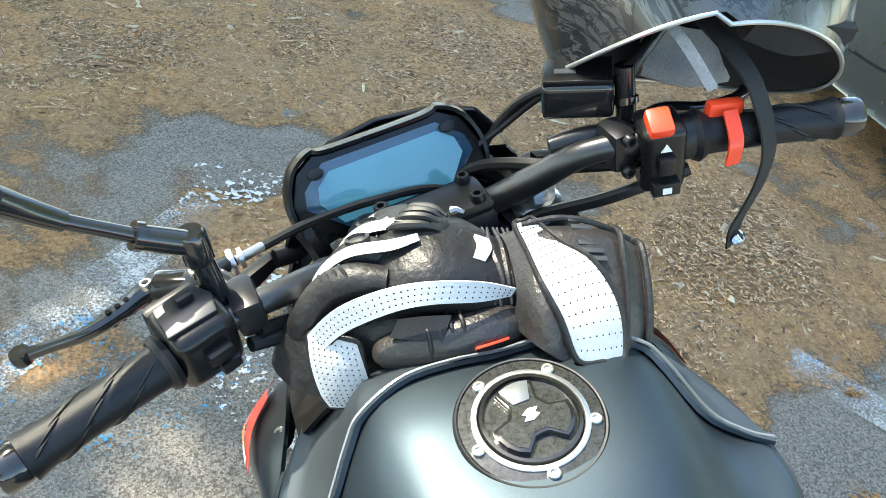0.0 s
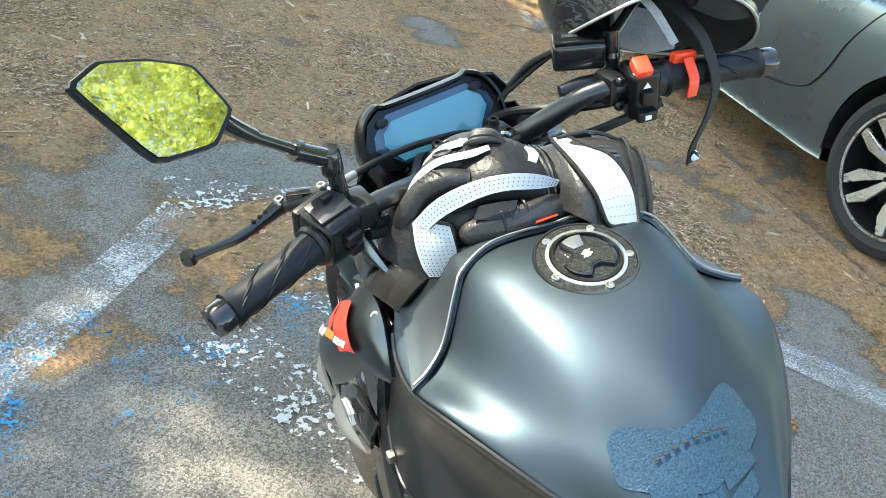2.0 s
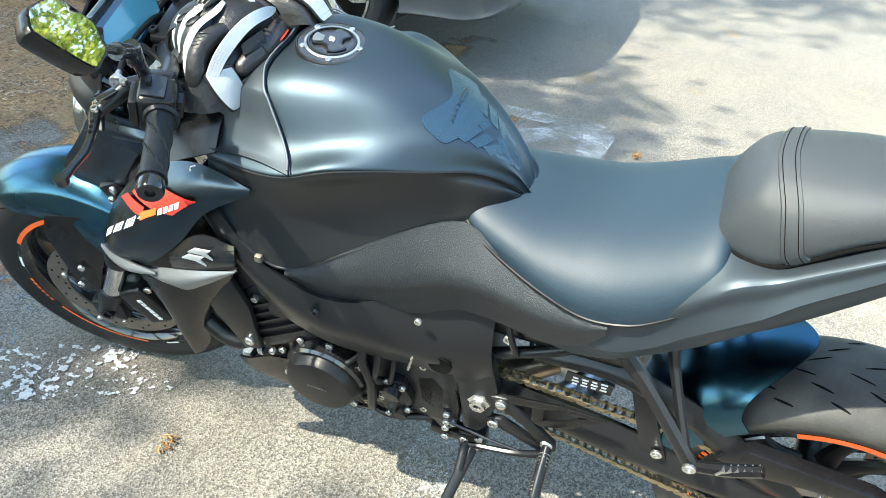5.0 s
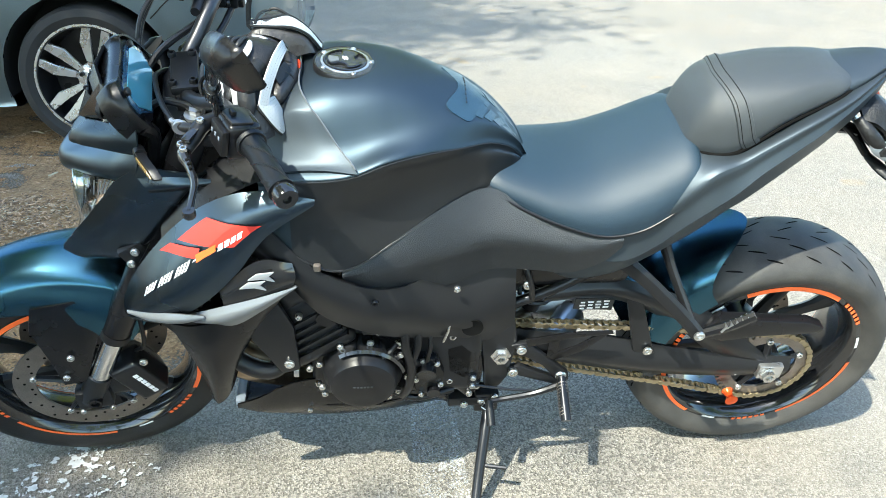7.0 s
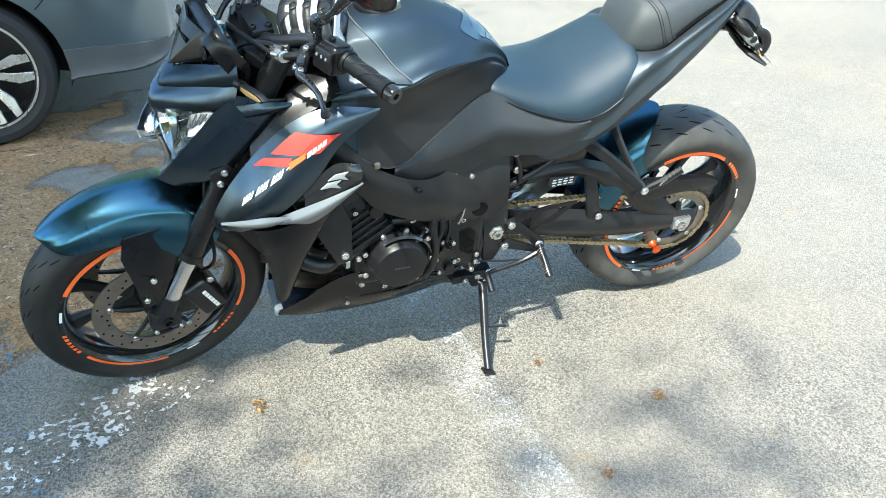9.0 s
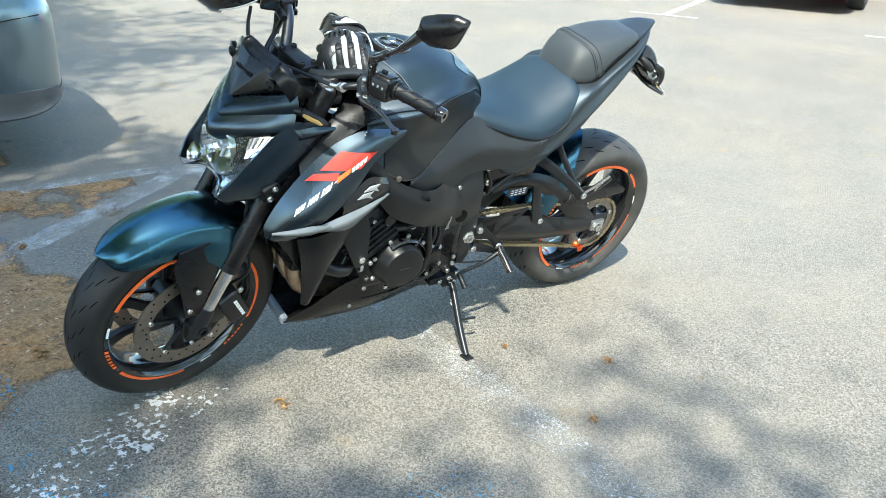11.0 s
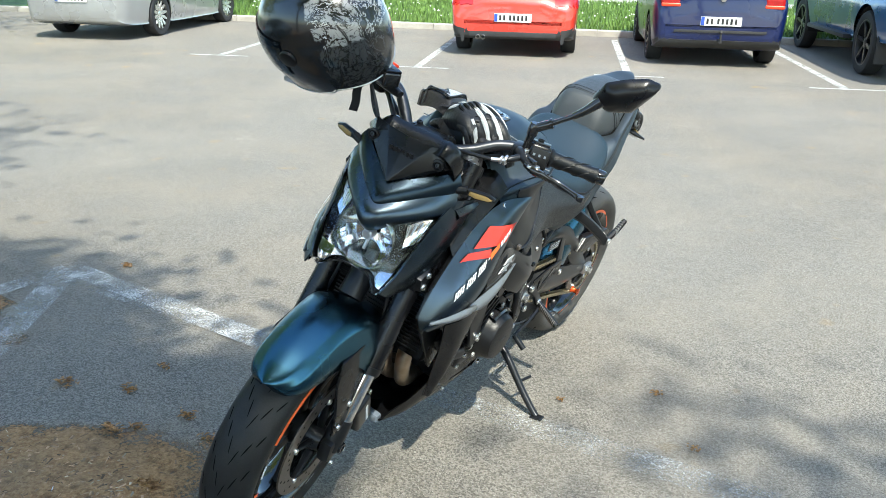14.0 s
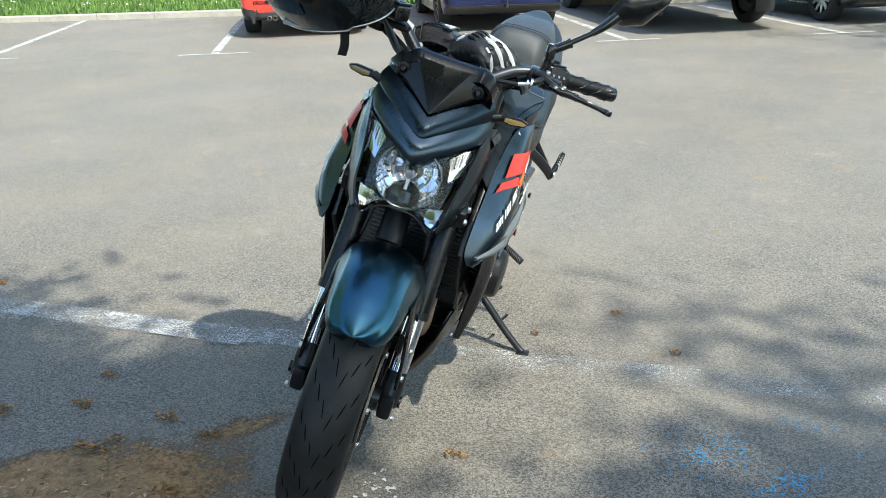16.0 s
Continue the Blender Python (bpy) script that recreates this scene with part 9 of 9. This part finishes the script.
def cap_side(bm):
    for sgn in (-1, 1):
        ys = [v.co.y for v in bm.verts]
        lim = (max(ys) if sgn > 0 else min(ys))
        es = [e for e in bm.edges if e.is_boundary and all(abs(v.co.y - lim) < 0.03 for v in e.verts)]
        if es:
            bmesh.ops.holes_fill(bm, edges=es, sides=0)


def region(src, pred, push=0.004):
    """A skin lifted off a body where pred(centre, normal) holds."""
    bm = src.copy()
    bm.normal_update()
    bmesh.ops.delete(bm, geom=[f for f in bm.faces if not pred(f.calc_center_median(), f.normal)], context="FACES")
    bmesh.ops.recalc_face_normals(bm, faces=bm.faces)
    if len(bm.faces) == 0:
        return None
    flip = sum((f.normal.x * f.calc_center_median().x + f.normal.y * (f.calc_center_median().y - 1.3)) for f in bm.faces) < 0
    if flip:
        bmesh.ops.reverse_faces(bm, faces=bm.faces)
    bm.normal_update()
    bmesh.ops.solidify(bm, geom=bm.faces[:], thickness=-push)
    return bm


def car_wheel(root, c, r, width, side, blades=10, rim_face=None, dark=None, twin=False):
    """Wheel with tyre, rim, blades and hub; side is -1 for the left flank."""
    rim_face, dark = rim_face or M_ALLOY, dark or M_ALLOYDARK
    x0 = c[0]
    hw = width / 2
    rr = r * (0.735 if twin else 0.69)
    w = part("wheel", lathe([(rr * 1.03, -hw * 0.86), (r * 0.86, -hw), (r * 0.955, -hw * 0.92), (r * 0.992, -hw * 0.72), (r, 0), (r * 0.992, hw * 0.72), (r * 0.955, hw * 0.92), (r * 0.86, hw), (rr * 1.03, hw * 0.86)], 56, "X", c), M_TYRE, root, "black tyre")
    f = side * hw
    part("rim", join(lathe([(rr * 1.04, f * 0.86), (rr * 1.045, f * 0.90), (rr * 0.97, f * 0.90), (rr * 0.94, f * 0.55), (rr * 0.9, -f * 0.6), (0.02, -f * 0.6)], 56, "X", c)), dark, w)
    if twin:
        part("rim_lip", lathe([(rr * 1.040, f * 0.88), (rr * 1.035, f * 0.925), (rr * 0.995, f * 0.925), (rr * 0.985, f * 0.86)], 56, "X", c), rim_face, w, "machined rim lip")
    part("hub", lathe([(0.075, f * 0.3), (0.072, f * 0.62), (0.05, f * 0.70), (0.03, f * 0.72), (0.001, f * 0.72)], 24, "X", c), rim_face, w)
    for k in range(blades):
        a = 2 * math.pi * k / blades + 0.2
        u, v = Vector((0, math.cos(a), math.sin(a))), Vector((0, -math.sin(a), math.cos(a)))
        o = Vector(c)
        xo = Vector((f, 0, 0))
        lean = (0.16 if k % 2 else -0.16) if twin else 0.0
        g_ = -1 if k % 2 else 1
        if twin:
            u, v = u * math.cos(g_ * 0.10) + v * math.sin(g_ * 0.10), v * math.cos(g_ * 0.10) - u * math.sin(g_ * 0.10)
            pts = [o + xo * q + u * b + v * (g_ * h) for q, b, h in ((0.68, 0.045, -0.011), (0.80, rr * 0.70, -0.031), (0.87, rr * 0.985, -0.008), (0.87, rr * 0.985, 0.026), (0.80, rr * 0.68, 0.017), (0.68, 0.045, 0.011))]
            part("spoke", plate(pts, -side * 0.018, 0.002, "x", 1), rim_face, w)
            if g_ > 0:
                a2 = a + 2 * math.pi / blades * 0.5
                bolt(w, o + xo * 0.66 + Vector((0, math.cos(a2), math.sin(a2))) * 0.052, 0.011, (side, 0, 0), material=dark, h=0.02)
            continue
        pts = [o + xo * 0.68 + u * 0.04 + v * (0.010 - lean * 0.06), o + xo * 0.76 + u * rr * 0.60 + v * ((0.026 if twin else 0.030) + g_ * lean * 0.05), o + xo * 0.86 + u * rr * 0.98 + v * (0.010 + lean * 0.12), o + xo * 0.86 + u * rr * 0.95 + v * (-0.020 + lean * 0.12), o + xo * 0.75 + u * rr * 0.52 + v * ((-0.020 if twin else -0.026) + g_ * lean * 0.05), o + xo * 0.68 + u * 0.04 - v * (0.010 + lean * 0.06)]
        part("spoke", plate(pts, -side * 0.018, 0.002, "x", 1), rim_face, w)
    return w


def number_plate(root, c, w=0.52, h=0.114, ny=-1):
    pl = part("number_plate", box(c, (w, 0.012, h), 0.003), M_PLATEWHITE, root, "white number plate with a blue band")
    y = c[1] + ny * 0.0075
    part("blue_band", box((c[0] + ny * w * 0.45, y, c[2]), (w * 0.085, 0.004, h * 0.92)), M_PLATEBLUE, pl)
    for k in range(7):
        xx = c[0] + (k - 3) * w * 0.108 + (0.02 if k > 1 else -0.005)
        part("bar", box((xx, y, c[2]), (w * 0.055, 0.003, h * 0.62)), M_INK, pl)


def car(name, label, paint, st, wheels, r, track, m, arch=None, blades=10, twin=False, rims=None, lamps=None, bumper=None, glass=None, plate_at=None, dark=None, lamp_label="red tail lamp", group="parked cars"):
    root = thing(name, label, "car", m, group)
    body = car_body(st, [(y, r) for y in wheels], arch or r + 0.055)
    for nm, mt, pred, lab, push in ([("window", M_CARGLASS, glass, "dark tinted window", 0.004)] if glass else []) + ([("tail_lamp", M_REDLENS, lamps, lamp_label, 0.010)] if lamps else []) + ([("bumper", bumper[1], bumper[0], "rear bumper", 0.006)] if bumper else []):
        for sk in ([region(body, pred, push)] if nm == "bumper" else [region(body, lambda c, n, q=q: c.x * q > 0 and pred(c, n), push) for q in (-1, 1)]):
            if sk:
                part(nm, sk, mt, root, lab)
    for yc in wheels:
        for s in (-1, 1):
            part("wheel_arch", lathe([(r + 0.058, s * (track / 2 + 0.06)), (r + 0.07, s * (track / 2 - 0.25)), (0.05, s * (track / 2 - 0.26))], 24, "X", (0, yc, r), part_angle=radians(206), start=radians(-13)), M_LINER, root)
            car_wheel(root, (s * (track / 2 - 0.02), yc, r), r, 0.215, s, blades, rims, dark, twin)
    part("body", body, paint, root, sharp=50)
    if plate_at:
        number_plate(root, plate_at)
    return root


def heading(x, y, f):
    return pose(x, y, rise(x, y), 1.5, 0, math.degrees(math.atan2(-f[0], f[1])))


def flank(body, y, z):
    """How far out the body reaches at y, z, on its left side."""
    near = sorted((((v.co.y - y) ** 2 + (v.co.z - z) ** 2), v.co.x) for v in body.data.vertices if v.co.x < -0.3)[:3]
    return min(x for _, x in near)


P_GREY = car_paint("silver_blue_grey_car_paint", (0.150, 0.206, 0.246), 0.88)
P_RED = car_paint("tomato_red_car_paint", (0.60, 0.045, 0.028), 0.0)
P_NAVY = car_paint("navy_car_paint", (0.004, 0.011, 0.062), 0.1, 0.45)
P_BLUE = car_paint("bright_blue_car_paint", (0.002, 0.062, 0.190), 0.1, 0.45)
P_WHITE = car_paint("silver_white_car_paint", (0.36, 0.37, 0.375), 0.5)
P_DARK = car_paint("dark_car_paint", (0.02, 0.022, 0.025), 0.3)

SALOON = [(-1.06, 0.80, 0.45, 0.72, 0.55, 0.62, 0.34), (-1.02, 0.92, 0.58, 0.82, 0.70, 0.745, 0.27), (-0.85, 1.00, 0.62, 0.92, 0.78, 0.85, 0.22), (-0.45, 1.06, 0.62, 0.95, 0.82, 0.895, 0.20), (0.1, 1.28, 0.60, 0.95, 0.83, 0.90, 0.19), (0.7, 1.43, 0.60, 0.94, 0.84, 0.90, 0.18), (1.5, 1.46, 0.61, 0.92, 0.84, 0.90, 0.18), (2.1, 1.36, 0.60, 0.90, 0.83, 0.90, 0.18), (2.7, 1.02, 0.62, 0.88, 0.80, 0.89, 0.19), (3.2, 0.88, 0.55, 0.80, 0.74, 0.84, 0.20), (3.5, 0.74, 0.45, 0.66, 0.62, 0.70, 0.24), (3.55, 0.66, 0.4, 0.6, 0.5, 0.6, 0.3)]
NEAR = [((q[0] * 0.84, *q[1:6], q[6] + 0.07) if q[0] < -0.4 else q) for q in SALOON]
GREY = car("silver_car", "silver blue-grey saloon car parked beside the motorcycle", P_GREY, NEAR, (0.0, 2.66), 0.335, 1.62, pose(3.012, 2.272, 0.0, 0, 0, 1.5), blades=10, twin=True,
           lamps=lambda c, n: -0.89 < c.y < -0.55 and 0.885 < c.z < 0.95 and abs(c.x) > 0.5, bumper=(lambda c, n: c.z < 0.42 and c.y < -0.4 and c.z > 0.26, mat("grey_bumper_skirt", (0.10, 0.105, 0.11), 0.45, 0.2, 0.08)),
           glass=lambda c, n: 1.0 < c.z < 1.36 and -0.2 < c.y < 2.5 and abs(c.x) > 0.5, plate_at=(0, -0.905, 0.66))
shell = next(o for o in GREY.children if o.name.startswith("body"))
for nm, lab, pts_, r_ in (("door_seam", "dark seam round the rear door", [(0.16, 0.98), (0.34, 0.88), (0.46, 0.70), (0.52, 0.52), (0.62, 0.42), (0.90, 0.37), (1.40, 0.36)], 0.0035),
                          ("door_seam", "dark seam between the doors", [(1.40, 0.36), (1.42, 0.60), (1.40, 0.92)], 0.0035),
                          ("bumper_seam", "dark seam above the rear bumper", [(-0.30, 0.62), (-0.42, 0.72), (-0.62, 0.76), (-0.80, 0.78)], 0.0030)):
    part(nm, tube([(flank(shell, y, z) - 0.0005, y, z) for y, z in pts_], r_, 6, 40), M_LINER, GREY, lab)
HATCH = [(-0.80, 0.72, 0.45, 0.62, 0.62, 0.70, 0.36), (-0.76, 0.98, 0.60, 0.84, 0.72, 0.80, 0.30), (-0.62, 1.20, 0.60, 0.95, 0.78, 0.85, 0.24), (-0.3, 1.40, 0.58, 0.96, 0.80, 0.865, 0.20), (0.4, 1.45, 0.58, 0.95, 0.81, 0.868, 0.19), (1.3, 1.44, 0.58, 0.93, 0.81, 0.868, 0.18), (1.9, 1.30, 0.57, 0.91, 0.80, 0.865, 0.18), (2.45, 1.0, 0.58, 0.89, 0.78, 0.86, 0.19), (2.95, 0.88, 0.52, 0.80, 0.72, 0.82, 0.2), (3.3, 0.7, 0.45, 0.62, 0.6, 0.7, 0.28)]
NAVY = car("blue_hatchback", "dark navy blue hatchback parked in a far bay", P_NAVY, HATCH, (0.0, 2.5), 0.315, 1.56, heading(2.62, -9.25, FWD), blades=9, rims=M_ALLOYDARK,
    bumper=(lambda c, n: c.z < 0.36 and c.y < -0.55 and c.z > 0.24, M_CARTRIM),
    glass=lambda c, n: 1.0 < c.z < 1.36 and -0.6 < c.y < 2.3 and (abs(c.x) > 0.5 or c.y < -0.4), plate_at=(0.0, -0.808, 0.60), lamp_label="red and orange tail lamp")
ROUNDED = [(-0.92, 0.62, 0.5, 0.55, 0.62, 0.68, 0.34), (-0.88, 0.78, 0.58, 0.68, 0.74, 0.82, 0.27), (-0.70, 0.96, 0.58, 0.86, 0.80, 0.88, 0.24), (-0.3, 1.22, 0.55, 0.95, 0.80, 0.905, 0.21), (0.4, 1.44, 0.54, 0.96, 0.78, 0.905, 0.19), (1.2, 1.48, 0.54, 0.95, 0.77, 0.90, 0.18), (1.9, 1.30, 0.52, 0.93, 0.76, 0.90, 0.18), (2.4, 1.0, 0.5, 0.88, 0.74, 0.9, 0.19), (2.95, 0.84, 0.45, 0.75, 0.66, 0.86, 0.2), (3.3, 0.66, 0.4, 0.58, 0.5, 0.66, 0.28)]
RED = car("red_car", "tomato red rounded small car parked in a far bay", P_RED, ROUNDED, (0.0, 2.54), 0.33, 1.60, heading(5.25, -8.35, FWD), blades=10,
    lamps=lambda c, n: -0.9 < c.y < -0.5 and 0.70 < c.z < 0.86 and abs(c.x) > 0.55, bumper=(lambda c, n: c.z < 0.40 and c.y < -0.6 and c.z > 0.22, M_CARTRIM),
    glass=lambda c, n: 1.02 < c.z < 1.38 and -0.5 < c.y < 2.2 and (abs(c.x) > 0.48 or c.y < 0.2), plate_at=(0.0, -0.925, 0.54))
PICKUP = [(-1.2, 1.02, 0.70, 0.96, 0.80, 0.86, 0.50), (-1.15, 1.06, 0.74, 1.00, 0.86, 0.93, 0.46), (-0.6, 1.07, 0.74, 1.01, 0.87, 0.96, 0.44), (0.5, 1.07, 0.74, 1.01, 0.87, 0.96, 0.42), (0.75, 1.6, 0.64, 1.02, 0.86, 0.95, 0.40), (1.2, 1.82, 0.64, 1.02, 0.86, 0.95, 0.40), (2.3, 1.82, 0.64, 1.02, 0.86, 0.95, 0.40), (2.9, 1.35, 0.64, 1.04, 0.86, 0.96, 0.42), (3.4, 1.16, 0.66, 1.06, 0.84, 0.96, 0.44), (4.0, 1.05, 0.6, 0.96, 0.78, 0.9, 0.46), (4.15, 0.95, 0.5, 0.85, 0.6, 0.7, 0.5)]
PK = car("blue_pickup", "bright blue pickup truck with black arches parked in a far bay", P_BLUE, PICKUP, (0.0, 3.2), 0.40, 1.72, heading(-0.18, -9.75, FWD), arch=0.48, blades=6, rims=M_ALLOYDARK,
         bumper=(lambda c, n: c.z < 0.72 and c.y < -0.95 and c.z > 0.48, M_CARTRIM),
         glass=lambda c, n: 1.12 < c.z < 1.65 and 0.7 < c.y < 2.9 and abs(c.x) > 0.5, plate_at=(0.0, -1.23, 0.70))
for sx in (-1, 1):
    part("side_step", box((sx * 0.93, 1.6, 0.42), (0.14, 1.9, 0.06), 0.02), M_CARTRIM, PK)
part("step_bumper", join(box((0, -1.26, 0.60), (0.66, 0.12, 0.13), 0.03), box((0, -1.25, 0.50), (1.10, 0.10, 0.06), 0.02), *[box((sx * 0.60, -1.25, 0.665), (0.58, 0.17, 0.13), 0.045, 3) for sx in (-1, 1)], *[box((sx * 0.86, -1.12, 0.665), (0.12, 0.34, 0.12), 0.04, 3) for sx in (-1, 1)]), M_PLASTIC, PK, "black shaped step bumper")
for sx in (-1, 1):
    part("tow_bracket", box((sx * 0.55, -1.27, 0.47), (0.34, 0.06, 0.025), 0.008), M_STEEL, PK, "steel bracket under the bumper")
    part("mud_flap", box((sx * 0.80, -0.52, 0.36), (0.28, 0.02, 0.34), 0.008), M_CARTRIM, PK, "black rubber mud flap")
    part("tail_lamp", box((sx * 0.805, -1.095, 0.865), (0.17, 0.220, 0.26), 0.04, 3), M_REDLENS, PK, "tall red tail lamp")
    tl = part("tail_lamp", box((sx * 0.655, -0.690, 0.870), (0.26, 0.190, 0.20), 0.05, 3), M_REDLENS, NAVY, "red tail lamp with an orange lower part")
    part("turn_lens", box((sx * 0.655, -0.700, 0.795), (0.25, 0.185, 0.050), 0.02, 3), M_REDSW, tl, "orange turn lens")
part("tow_bar", join(rod((0, -1.25, 0.48), (0, -1.42, 0.46), 0.03), rod((0, -1.40, 0.46), (0, -1.40, 0.56), 0.014)), M_STEEL, PK)
car("white_saloon", "silver white saloon car parked in a far bay", P_WHITE, SALOON, (0.0, 2.73), 0.33, 1.62, heading(11.30, -5.50, FWD), blades=12,
    lamps=lambda c, n: -1.05 < c.y < -0.7 and 0.74 < c.z < 0.90 and abs(c.x) > 0.5, glass=lambda c, n: 1.0 < c.z < 1.36 and -0.2 < c.y < 2.5 and abs(c.x) > 0.5, plate_at=(0, -1.075, 0.62))
car("dark_car", "dark car with silver wheels parked beyond the pickup", P_DARK, HATCH, (0.0, 2.5), 0.33, 1.60, heading(-2.65, -10.75, FWD), blades=10,
    lamps=lambda c, n: -0.8 < c.y < -0.5 and 0.72 < c.z < 0.98 and abs(c.x) > 0.56, plate_at=(0.0, -0.808, 0.60))
part("tow_bar", join(rod((0, -0.74, 0.36), (0, -0.93, 0.35), 0.022), rod((0, -0.92, 0.34), (0, -0.92, 0.46), 0.014), lathe([(0.0003, -0.025), (0.018, -0.018), (0.025, 0.0), (0.018, 0.018), (0.0003, 0.025)], 14, "Z", (0, -0.92, 0.47))), M_CARTRIM, NAVY, "dark tow bar with ball")
part("bumper_strip", box((0, -0.812, 0.47), (1.18, 0.012, 0.035), 0.004), M_CARTRIM, NAVY, "black rubbing strip on the bumper")
part("badge", lathe([(0.0003, -0.818), (0.035, -0.816), (0.04, -0.80)], 20, "Y", (0, 0, 0.88)), M_CHROME, NAVY, "round chrome badge")
for q in (0.0, 0.075):
    part("exhaust_pipe", lathe([(0.030, -0.80), (0.034, -0.95), (0.030, -0.955), (0.026, -0.94), (0.0003, -0.86)], 20, "Y", (-0.48 + q, 0, 0.27)), M_STEEL, RED, "twin steel exhaust pipe")
part("diffuser", box((0, -0.90, 0.315), (1.22, 0.05, 0.075), 0.015), M_CARTRIM, RED, "black bumper insert")
